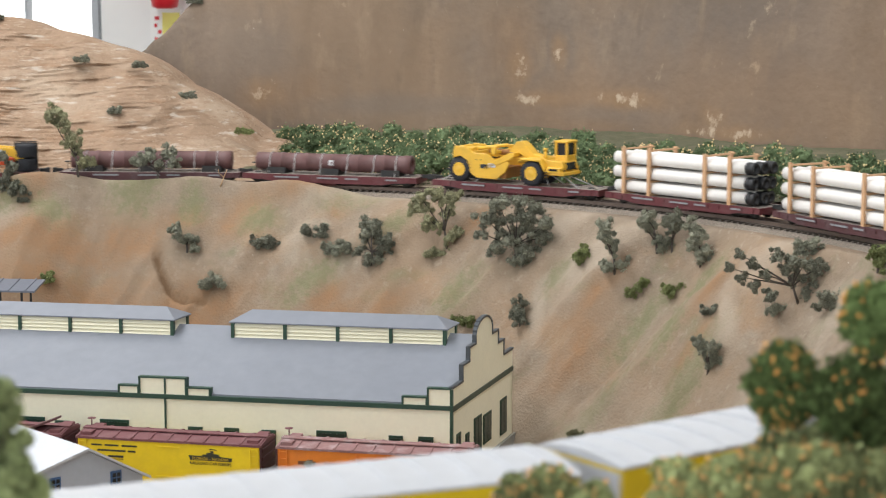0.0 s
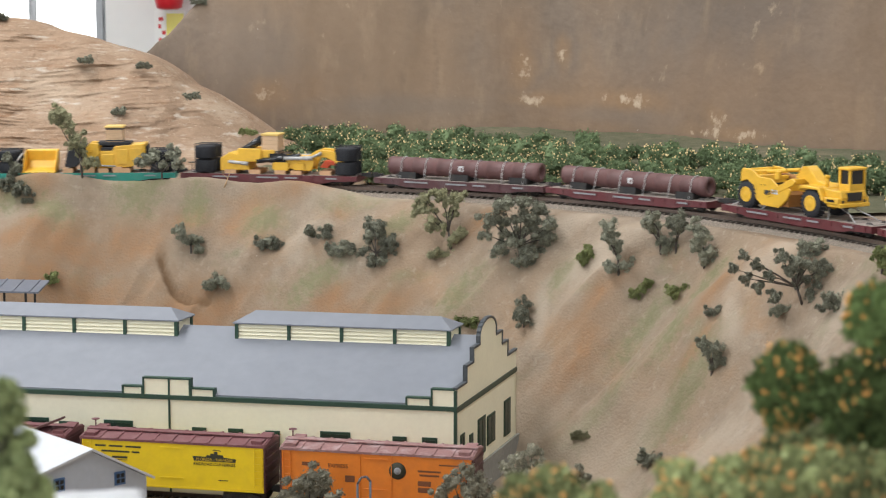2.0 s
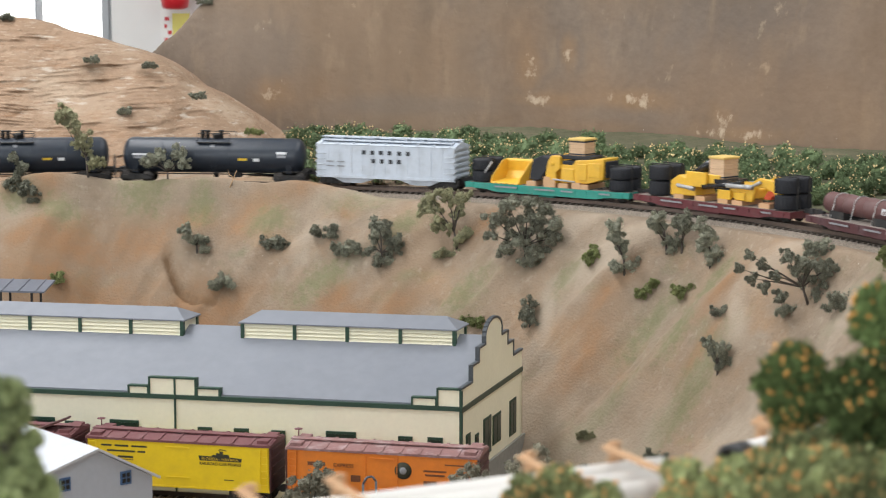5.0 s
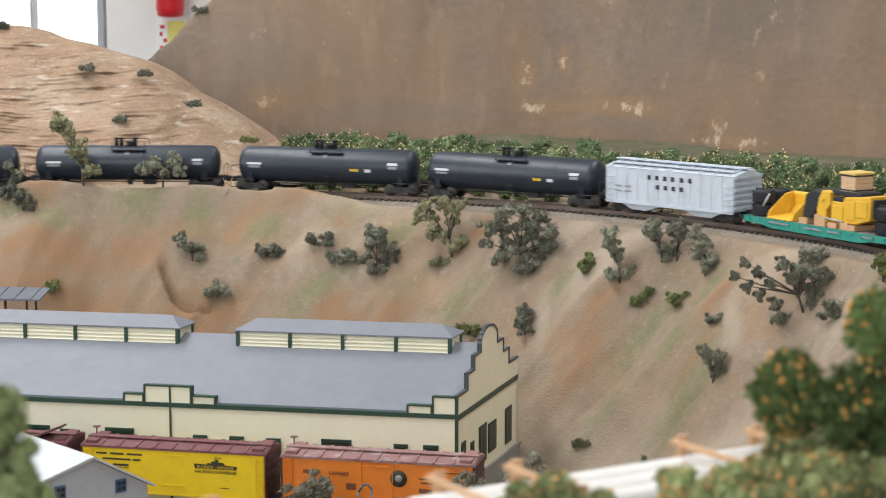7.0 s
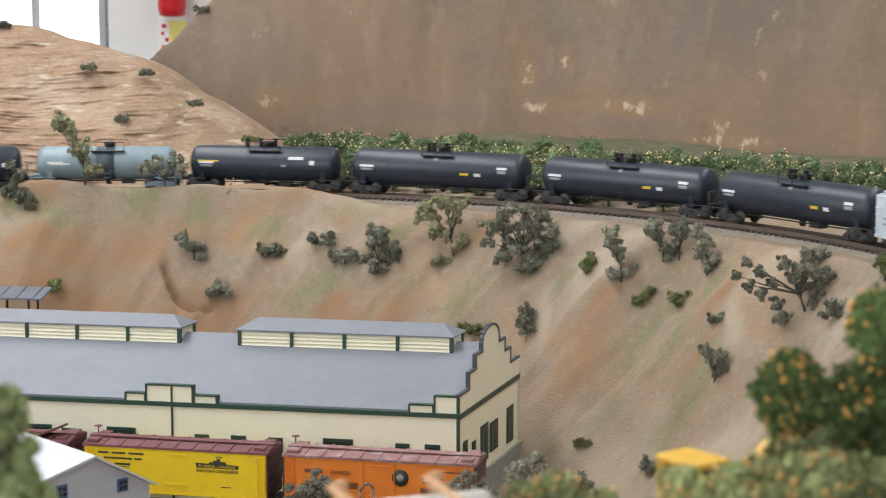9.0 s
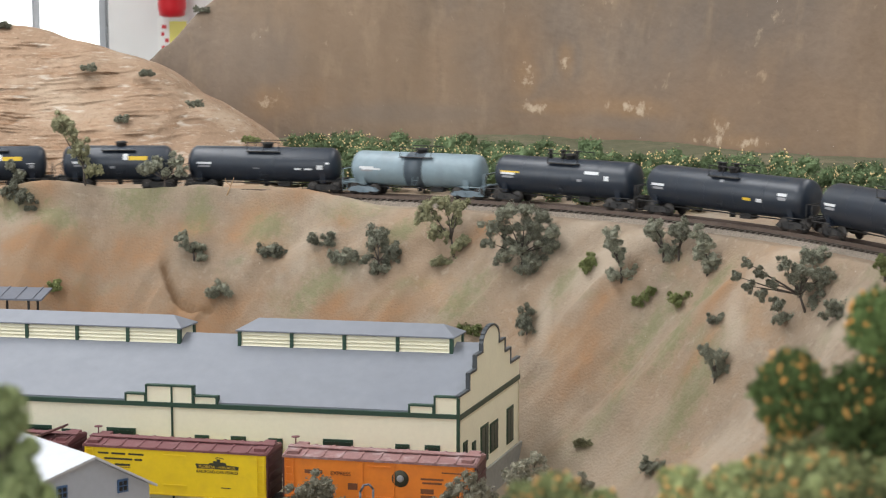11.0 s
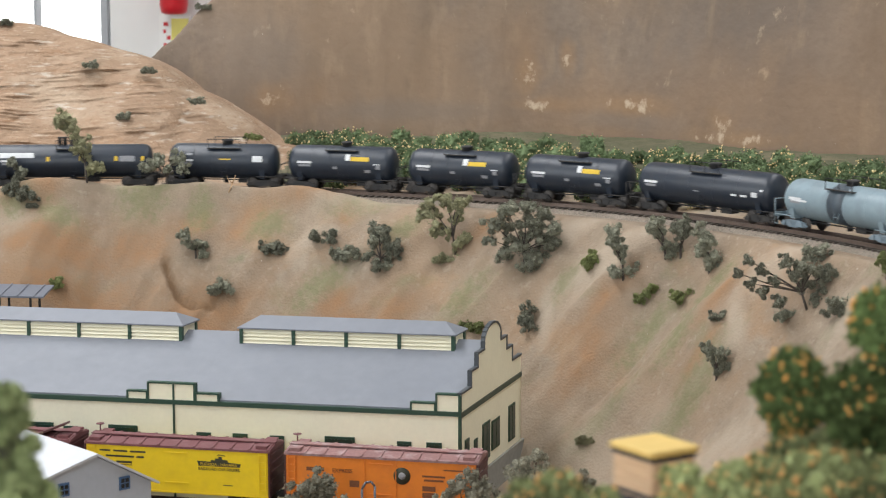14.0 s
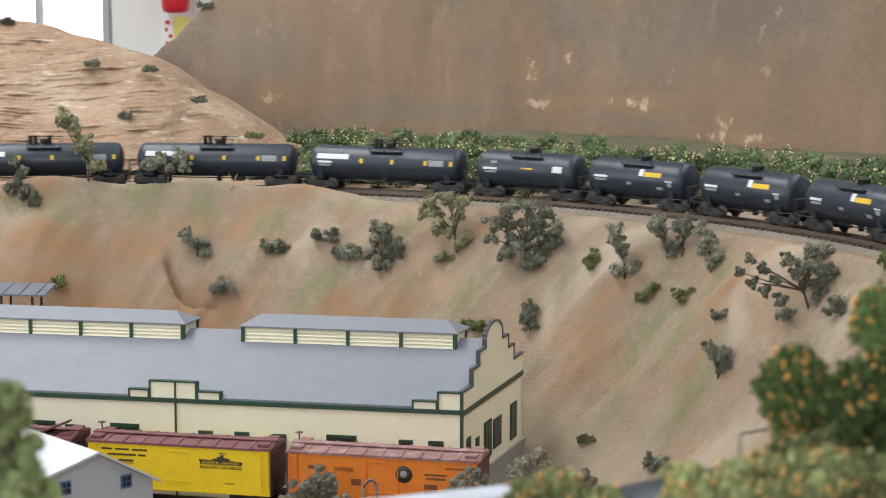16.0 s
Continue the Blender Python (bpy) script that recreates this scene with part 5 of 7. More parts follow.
    for y in (-1.2, 1.2):
        add_prism(bm, [(0.35, d + 1.65), (0.55, d + 2.05), (2.35, d + 2.05), (2.75, d + 1.2), (2.55, d + 1.2), (2.2, d + 1.85), (0.7, d + 1.85)], "y", y - 0.3, y + 0.3)
    add_box(bm, 2.9, 4.2, -1.3, 1.3, d + 0.85, d + 1.12)
    for y in (-1.15, 1.15):
        add_box(bm, 2.75, 4.0, y - 0.25, y + 0.25, d + 1.05, d + 1.45)
    part("tractor_body", bm, M_CAT, ob, scale=S, bevel=0.05)
    bm = bmesh.new()
    add_box(bm, 3.95, 4.16, -0.6, 0.6, d + 1.25, d + 1.8)
    part("grille", bm, M_GLASS_D, ob, "dark radiator grille", scale=S)
    bm = bmesh.new()
    add_box(bm, 2.88, 3.92, -0.26, 1.12, d + 1.6, d + 2.3)
    cab = part("cab", bm, M_CAT, ob, scale=S, bevel=0.03)
    bm = bmesh.new()
    add_box(bm, 2.85, 3.98, -0.35, 1.2, d + 3.2, d + 3.38)
    part("cab_roof", bm, M_CAT, cab, scale=S, bevel=0.05)
    for x in (2.95, 3.85):
        for y in (-0.2, 1.05):
            bm = bmesh.new()
            add_box(bm, x - 0.08, x + 0.08, y - 0.07, y + 0.07, d + 2.2, d + 3.25)
            part("cab_post", bm, M_CAT, cab, scale=S)
    bm = bmesh.new()
    add_box(bm, 2.98, 3.82, -0.16, 1.02, d + 2.2, d + 3.22)
    part("cab_glass", bm, M_GLASS_D, cab, "dark cab windows", scale=S)
    bm = bmesh.new()
    add_tube(bm, (2.35, -0.75, d + 1.9), (2.35, -0.75, d + 2.75), 0.13, n=10)
    add_tube(bm, (2.35, -0.75, d + 2.6), (2.35, -0.75, d + 2.82), 0.17, n=10)
    part("air_stack", bm, M_CAT, ob, "short yellow air intake stack", scale=S)
    bm = bmesh.new()
    for y in (-1.3, 1.3):
        for k in range(3):
            add_box(bm, 2.62 + k * 0.05, 2.82 + k * 0.05, y - 0.18, y + 0.18, d + 0.55 + k * 0.25, d + 0.60 + k * 0.25)
    for y in (-1.05, 1.05):
        add_tube(bm, (3.98, y * 0.9, d + 1.25), (4.06, y * 0.9, d + 1.25), 0.12, n=10)
    for x in (-3.3, -2.9):
        add_box(bm, x, x + 0.06, -1.49, 1.49, d + 1.7, d + 1.76)
    part("steps", bm, M_UNDER, ob, "dark steps and lamp sockets", scale=S)
    for y in (-1.38, 1.38):
        bm = bmesh.new()
        add_box(bm, 3.0, 3.7, min(y, y * 1.03), max(y, y * 1.03), d + 1.2, d + 1.36)
        part("decal", bm, M_GLASS_D, ob, scale=S)
    mark(ob, -2.2, -1.6, d + 1.2, d + 1.5, 1.47, M_MARK)
    mark(ob, -2.9, -2.25, d + 1.1, d + 1.4, 1.47, M_MARK_BLK)
    for x0, x1 in ((-6.6, -5.2), (5.4, 3.8), (2.9, 2.2), (-3.6, -2.9)):
        for y in (-0.8, 0.8):
            bm = bmesh.new()
            add_tube(bm, (x0, y * 1.4, d), (x1, y * 0.5, d + 0.7), 0.04, n=5)
            part("chain", bm, M_STRAP, ob, "dark tie-down chain", scale=S)


def tyre_stack(car_ob, x, hgt=1.0):
    ob = load(car_ob, "tyre_stack", "strapped stack of black rubber tyres at the deck end", "tyres")
    for z in (1.12 + 0.55 * hgt, 1.12 + 1.64 * hgt):
        for y in (-0.62, 0.62):
            tyre(ob, x, y, z, 0.82, 1.0 * hgt, hub=False, axis="z")
    top = 1.14 + 2.2 * hgt
    for y in (-0.62, 0.62):
        bm = bmesh.new()
        add_prism(bm, [(x - 0.91, 1.1), (x - 0.91, top + 0.06), (x + 0.91, top + 0.06), (x + 0.91, 1.1), (x + 0.86, 1.1), (x + 0.86, top), (x - 0.86, top), (x - 0.86, 1.1)], "y", y - 0.08, y + 0.08)
        part("strap", bm, M_UNDER, ob, scale=S)


def crate_load(car_ob, x, z, hi, lidded):
    ob = load(car_ob, "crate", "pale wooden crate with black bands on the machine", "crate")
    bm = bmesh.new()
    n = 4
    for k in range(n):
        z0 = z + k * hi / n
        add_box(bm, x - 0.67, x + 0.67, -0.76, 0.76, z0 + 0.004, z0 + hi / n - 0.006)
    part("box", bm, M_CRATE, ob, scale=S, bevel=0.02)
    bm = bmesh.new()
    add_box(bm, x - 0.75, x + 0.75, -0.84, 0.84, z + hi, z + hi + 0.18)
    part("lid", bm, M_CRATE_LID, ob, "golden crate lid", scale=S, bevel=0.04)
    bm = bmesh.new()
    for q in ((0.06, 0.9) if lidded else (0.05,)):
        add_box(bm, x - 0.69, x + 0.69, -0.78, 0.78, z + hi * q, z + hi * q + 0.10)
    part("band", bm, M_MARK_BLK, ob, "black steel band", scale=S)


def loader_load(car_ob):
    ob = load(car_ob, "wheel_loader", "dismantled yellow loader with black boom and red tool", "construction vehicle")
    d = 1.12
    bm = bmesh.new()
    add_prism(bm, [(-4.0, d + 0.2), (-4.0, d + 1.2), (-3.2, d + 1.7), (-1.9, d + 1.4), (-1.6, d + 0.3)], "y", -1.1, 1.1)
    add_box(bm, -2.2, 0.4, -0.85, 0.85, d + 0.9, d + 1.9)
    add_prism(bm, [(0.2, d + 0.35), (0.2, d + 1.5), (2.6, d + 1.4), (3.4, d + 1.1), (3.4, d + 0.5)], "y", -0.9, 0.9)
    part("body", bm, M_CAT, ob, scale=S, bevel=0.06)
    bm = bmesh.new()
    add_prism(bm, [(2.6, d + 0.3), (3.2, d + 1.5), (4.0, d + 2.0), (5.2, d + 1.9), (6.0, d + 1.2), (6.1, d + 0.5), (5.6, d + 0.5), (5.3, d + 1.1), (4.6, d + 1.4), (3.8, d + 1.3), (3.4, d + 0.3)], "y", -1.0, -0.65)
    add_prism(bm, [(2.6, d + 0.3), (3.2, d + 1.5), (4.0, d + 2.0), (5.2, d + 1.9), (6.0, d + 1.2), (6.1, d + 0.5), (5.6, d + 0.5), (5.3, d + 1.1), (4.6, d + 1.4), (3.8, d + 1.3), (3.4, d + 0.3)], "y", 0.65, 1.0)
    part("lift_arm", bm, M_CAT, ob, scale=S, bevel=0.05)
    bm = bmesh.new()
    add_tube(bm, (-2.6, -0.3, d + 1.6), (-0.62, -0.3, d + 2.85), 0.28)
    add_tube(bm, (-2.6, 0.4, d + 1.6), (-0.62, 0.4, d + 2.8), 0.28)
    add_box(bm, -0.75, 0.9, -0.8, 0.8, d + 1.42, d + 1.63)
    add_box(bm, 0.0, 1.4, -1.0, 1.0, d + 0.9, d + 1.62)
    add_tube(bm, (-1.0, -1.0, d + 1.0), (2.6, -1.0, d + 1.5), 0.2)
    part("boom", bm, M_GLASS_D, ob, "dark grey boom and rams", scale=S)
    for y in (-1.15, 1.15):
        for x0, z0, x1, z1, r in ((1.3, 1.28, 3.6, 1.34, 0.15), (-3.3, 0.95, -1.7, 0.80, 0.13), (3.3, 1.3, 4.3, 1.75, 0.10)):
            bm = bmesh.new()
            add_tube(bm, (x0, y, d + z0), (x1, y, d + z1), r)
            add_tube(bm, (x1 - (x1 - x0) * 0.3, y, d + z1 - (z1 - z0) * 0.3), (x1, y, d + z1), r * 1.15)
            part("ram", bm, M_STRAP, ob, "grey hydraulic ram", scale=S)
        for x0, x1, z0, z1 in ((-2.55, -0.65, 0.95, 2.0), (0.4, 1.6, 0.3, 0.95), (2.0, 2.9, 0.35, 0.9)):
            bm = bmesh.new()
            add_box(bm, x0, x1, y * 0.87 - 0.12, y * 0.87 + 0.12, d + z0, d + z1)
            part("side_panel", bm, M_CAT, ob, scale=S, bevel=0.04)
    bm = bmesh.new()
    add_prism(bm, [(4.0, d + 0.55), (4.4, d + 1.1), (5.4, d + 1.05), (5.5, d + 0.7), (4.8, d + 0.75), (4.6, d + 0.5)], "y", -0.5, 0.5)
    part("tool", bm, M_RED, ob, "red-orange hydraulic tool", scale=S, bevel=0.04)
    bm = bmesh.new()
    for x in (-3.2, -1.2, 0.9, 2.2, 4.6):
        add_box(bm, x - 0.45, x + 0.45, -1.1, 1.1, d, d + 0.32)
    part("blocking", bm, M_TIMBER, ob, "wooden blocking under the machine", scale=S)


def dozer_load(car_ob):
    ob = load(car_ob, "wheel_dozer", "yellow wheel loader chassis on wooden blocking", "construction vehicle")
    d = 1.12
    bm = bmesh.new()
    add_prism(bm, [(1.07, d + 0.35), (1.07, d + 1.72), (2.1, d + 1.72), (2.35, d + 2.08), (4.78, d + 2.30), (4.68, d + 0.78), (3.4, d + 0.40)], "y", -1.05, 1.05)
    part("engine_hood", bm, M_CAT, ob, scale=S, bevel=0.05)
    for x0, x1, z0, z1 in ((1.25, 2.25, 0.55, 1.45), (2.5, 3.35, 0.65, 1.85), (3.5, 4.5, 0.9, 1.95)):
        for y in (-1.08, 1.08):
            bm = bmesh.new()
            add_box(bm, x0, x1, y - 0.05, y + 0.05, d + z0, d + z1)
            part("side_panel", bm, M_CAT, ob, scale=S, bevel=0.03)
    bm = bmesh.new()
    add_prism(bm, [(0.0, d + 0.30), (-0.15, d + 1.0), (0.05, d + 1.9), (0.35, d + 2.36), (1.1, d + 2.30), (1.12, d + 1.45), (0.75, d + 1.1), (0.8, d + 0.3)], "y", -1.2, -0.55)
    add_prism(bm, [(0.0, d + 0.30), (-0.15, d + 1.0), (0.05, d + 1.9), (0.35, d + 2.36), (1.1, d + 2.30), (1.12, d + 1.45), (0.75, d + 1.1), (0.8, d + 0.3)], "y", 0.55, 1.2)
    add_box(bm, 0.1, 1.0, -0.6, 0.6, d + 0.5, d + 1.5)
    add_tube(bm, (0.45, -1.3, d + 1.75), (0.45, 1.3, d + 1.75), 0.16)
    part("front_frame", bm, M_CAT, ob, scale=S, bevel=0.04)
    bm = bmesh.new()
    add_prism(bm, [(-1.65, d + 0.45), (-1.35, d + 1.95), (-0.6, d + 2.28), (0.2, d + 2.15), (-0.05, d + 1.35), (-0.75, d + 0.45)], "y", -1.1, 1.1)
    add_box(bm, 0.95, 3.6, -0.9, 0.9, d + 2.12, d + 2.40)
    add_box(bm, 1.2, 2.3, -1.0, 1.0, d + 1.72, d + 2.0)
    add_box(bm, 4.75, 4.92, -0.85, 0.85, d + 0.9, d + 2.1)
    part("engine", bm, M_TYRE, ob, "black engine block and radiator", scale=S, bevel=0.04)
    for y in (-0.8, 0.8):
        for a, b_, r in (((-1.5, y, d + 0.3), (-0.1, y, d + 1.25), 0.10), ((0.5, y * 1.5, d + 0.6), (2.4, y * 1.5, d + 0.5), 0.07)):
            bm = bmesh.new()
            add_tube(bm, a, b_, r, n=8)
            part("ram", bm, M_STRAP, ob, "grey hydraulic ram", scale=S)
    for x, w, hgt in ((-1.3, 0.5, 0.34), (0.05, 0.35, 0.75), (0.55, 0.3, 0.55), (1.5, 0.5, 0.34), (2.6, 0.45, 0.45), (3.3, 0.4, 0.34)):
        bm = bmesh.new()
        add_box(bm, x - w, x + w * 0.6, -1.25, 1.25, d, d + hgt)
        part("blocking", bm, M_TIMBER, ob, "wooden blocking under the machine", scale=S)
    bk = load(car_ob, "loader_bucket", "yellow loader bucket lying on the deck", "bucket")
    bm = bmesh.new()
    add_prism(bm, [(-1.4, d), (-1.4, d + 0.12), (0.5, d + 0.25), (0.95, d + 0.8), (0.85, d + 1.6), (1.05, d + 1.75), (1.2, d + 0.75), (0.65, d)], "x", -4.85, -2.45)
    for x in (-4.95, -2.45):
        add_prism(bm, [(-1.4, d), (-1.2, d + 0.5), (0.2, d + 1.6), (1.05, d + 1.75), (1.2, d + 0.75), (0.65, d)], "x", x, x + 0.1)
    for k in range(5):
        add_box(bm, -4.7 + k * 0.5, -4.5 + k * 0.5, -1.6, -1.35, d, d + 0.08)
    part("shell", bm, M_CAT, bk, scale=S, bevel=0.04)
    bm = bmesh.new()
    add_tube(bm, (-6.1, -1.2, d), (-4.9, -1.2, d + 1.6), 0.07, n=6)
    part("tie_rod", bm, M_STRAP, bk, scale=S)


def hopper_car():
    ob = car("hopper_car", "light grey covered hopper car with ribbed ends and black lettering")
    h, w, z0, z1 = 5.78, 1.56, 0.62, 3.30
    bm = bmesh.new()
    add_box(bm, -h, h, -w, w, z0 + 0.25, z1)
    add_prism(bm, [(-w - 0.03, z1), (-w - 0.03, z1 + 0.06), (0, z1 + 0.42), (w + 0.03, z1 + 0.06), (w + 0.03, z1)], "x", -h - 0.05, h + 0.05)
    part("body", bm, M_HOPPER, ob, scale=S, bevel=0.02)
    for s in (-1, 1):
        bm = bmesh.new()
        for k in range(13):
            x = -h + 0.06 + k * (2 * h - 0.12) / 12
            add_box(bm, x - 0.05, x + 0.05, s * w - 0.03, s * w + 0.03, z0 + 0.2, z1 - 0.05)
        add_box(bm, -h, h, s * w - 0.06, s * w + 0.06, z0 + 0.12, z0 + 0.34)
        part("side_ribs", bm, M_HOPPER, ob, scale=S)
        bm = bmesh.new()
        for k in range(6):
            z = z0 + 0.5 + k * 0.42
            add_box(bm, s * h - 0.09, s * h + 0.09, -w + 0.05, w - 0.05, z - 0.09, z + 0.09)
        part("end_ribs", bm, M_HOPPER, ob, scale=S)
        for e in (-1, 1):
            bm = bmesh.new()
            for k in range(5):
                z = z0 + 0.3 + k * 0.42
                add_tube(bm, (s * (h - 0.1), e * (w + 0.12), z), (s * (h - 0.75), e * (w + 0.12), z), 0.035, n=5)
            part("ladder", bm, M_HOPPER, ob, scale=S)
        # slope sheets and bays
        bm = bmesh.new()
        add_prism(bm, [(s * 0.3, z0 + 0.3), (s * 5.0, z0 + 0.3), (s * 3.6, 0.32), (s * 2.2, 0.32)], "y", -1.25, 1.25)
        part("hopper_bay", bm, M_HOPPER, ob, scale=S)
        bogie(ob, s * (h - 1.25))
        coupler(ob, s * (h + 0.05))
    bm = bmesh.new()
    add_box(bm, -h - 0.1, h + 0.1, -0.4, 0.4, z1 + 0.5, z1 + 0.57)
    for y in (-0.95, 0.95):
        add_box(bm, -h + 0.3, h - 0.3, y - 0.28, y + 0.28, z1 + 0.28, z1 + 0.36)
    for k in range(9):
        x = -h + 0.4 + k * (2 * h - 0.8) / 8
        add_prism(bm, [(-w, z1 + 0.08), (-w, z1 + 0.14), (0, z1 + 0.5), (w, z1 + 0.14), (w, z1 + 0.08), (0, z1 + 0.4)], "x", x - 0.06, x + 0.06)
    part("roof_walk", bm, M_HOPPER, ob, "grey roof walk and hatch strips", scale=S)
    # company lettering as plain blocks
    for s in (-1, 1):
        for x, z in [(-1.75 + k * 0.72 + (0.1 if k > 3 else 0), 2.62) for k in range(6)] + [(-0.95 + k * 0.72, 1.96) for k in range(4)]:
            bm = bmesh.new()
            add_box(bm, (x - 0.15) * -s, (x + 0.15) * -s, s * (w + 0.04) - 0.01, s * (w + 0.04) + 0.01, z, z + 0.32)
            part("lettering", bm, M_MARK_BLK, ob, "black lettering block", scale=S)
    mark(ob, -4.9, -4.3, 1.95, 2.05, w + 0.055, M_MARK_DIM), mark(ob, -4.0, -3.4, 1.95, 2.05, w + 0.055, M_MARK_DIM)
    mark(ob, -4.9, -4.3, 1.6, 1.7, w + 0.055, M_MARK_DIM), mark(ob, -4.0, -3.4, 1.6, 1.7, w + 0.055, M_MARK_DIM)
    return ob


def white_roof_car():
    ob = car("covered_car", "yellow-sided freight car with ribbed white roof")
    h, w, z0, z1 = 7.49, 1.45, 0.9, 4.34
    bm = bmesh.new()
    add_box(bm, -h, h, -w, w, z0, z1)
    part("body", bm, M_REEFER_Y, ob, scale=S, bevel=0.03)
    bm = bmesh.new()
    add_prism(bm, [(-w - 0.05, z1), (-w - 0.05, z1 + 0.07), (-0.9, z1 + 0.19), (0, z1 + 0.25), (0.9, z1 + 0.19), (w + 0.05, z1 + 0.07), (w + 0.05, z1)], "x", -h - 0.03, h + 0.03)
    part("roof", bm, M_WHITE, ob, "white ribbed roof", scale=S)
    bm = bmesh.new()
    add_prism(bm, [(-w, z1 + 0.10), (-0.9, z1 + 0.25), (0, z1 + 0.31), (0.9, z1 + 0.25), (w, z1 + 0.10), (0, z1 + 0.02)], "x", -0.11, 0.11)
    rib = finish(bm, M_WHITE, S)
    for k in range(15):
        part("roof_rib", rib, None, ob).location.x = (-h + 0.4 + k * (2 * h - 0.8) / 14) * S
    for s in (-1, 1):
        bm = bmesh.new()
        add_box(bm, s * h - 0.03, s * h + 0.03, -w + 0.04, w - 0.04, z0 + 0.1, z1 - 0.1)
        part("end_panel", bm, M_WHITE, ob, "white end panel", scale=S)
        for x0, x1 in ((-2.95, -0.15), (0.15, 2.95)):
            # flat black areas, a hair proud of the yellow side
            bm = bmesh.new()
            add_box(bm, x0, x1, s * w - 0.03, s * w + 0.03, z0 + 0.3, z1 - 0.35)
            part("side_black", bm, M_PIPE_K, ob, "black area on the car side", scale=S)
        bogie(ob, s * (h - 1.9))
        coupler(ob, s * h)
    return ob


def reefer(name, label, side_mat, roof_mat, dusty):
    """A 40 ft refrigerator car for the yard; x runs along the car."""
    ob = thing(name, label, "train car", "cars parked in the yard")
    h, w, z0, z1 = 5.9, 1.42, 0.95, 3.72
    bm = bmesh.new()
    add_box(bm, -h, h, -w, w, z0, z1)
    part("body", bm, side_mat, ob, scale=S, bevel=0.03)
    for s in (-1, 1):
        bm = bmesh.new()
        add_box(bm, s * (h + 0.04) - 0.05, s * (h + 0.04) + 0.05, -w - 0.03, w + 0.03, z0 - 0.05, z1 + 0.1)
        end = part("end_wall", bm, M_OXIDE_D, ob, "dark oxide-red ribbed car end", scale=S)
        for k in range(5):
            bm = bmesh.new()
            add_box(bm, s * (h + 0.1) - 0.06, s * (h + 0.1) + 0.06, -w + 0.15, w - 0.15, z0 + 0.3 + k * 0.52, z0 + 0.5 + k * 0.52)
            part("end_rib", bm, M_OXIDE_D, end, scale=S)
        bogie(ob, s * (h - 1.5))
        coupler(ob, s * h)
        for y in (-w - 0.09, w + 0.09):
            bm = bmesh.new()
            for k in range(6):
                z = z0 + 0.35 + k * 0.44
                add_box(bm, min(s * (h - 0.1), s * (h - 0.6)), max(s * (h - 0.1), s * (h - 0.6)), y - 0.03, y + 0.03, z, z + 0.06)
            for x in (h - 0.12, h - 0.58):
                add_box(bm, s * x - 0.03, s * x + 0.03, y - 0.025, y + 0.025, z0 + 0.25, z0 + 2.7)
            part("ladder", bm, side_mat, ob, scale=S)
    bm = bmesh.new()
    add_prism(bm, [(-w - 0.08, z1 - 0.04), (-w - 0.08, z1 + 0.10), (0, z1 + 0.30), (w + 0.08, z1 + 0.10), (w + 0.08, z1 - 0.04)], "x", -h - 0.1, h + 0.1)
    for k in range(11):
        x = -h + 0.05 + k * (2 * h - 0.1) / 10
        for s in (-1, 1):
            add_prism(bm, [(s * 0.35, z1 + 0.20), (s * 0.35, z1 + 0.31), (s * (w + 0.07), z1 + 0.16), (s * (w + 0.07), z1 + 0.05)], "x", x - 0.06, x + 0.06)
    part("roof", bm, roof_mat, ob, "oxide red panelled roof" if not dusty else "pale dusty oxide panelled roof", scale=S)
    bm = bmesh.new()
    add_box(bm, -h - 0.1, h + 0.1, -0.32, 0.32, z1 + 0.33, z1 + 0.39)
    for s in (-1, 1):
        add_box(bm, s * (h - 0.5) - 0.35, s * (h - 0.5) + 0.35, -1.25, -0.45, z1 + 0.12, z1 + 0.33)
        add_box(bm, s * (h - 0.5) - 0.35, s * (h - 0.5) + 0.35, 0.45, 1.25, z1 + 0.12, z1 + 0.33)
    part("roof_walk", bm, M_OXIDE if not dusty else M_ROOF_DUST, ob, "roof walk and ice hatches", scale=S)
    bm = bmesh.new()
    add_tube(bm, (-h + 0.15, 0.55, z1), (-h + 0.15, 0.55, z1 + 0.8), 0.05, n=6)
    add_lathe(bm, [(z1 + 0.76, 0.05), (z1 + 0.76, 0.26), (z1 + 0.8, 0.26), (z1 + 0.8, 0.05)], 14, "z", (-h + 0.15, 0.55, 0))
    part("brake_wheel", bm, M_OXIDE, ob, scale=S)
    bm = bmesh.new()
    for s in (-1, 1):
        y = s * (w + 0.03)
        if dusty:
            add_box(bm, -1.0, -0.95, y - 0.03, y + 0.03, z0 + 0.1, z1 - 0.1)
            add_box(bm, 0.95, 1.0, y - 0.03, y + 0.03, z0 + 0.1, z1 - 0.1)
        for z in (z0 + 0.55, z1 - 0.35):
            add_box(bm, -0.75, 0.75, y - 0.04, y + 0.04, z, z + 0.07)
    add_box(bm, -h + 2.5, h - 2.5, -0.3, 0.3, 0.55, 0.95)
    add_box(bm, -h, h, -w - 0.03, w + 0.03, z0 - 0.08, z0 + 0.04)
    part("door_frame", bm, side_mat, ob, scale=S)
    return ob


def word(parent, body, x, y, z, size, mat):
    """Raised lettering on the near side of a car; x is its middle."""
    cu = bpy.data.curves.new("lettering", "FONT")
    cu.body, cu.size, cu.align_x, cu.extrude = body, size * S, "CENTER", 0.0001
    cu.materials.append(mat)
    ob = new("lettering", cu)
    ob.parent = parent
    ob.matrix_basis = pose(x * S, y * S, z * S, 90, 0, 0)
    return ob


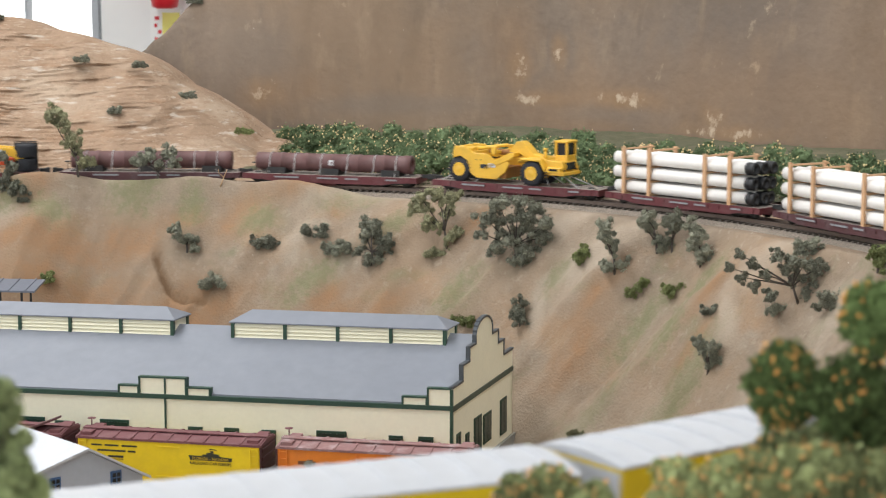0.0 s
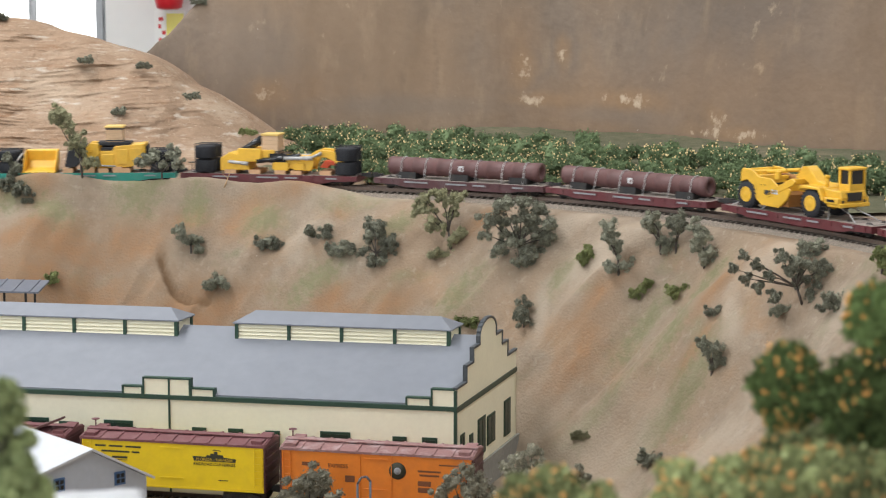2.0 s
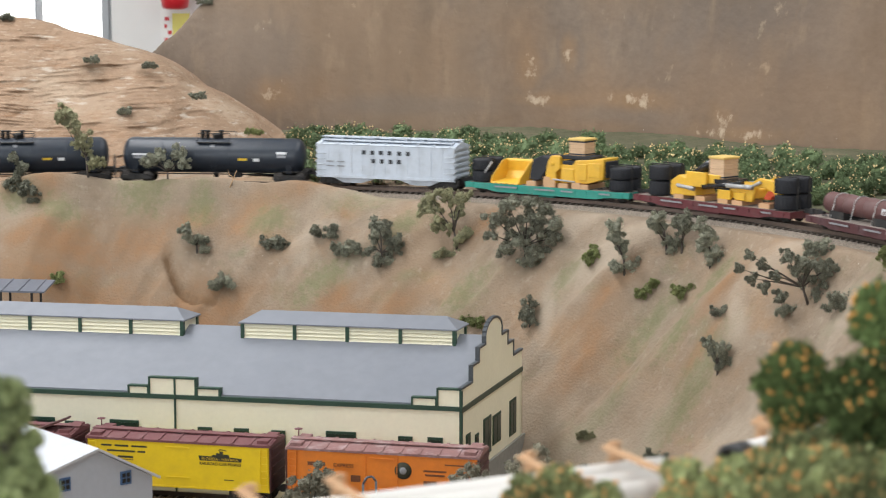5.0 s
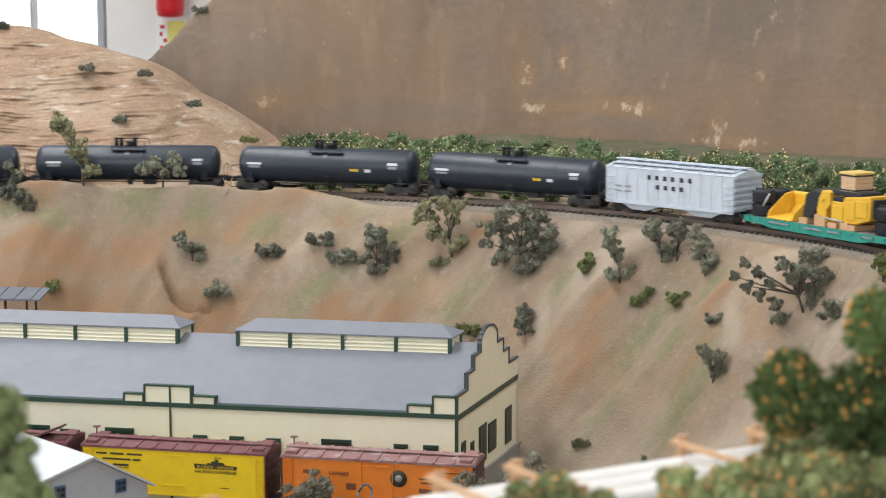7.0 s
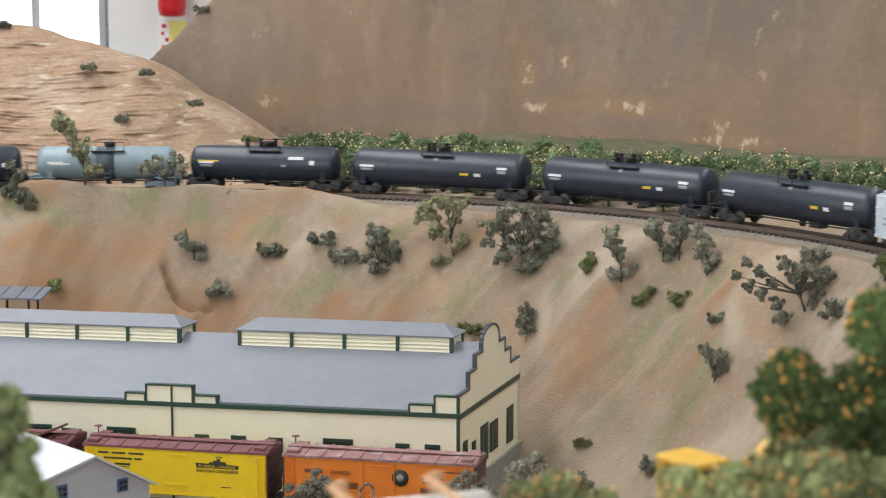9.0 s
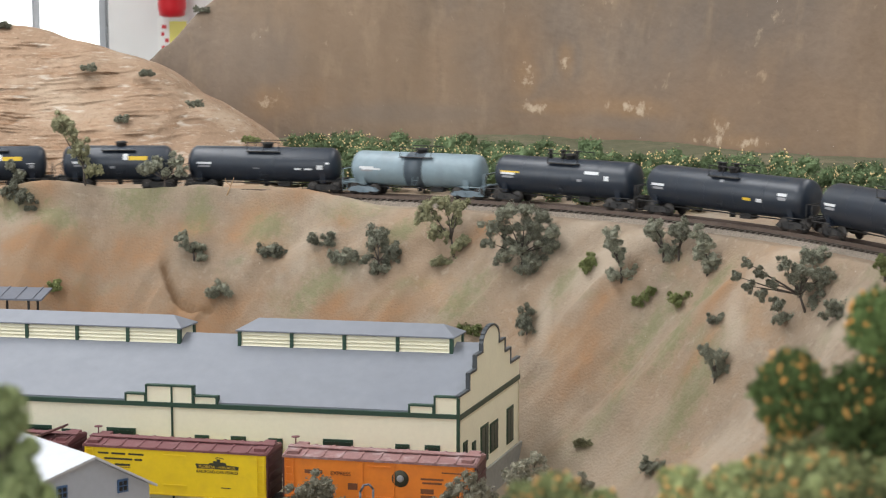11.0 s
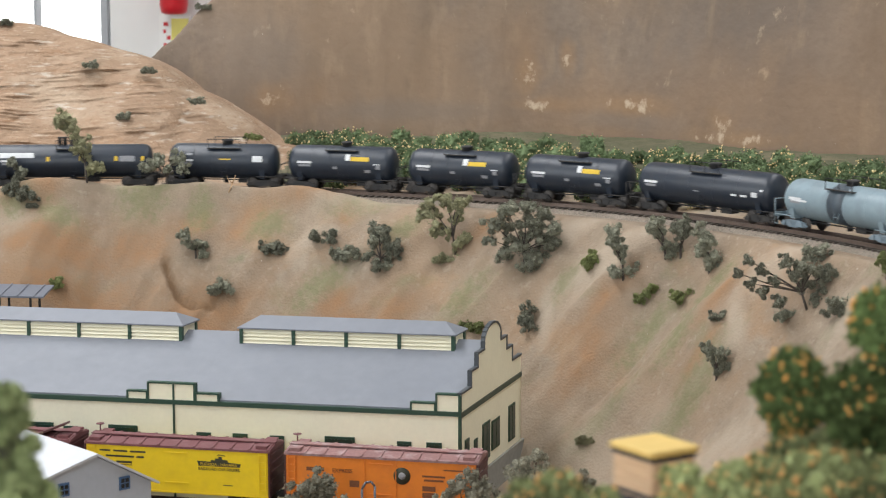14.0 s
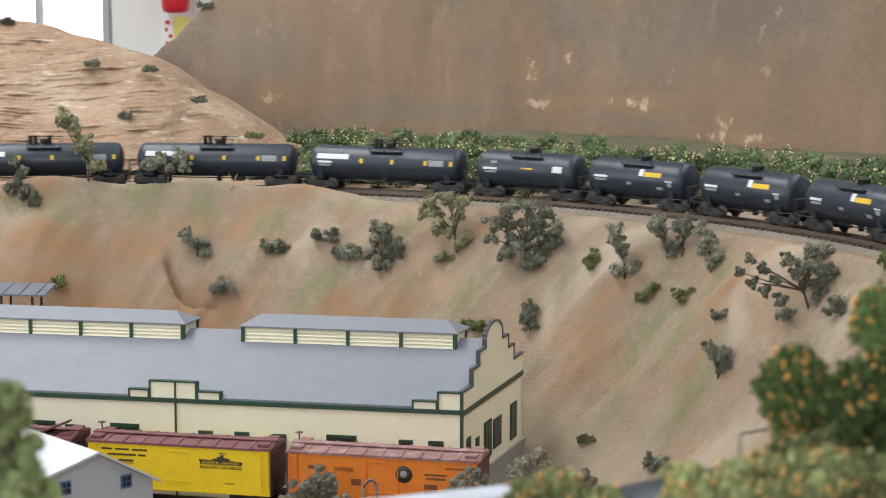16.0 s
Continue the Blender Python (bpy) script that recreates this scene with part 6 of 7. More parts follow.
def side_bars(parent, rows, y, mat):
    """Unread or withheld lettering as rows of word-sized bars: (x0, x1, z0, z1)."""
    for x0, x1, z0, z1 in rows:
        bm = bmesh.new()
        add_box(bm, x0, x1, -y - 0.012, -y + 0.012, z0, z1)
        part("lettering_bar", bm, mat, parent, scale=S)


# the train, front to rear: angle on the curve at the start, and its build
TRAIN = []


def enlist(ob, angle):
    TRAIN.append((ob, angle))
    return ob


def shared(src, angle):
    return enlist(copy_thing(src, Matrix()), angle)


wr = enlist(white_roof_car(), 2.5044)
shared(wr, 2.7686)
for a in (1.607, 1.354, 1.090, 0.826):
    c = enlist(flat_car(172, M_FLAT_RED if a == 0.826 else M_FLAT_MAR, "maroon flat car carrying a stack of white pipes"), a)
    pipe_load(c)
c = enlist(flat_car(176, M_FLAT_RED, "dark red flat car carrying a yellow scraper"), 0.570)
scraper_load(c)
for a in (0.2985, 0.0463):
    c = enlist(flat_car(176, M_FLAT_MAR if a < 0.2 else M_FLAT_RED, "dark maroon flat car carrying one large brown pipe"), a)
    brown_pipe_load(c)
c = enlist(flat_car(176, M_FLAT_RED, "dark red flat car carrying loader parts and tyres"), -0.2271)
loader_load(c)
tyre_stack(c, -5.35), tyre_stack(c, 6.2)
crate_load(c, 0.0, 2.75, 1.36, False)
c = enlist(flat_car(174, M_FLAT_GRN, "green flat car carrying a yellow machine, bucket and tyres"), -0.4806)
dozer_load(c)
tyre_stack(c, -6.05, 0.8), tyre_stack(c, 6.0, 0.8)
crate_load(c, 2.3, 3.52, 1.10, True)
enlist(hopper_car(), -0.7170)
t = enlist(tank_car(184, 32.2, "long black tank car with small white markings", "long"), -0.9655)
shared(t, -1.234), shared(t, -1.510)
enlist(tank_car(155, 32, "black tank car with white placard and yellow lettering", "white"), -1.758)
enlist(tank_car(142, 30.5, "blue-grey tank car with a dark centre band", "blue"), -1.975)
enlist(tank_car(157, 31.8, "black tank car with row of white stencils", "mixed"), -2.193)
t = enlist(tank_car(116.5, 31.8, "short black tank car with white and yellow emblem", "short"), -2.3933)
shared(t, -2.5637), shared(t, -2.7347)
enlist(tank_car(116.5, 31.8, "short black tank car with white placard", "plain"), -2.901)
t = enlist(tank_car(163, 30.5, "long black tank car with white company mark and yellow bars", "rail"), -3.108)
shared(t, -3.347), shared(t, -3.583)

# ---- packing house in the yard ----
M_CREAM = material("cream_siding", (0.80, 0.77, 0.60), 0.6, vary=0.04, scale=40)
M_TRIM = material("dark_green_trim", (0.018, 0.055, 0.035), 0.5, vary=0.15, scale=60)
M_ROOFING = material("grey_roofing", (0.18, 0.195, 0.228), 0.55, vary=0.10, scale=14, dirt=(0.165, 0.18, 0.215), dirt_amount=0.5)
M_PANE = material("dark_green_pane", (0.012, 0.03, 0.022), 0.3, vary=0.15)
M_CONC = material("grey_platform", (0.27, 0.27, 0.25), 0.85, vary=0.15, scale=40)
UX, UY, VX, VY = -0.982, 0.187, 0.307, 0.952
BASE = Vector((0.00644, 1.38, 0))
SKEW = Matrix(((UX, VX, 0, 0), (UY, VY, 0, 0), (0, 0, 1, 0), (0, 0, 0, 1)))
mm_ = 0.001


def packing_house():
    ob = thing("packing_house", "long cream packing house with green trim, grey roof and stepped parapets", "building")
    ob.location = BASE

    def box(bm, u0, u1, v0, v1, z0, z1):
        add_box(bm, u0 * mm_, u1 * mm_, v0 * mm_, v1 * mm_, z0 * mm_, z1 * mm_, SKEW)

    def prism_u(bm, poly, u0, u1):
        n0 = len(bm.verts)
        add_prism(bm, [(a * mm_, b_ * mm_) for a, b_ in poly], "x", u0 * mm_, u1 * mm_)
        bm.verts.ensure_lookup_table()
        for v in list(bm.verts)[n0:]:
            v.co = SKEW @ v.co
    LEN, W, EAVE, LOW = 560, 157, 1187, 1112
    # front wall with its lapped boards
    bm = bmesh.new()
    box(bm, 0, LEN, 0.6, 4, LOW, EAVE)
    front = part("front_wall", bm, M_CREAM, ob, "cream lapped siding wall")
    bm = bmesh.new()
    z = LOW
    while z < EAVE - 1:
        n0 = len(bm.verts)
        add_prism(bm, [(0.35 * mm_, z * mm_), (0.58 * mm_, (z + 2.33) * mm_), (0.9 * mm_, (z + 2.33) * mm_), (0.9 * mm_, z * mm_)], "x", 0, LEN * mm_)
        bm.verts.ensure_lookup_table()
        for v in list(bm.verts)[n0:]:
            v.co = SKEW @ v.co
        z += 2.35
    tagged(part("siding", bm, M_CREAM, front, "narrow cream lapped boards"), kind="stuff")
    # end wall: stepped and arched outline
    arch = []
    for q in range(11):
        a = math.pi * q / 10
        arch.append((79 - 21.5 * math.cos(a), 1229 + 11 * math.sin(a)))
    steps = [(0, 1112), (0, 1201.5), (25, 1201.5), (25, 1213.3), (41.5, 1213.3), (41.5, 1223.5), (57.5, 1223.5)] + arch + [(100.5, 1223.5), (116.5, 1223.5), (116.5, 1213.3), (132, 1213.3), (132, 1201.5), (157, 1201.5), (157, 1112)]
    bm = bmesh.new()
    prism_u(bm, steps, 0, 1.8)
    end = part("end_wall", bm, M_CREAM, ob, "cream plastered end wall with stepped parapet")
    bm = bmesh.new()
    prism_u(bm, steps, LEN - 3, LEN)
    part("end_wall", bm, M_CREAM, ob)
    # coping on the parapet steps
    bm = bmesh.new()
    outline = steps[1:-1]
    for (a0, b0), (a1, b1) in zip(outline, outline[1:]):
        if abs(a1 - a0) < 0.1:
            box(bm, -0.7, 2.4, a0 - 0.8, a0 + 0.8, min(b0, b1), max(b0, b1) + 1.0)
        else:
            prism_u(bm, [(a0 - 0.6, b0), (a0 - 0.6, b0 + 1.6), (a1 + 0.6, b1 + 1.6), (a1 + 0.6, b1)], -0.7, 2.4)
    part("coping", bm, M_COPING, end, "dark grey parapet coping")
    bm = bmesh.new()
    box(bm, -0.9, 0.0, 0, 157, 1184.6, 1188.4)
    part("end_band", bm, M_BAND_END, end, "grey-green trim band")
    # rear wall
    bm = bmesh.new()
    box(bm, 0, LEN, 153, 157, LOW, EAVE)
    part("rear_wall", bm, M_CREAM, ob)
    # front trim
    bm = bmesh.new()
    box(bm, -0.8, LEN, -1.2, 1.0, 1186.0, 1189.2)
    part("eave_band", bm, M_TRIM, front, "dark green eave band")
    bm = bmesh.new()
    box(bm, -0.7, 1.4, -0.9, 1.2, LOW, 1201)
    part("corner_board", bm, M_TRIM, front, "dark green corner board")
    bm = bmesh.new()
    box(bm, 213.4, 214.6, -0.6, 1.0, LOW, 1201)
    part("corner_board", bm, M_TRIM, front, "dark green corner board")

    def parapet(pts):
        bm = bmesh.new()
        for u0, u1, zt in pts:
            box(bm, u0, u1, 0.2, 3.4, 1188, zt)
        p = part("parapet", bm, M_CREAM, front, "cream stepped parapet panel")
        bm = bmesh.new()
        for u0, u1, zt in pts:
            box(bm, u0 - 0.6, u1 + 0.6, -0.7, 4.2, zt, zt + 1.15)
            for u in (u0, u1):
                box(bm, u - 0.6, u + 0.6, -0.7, 4.2, 1188, zt + 0.2)
        part("parapet_cap", bm, M_TRIM, p, "dark green parapet cap")
    parapet([(198, 233.5, 1201.0), (179.8, 197, 1194.2), (234.5, 249.5, 1194.2)])
    parapet([(0.8, 17.5, 1201.0), (18.5, 36, 1194.2)])
    # openings on the front
    for u1, u0, zt in ((264.8, 242.4, 1168.6), (196.8, 186, 1165.8), (169.2, 158.1, 1166.2), (141, 130.4, 1165.8), (99.9, 77.6, 1167.2), (46.3, 35.9, 1165.8), (24.7, 13.6, 1166), (300, 289, 1166), (330, 308, 1168)):
        bm = bmesh.new()
        box(bm, u0, u1, -0.5, 1.1, 1140, zt)
        w_ = part("window", bm, M_TRIM, front, "dark green framed opening")
        bm = bmesh.new()
        box(bm, u0 + 1.2, u1 - 1.2, -0.75, 0.4, 1141, zt - 1.8)
        part("pane", bm, M_PANE, w_)
    # openings on the end
    for v0, v1, z0, zt in ((10, 20, 1138, 1166.3), (32, 40.5, 1138, 1161.5), (53, 72, 1140, 1168.3), (76.5, 97.4, 1143, 1165.6), (122, 139.5, 1139.4, 1167.7)):
        bm = bmesh.new()
        box(bm, -0.7, 0.6, v0, v1, z0, zt)
        w_ = part("window", bm, M_TRIM, end, "dark green framed opening")
        bm = bmesh.new()
        box(bm, -0.95, 0.3, v0 + 1.5, (v0 + v1) / 2 - 0.5, z0 + 1.5, zt - 1.8)
        box(bm, -0.95, 0.3, (v0 + v1) / 2 + 0.5, v1 - 1.5, z0 + 1.5, zt - 1.8)
        part("pane", bm, M_PANE, w_)
    # platform skirt along the end
    bm = bmesh.new()
    box(bm, -2.2, -0.2, -1.2, 160, LOW, 1134)
    part("platform", bm, M_CONC, ob, "grey loading platform")
    # roof
    bm = bmesh.new()
    ridge = 1190.4 + 78.5 * 0.47
    prism_u(bm, [(1.5, 1187.5), (1.5, 1190.4), (78.5, ridge), (155.5, 1190.4), (155.5, 1187.5), (78.5, ridge - 3)], 1.8, LEN - 3)
    part("roof", bm, M_ROOFING, ob, "smooth blue-grey roofing")
    # roof monitors
    for u0, u1, n in ((25.6, 189.3, 4), (237.4, 484, 6)):
        bm = bmesh.new()
        box(bm, u0, u1, 66.6, 90.4, 1205, 1231.8)
        mon = part("monitor", bm, M_CREAM, ob, "cream louvred roof monitor")
        bm = bmesh.new()
        zz = 1220.9
        for k in range(4):
            z = zz + k * 2.75
            n0 = len(bm.verts)
            add_prism(bm, [(64.7 * mm_, z * mm_), (66.2 * mm_, (z + 2.1) * mm_), (67 * mm_, (z + 2.1) * mm_), (67 * mm_, (z + 0.3) * mm_)], "x", u0 * mm_, u1 * mm_)
            bm.verts.ensure_lookup_table()
            for v in list(bm.verts)[n0:]:
                v.co = SKEW @ v.co
        tagged(part("louvre_panel", bm, M_CREAM, mon, "cream horizontal louvres"), kind="stuff")
        for k in range(n + 1):
            u = u0 + (u1 - u0) * k / n
            bm = bmesh.new()
            box(bm, u - 1.3, u + 1.3, 64.3, 67.5, 1216, 1232)
            part("monitor_post", bm, M_TRIM, mon, "dark green post")
            if k in (0, n):
                bm = bmesh.new()
                box(bm, u - 1.3, u + 1.3, 89.5, 92, 1216, 1232)
                part("monitor_post", bm, M_TRIM, mon, "dark green post")
        bm = bmesh.new()
        vs = []
        for u, v, z in ((u0 - 2.6, 63.6, 1232.0), (u1 + 2.6, 63.6, 1232.0), (u1 + 2.6, 93.4, 1232.0), (u0 - 2.6, 93.4, 1232.0), (u0 - 2.6, 63.6, 1233.0), (u1 + 2.6, 63.6, 1233.0), (u1 + 2.6, 93.4, 1233.0), (u0 - 2.6, 93.4, 1233.0), (u0 + 10, 78.5, 1240.5), (u1 - 10, 78.5, 1240.5)):
            vs.append(bm.verts.new(SKEW @ Vector((u * mm_, v * mm_, z * mm_))))
        for f in ((3, 2, 1, 0), (0, 1, 5, 4), (1, 2, 6, 5), (2, 3, 7, 6), (3, 0, 4, 7), (4, 5, 9, 8), (6, 7, 8, 9), (5, 6, 9), (7, 4, 8)):
            bm.faces.new([vs[i] for i in f])
        part("monitor_roof", bm, M_ROOFING, mon, "grey hipped monitor roof")
    return ob


M_COPING = material("coping_grey", (0.055, 0.065, 0.075), 0.5, vary=0.2)
M_BAND_END = material("band_grey_green", (0.05, 0.07, 0.05), 0.6, vary=0.2)
packing_house()

# ---- yard track and parked cars ----
HEAD = -12.5      # along the yard, towards the open end
YARD = Vector((-0.1905, 1.376, 1.1252))
ux = Vector((math.cos(math.radians(HEAD)), math.sin(math.radians(HEAD)), 0))
yt = thing("yard_track", "straight model yard track with brown ties", "track", kind="structure")
ym = Matrix.Translation(YARD) @ Matrix.Rotation(math.radians(HEAD), 4, "Z")
bm = bmesh.new()
for k in range(110):
    add_box(bm, -0.45 + k * 0.0065, -0.4474 + k * 0.0065, -0.0152, 0.0152, -0.0068, -0.0028, ym)
tagged(part("ties", bm, M_TIE, yt), kind="stuff")
for o in (-0.00825, 0.00825):
    bm = bmesh.new()
    add_box(bm, -0.45, 0.26, o - 0.0004, o + 0.0004, -0.003, 0, ym)
    part("rail", bm, M_RAIL, yt)
bm = bmesh.new()
add_prism(bm, [(-0.036, -0.0150), (-0.02, -0.0045), (0.02, -0.0045), (0.026, -0.0150)], "x", -0.45, 0.26)
for v in bm.verts:
    v.co = ym @ v.co
part("ballast_bed", bm, M_BALLAST, yt)

yc = reefer("reefer_car", "bright yellow refrigerator car with oxide red roof in the yard", M_REEFER_Y, M_OXIDE, False)
yc.matrix_basis = Matrix.Translation(YARD) @ Matrix.Rotation(math.radians(HEAD), 4, "Z")
M_INK = material("car_ink", (0.035, 0.035, 0.02), 0.7, vary=0.2)
side_bars(yc, [(-5.0, -4.3, 3.27, 3.38), (-4.1, -3.2, 3.27, 3.38), (-3.0, -2.0, 3.27, 3.38), (-4.6, -2.75, 2.94, 3.05), (-2.6, -2.1, 2.94, 3.05), (-3.9, -2.9, 2.57, 2.70), (-3.9, -2.9, 2.46, 2.49), (3.0, 3.6, 1.5, 1.55), (0.1, 0.7, 1.5, 1.56)], 1.435, M_INK)
word(yc, "FLORIDA - HAVANA", 2.75, -1.47, 2.72, 0.26, M_MARK_YEL)
word(yc, "RAILROAD CAR FERRIES", 2.75, -1.45, 2.42, 0.25, M_INK)
bm = bmesh.new()
add_prism(bm, [(1.45, 2.68), (1.35, 2.98), (2.2, 2.96), (2.25, 3.06), (2.5, 3.06), (2.5, 3.18), (2.75, 3.18), (2.7, 3.30), (2.95, 3.30), (2.95, 3.12), (3.3, 3.10), (3.35, 2.96), (4.15, 2.90), (4.1, 2.68)], "y", -1.45, -1.43)
add_prism(bm, [(2.6, 3.34), (2.75, 3.44), (3.1, 3.40), (3.2, 3.32), (3.05, 3.36), (2.8, 3.38)], "y", -1.45, -1.43)
part("ship_emblem", bm, M_INK, yc, "dark ship silhouette emblem", scale=S)

oc = reefer("reefer_car", "orange refrigerator car with dusty oxide roof in the yard", M_REEFER_O, M_ROOF_DUST, True)
oc.matrix_basis = Matrix.Translation(YARD + ux * 0.1485) @ Matrix.Rotation(math.radians(HEAD), 4, "Z")
M_INK_FADED = material("faded_ink", (0.16, 0.055, 0.02), 0.7, vary=0.3, scale=200)
word(oc, "EXPRESS", -2.35, -1.45, 2.75, 0.34, M_INK_FADED)
side_bars(oc, [(-4.6, -3.5, 2.78, 3.0), (2.6, 4.0, 2.75, 2.86), (2.7, 3.9, 2.5, 2.62), (2.6, 3.4, 1.9, 2.2), (2.6, 3.5, 1.5, 1.8), (-1.9, -1.3, 1.9, 2.3), (3.9, 5.1, 3.2, 3.28)], 1.435, M_INK_FADED)
bm = bmesh.new()
add_lathe(bm, [(-1.455, 0.1), (-1.455, 0.52), (-1.43, 0.52), (-1.43, 0.1)], 26, "y", (1.35, 0, 2.75))
em = part("round_emblem", bm, M_INK, oc, "dark round emblem", scale=S)
bm = bmesh.new()
add_lathe(bm, [(-1.462, 0.05), (-1.462, 0.22), (-1.45, 0.22), (-1.45, 0.05)], 26, "y", (1.35, 0, 2.75))
part("emblem_face", bm, M_MARK_DIM, em, "pale grey emblem centre", scale=S)
rc = reefer("box_car", "oxide red box car with an open roof hatch in the yard", M_OXIDE_D, M_OXIDE, False)
rc.matrix_basis = Matrix.Translation(YARD - ux * 0.1485 + Vector((0, 0, 0.0))) @ Matrix.Rotation(math.radians(HEAD), 4, "Z")
bm = bmesh.new()
add_box(bm, 3.6, 5.6, -1.1, -0.3, 4.3, 4.42, Matrix.Translation((0, 0, 0)))
for v in bm.verts:
    v.co = Matrix.Translation((4.6, 0, 4.3)) @ Matrix.Rotation(math.radians(-22), 4, "Y") @ Matrix.Translation((-4.6, 0, -4.3)) @ v.co
part("open_hatch", bm, M_OXIDE_D, rc, "raised dark red hatch", scale=S)
# bumper rail at the end of the yard track
bp = thing("track_bumper", "dark steel track bumper at the end of the yard", "bumper")
bp.matrix_basis = Matrix.Translation(YARD + ux * 0.237) @ Matrix.Rotation(math.radians(HEAD), 4, "Z")
for y in (-0.008, 0.008):
    bm = bmesh.new()
    add_tube(bm, (0.010, y, 0), (0, y, 0.012), 0.0009, n=6)
    add_tube(bm, (-0.010, y, 0), (0, y, 0.012), 0.0009, n=6)
    part("strut", bm, M_UNDER, bp)
bm = bmesh.new()
add_box(bm, -0.0015, 0.0015, -0.012, 0.012, 0.0105, 0.0135)
part("beam", bm, M_UNDER, bp)

# ---- little house ----
M_HOUSE = material("house_grey", (0.42, 0.46, 0.53), 0.6, vary=0.05, scale=40)
M_HROOF = material("house_roof_white", (0.52, 0.545, 0.59), 0.5, vary=0.05, scale=30, dirt=(0.42, 0.45, 0.50), dirt_amount=0.3)
M_BLUE = material("window_blue", (0.05, 0.12, 0.26), 0.5, vary=0.1)


def house():
    ob = thing("house", "small grey house with white gabled roof and blue windows", "house")
    ob.matrix_basis = Matrix.Translation((-0.207, 1.12, 0)) @ Matrix.Rotation(math.radians(42), 4, "Z")
    wl, wr_, zt, zl, zr, zb, L = 0.045, 0.038, 1.2215, 1.2102, 1.2000, 1.108, 0.13
    bm = bmesh.new()
    add_prism(bm, [(-wl, zb), (-wl, zl), (0, zt), (wr_, zr), (wr_, zb)], "y", 0, L)
    wall = part("wall", bm, M_HOUSE, ob, "pale grey board wall")
    for s, w, ze in ((-1, wl, zl), (1, wr_, zr)):
        bm = bmesh.new()
        k = (zt - ze) / w
        add_prism(bm, [(0, zt + 0.0004), (0, zt + 0.0020), (s * (w + 0.004), ze - 0.004 * k + 0.0020), (s * (w + 0.004), ze - 0.004 * k + 0.0004)], "y", -0.003, L + 0.004)
        part("roof", bm, M_HROOF, ob, "white sheet roof")
    for x, z in ((0.0194, 1.2022), (-0.0215, 1.2052)):
        bm = bmesh.new()
        add_box(bm, x - 0.0036, x + 0.0036, -0.0008, 0.001, z - 0.004, z + 0.004)
        wd = part("window", bm, M_BLUE, wall, "blue framed window")
        bm = bmesh.new()
        for dx in (-0.0015, 0.0015):
            for dz in (-0.0016, 0.0016):
                add_box(bm, x + dx - 0.0011, x + dx + 0.0011, -0.0011, 0, z + dz - 0.0012, z + dz + 0.0012)
        part("pane", bm, M_GLASS_D, wd)
    return ob


house()


def shed():
    ob = thing("open_shed", "open-sided shed with grey ribbed metal roof on thin posts", "shed")
    ob.matrix_basis = Matrix.Translation((-0.352, 1.63, 0)) @ Matrix.Rotation(math.radians(-8), 4, "Z")
    bm = bmesh.new()
    add_prism(bm, [(-0.004, 1.2305), (-0.004, 1.2320), (0.024, 1.2375), (0.024, 1.2360)], "x", -0.16, 0.0125)
    for k in range(12):
        x = -0.155 + k * 0.0145
        add_prism(bm, [(-0.004, 1.2320), (-0.004, 1.2327), (0.024, 1.2382), (0.024, 1.2375)], "x", x - 0.0005, x + 0.0005)
    part("roof", bm, material("shed_roof", (0.125, 0.135, 0.165), 0.5, vary=0.12, scale=60), ob, "grey ribbed metal roof")
    for k in range(6):
        for y in (0.0, 0.022):
            bm = bmesh.new()
            x = -k * 0.027
            add_box(bm, x - 0.0008, x + 0.0008, y - 0.0008, y + 0.0008, 1.12, 1.2310 + y * 0.18)
            part("post", bm, M_UNDER, ob, "dark slender post")
    return ob


shed()

# twisted dry stick by the track
st = thing("dry_stick", "pale forked dry stick standing beside the track", "stick")
st.location = (-0.201, 1.769, ground(-0.201, 1.769) - 0.002)
bm = bmesh.new()
add_tube(bm, (0, 0, 0), (0.004, 0, 0.010), 0.0006, 0.0005, 6)
add_tube(bm, (0.004, 0, 0.010), (0.007, 0, 0.017), 0.0005, 0.0003, 6)
add_tube(bm, (0.004, 0, 0.010), (0.000, 0, 0.013), 0.0005, 0.0003, 6)
add_tube(bm, (0.000, 0, 0.013), (-0.001, 0, 0.017), 0.0004, 0.0002, 6)
part("twig", bm, material("dry_wood", (0.42, 0.27, 0.15), 0.8, vary=0.2), st)

# pale hoop rail and tank in the yard foreground
hp = thing("hoop_rail", "dark grey bent pipe hoop rail in the yard", "rail")
hp.location = (-0.0555, 1.27, 1.1)
bm = bmesh.new()
pts = [(-0.0035, 0, 0), (-0.0035, 0, 0.062), (-0.001, 0, 0.0665), (0.0025, 0, 0.067), (0.005, 0, 0.064), (0.0055, 0, 0.0)]
for a, b_ in zip(pts, pts[1:]):
    add_tube(bm, a, b_, 0.0008, n=8)
part("pipe", bm, material("hoop_steel", (0.10, 0.11, 0.13), 0.4, metal=0.4), hp)

# ---- things on the far room wall ----
north = thing("fire_extinguisher", "red fire extinguisher hanging on the far room wall", "fire extinguisher")
north.location = (-0.604, 4.33, 1.408)
M_EXT = material("extinguisher_red", (0.62, 0.02, 0.03), 0.3, vary=0.05)
bm = bmesh.new()
add_lathe(bm, [(0, 0.018), (0.004, 0.028), (0.02, 0.031), (0.32, 0.031), (0.37, 0.022), (0.39, 0.016)], 24, "z")
part("cylinder", bm, M_EXT, north, "glossy red cylinder")
bm = bmesh.new()
add_box(bm, -0.03, 0.04, -0.015, 0.015, 0.39, 0.43)
add_tube(bm, (0.03, 0, 0.40), (0.07, -0.01, 0.15), 0.008, n=8)
part("valve", bm, M_UNDER, north, "black valve and hose")
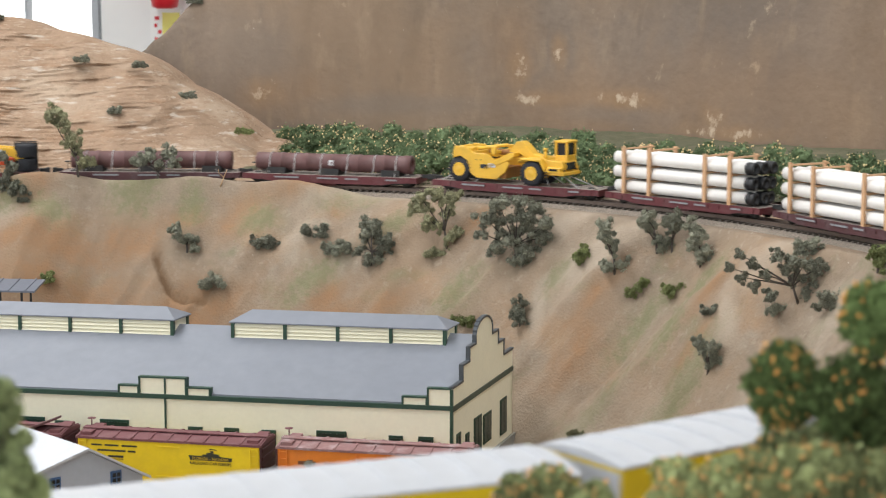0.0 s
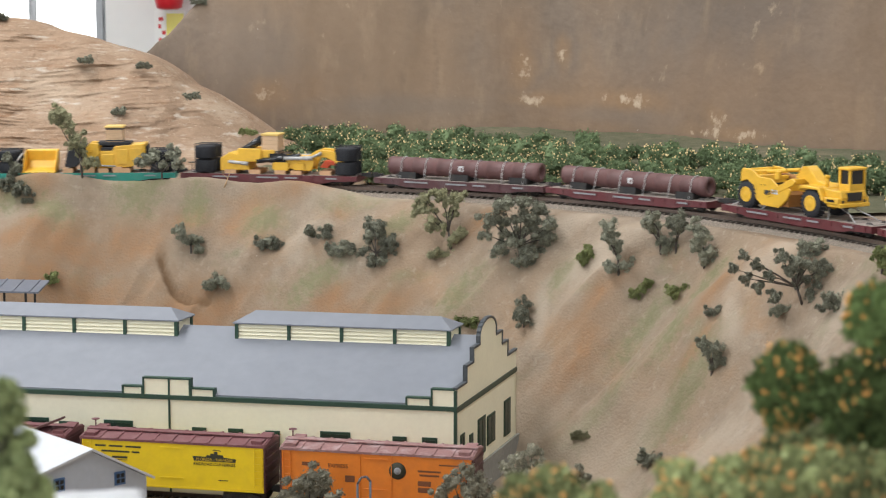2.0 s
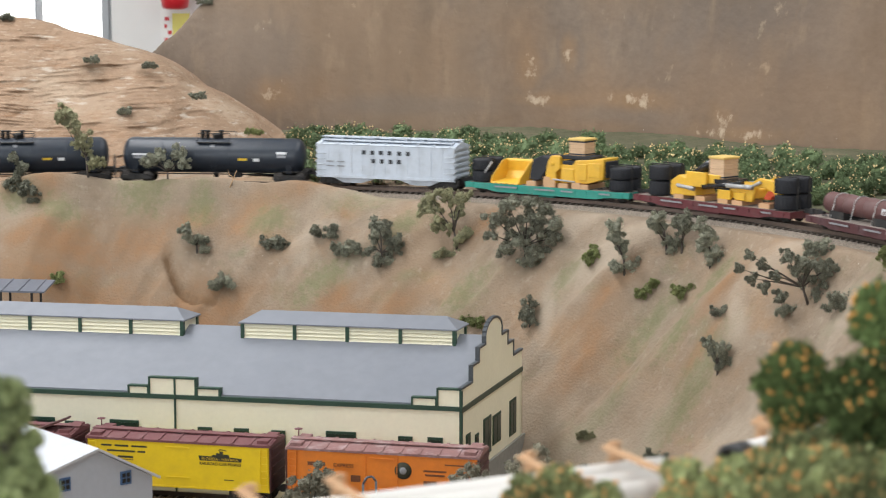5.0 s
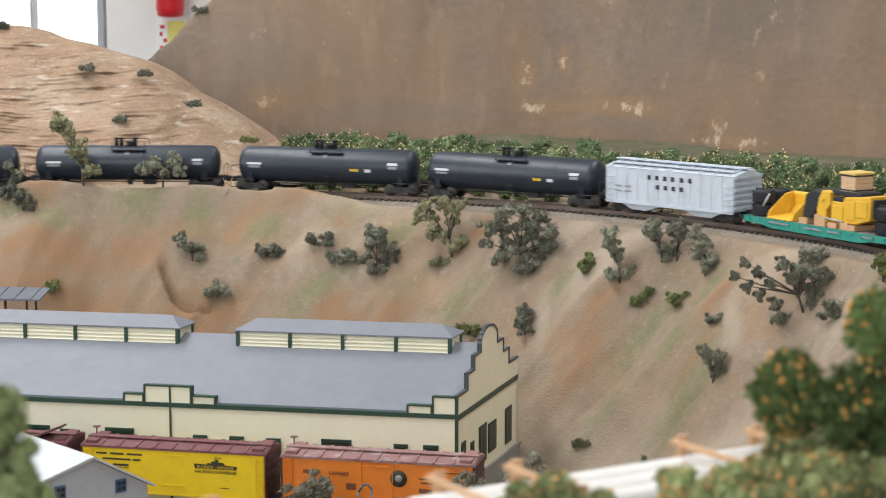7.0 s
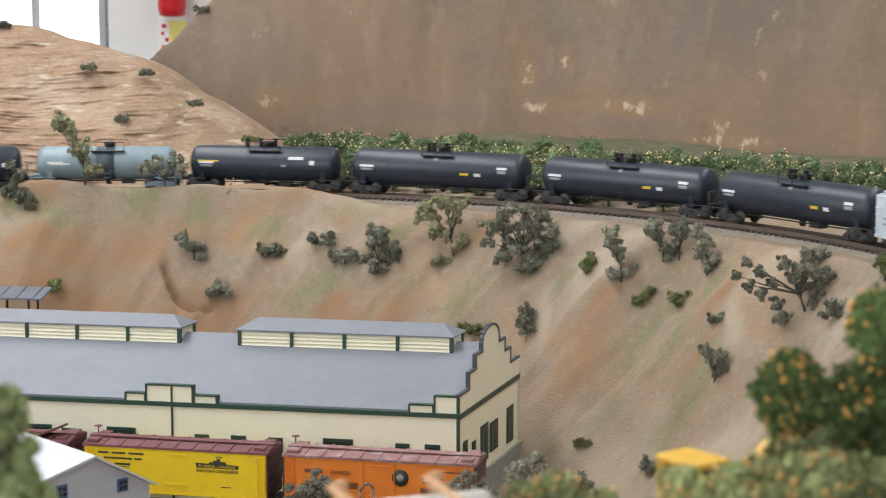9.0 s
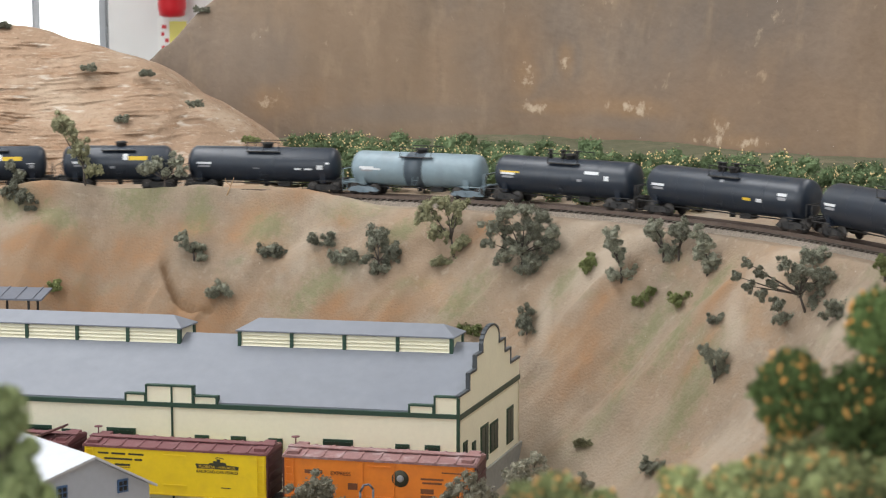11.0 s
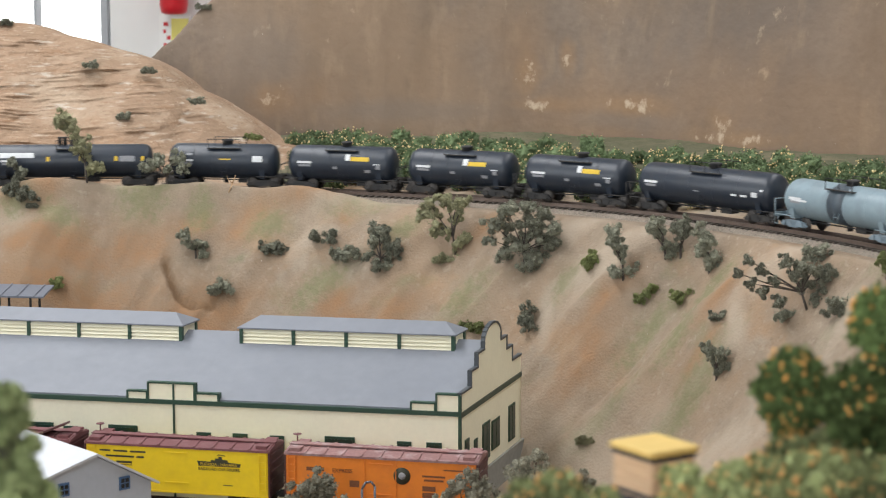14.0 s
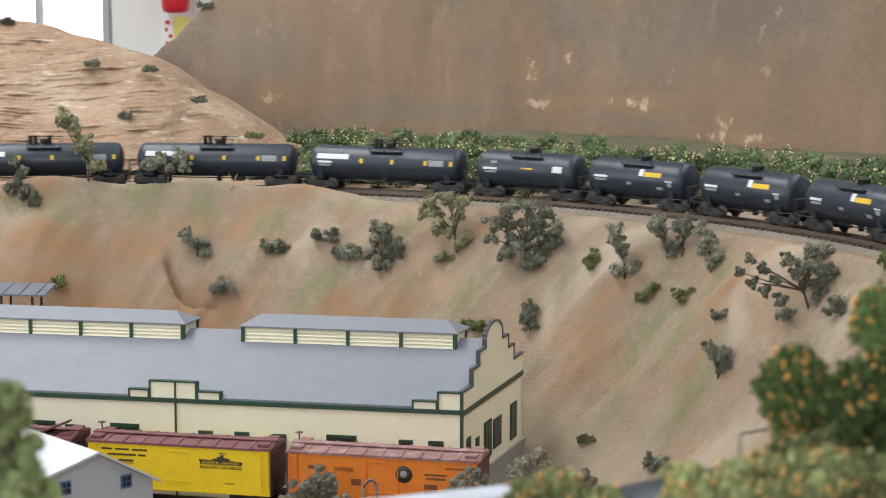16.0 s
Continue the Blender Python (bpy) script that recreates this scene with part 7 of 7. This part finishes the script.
M_SIGN_YEL = material("sign_yellow", (0.88, 0.80, 0.22), 0.6, vary=0.04)
sg = thing("instruction_sign", "white notice sheet with coloured blocks on the far wall", "sign")
sg.location = (-0.613, 4.394, 1.300)
bm = bmesh.new()
add_box(bm, -0.033, 0.035, -0.003, 0.003, 0, 0.105)
part("sheet", bm, material("paper_white", (0.92, 0.92, 0.90), 0.7, vary=0.02), sg)
for x, z, w_ in ((-0.018, 0.082, 0.010), (-0.021, 0.066, 0.006), (-0.012, 0.052, 0.008), (-0.020, 0.036, 0.007), (-0.014, 0.016, 0.010)):
    bm = bmesh.new()
    add_box(bm, x - w_ / 2, x + w_ / 2, -0.0045, -0.0035, z, z + 0.008)
    part("red_block", bm, M_EXT, sg, "small red block")
bm = bmesh.new()
add_box(bm, -0.006, 0.032, -0.0045, -0.0035, 0.02, 0.098)
part("yellow_block", bm, M_SIGN_YEL, sg, "pale yellow block")
# far window frame
win = tagged(new("window_1"), "bright window with grey frame in the far wall", "window", kind="structure")
M_FRAME = material("window_frame_grey", (0.45, 0.47, 0.50), 0.5, vary=0.05)
for x in (-0.771, -0.925, -1.4, -2.19):
    bm = bmesh.new()
    wd = 0.009 if x == -0.771 else 0.0035
    add_box(bm, x - wd, x + wd * 0.6, 4.42, 4.48, 1.0, 2.8)
    part("mullion", bm, M_FRAME, win)
# ceiling lamps
for x, y in ((-0.9, 1.5), (0.9, 1.7)):
    cl_ = thing("ceiling_light", "white strip ceiling lamp with diffuser", "lamp", "ceiling lamps")
    cl_.location = (x, y, 2.94)
    bm = bmesh.new()
    add_box(bm, -0.28, 0.28, -1.25, 1.25, 0.01, 0.06)
    part("housing", bm, M_CEIL, cl_)


def motions():
    """Everything that moves: the train round its curve."""
    def rows(angle, drop=0.0):
        out = []
        for k in range(33):
            a = angle + RATE * k * 0.5
            x, y, _, b_ = on_line(a)
            out.append((k * 0.5, pose(x, y, RAIL_Z + rise(math.degrees(a)) - drop, 0, 0, -math.degrees(b_))))
        return out
    for ob, angle in TRAIN:
        walk(ob, rows(angle))
    where = dict(TRAIN)
    for ob, on in LOADS:
        walk(ob, rows(where[on], DROP))


motions()
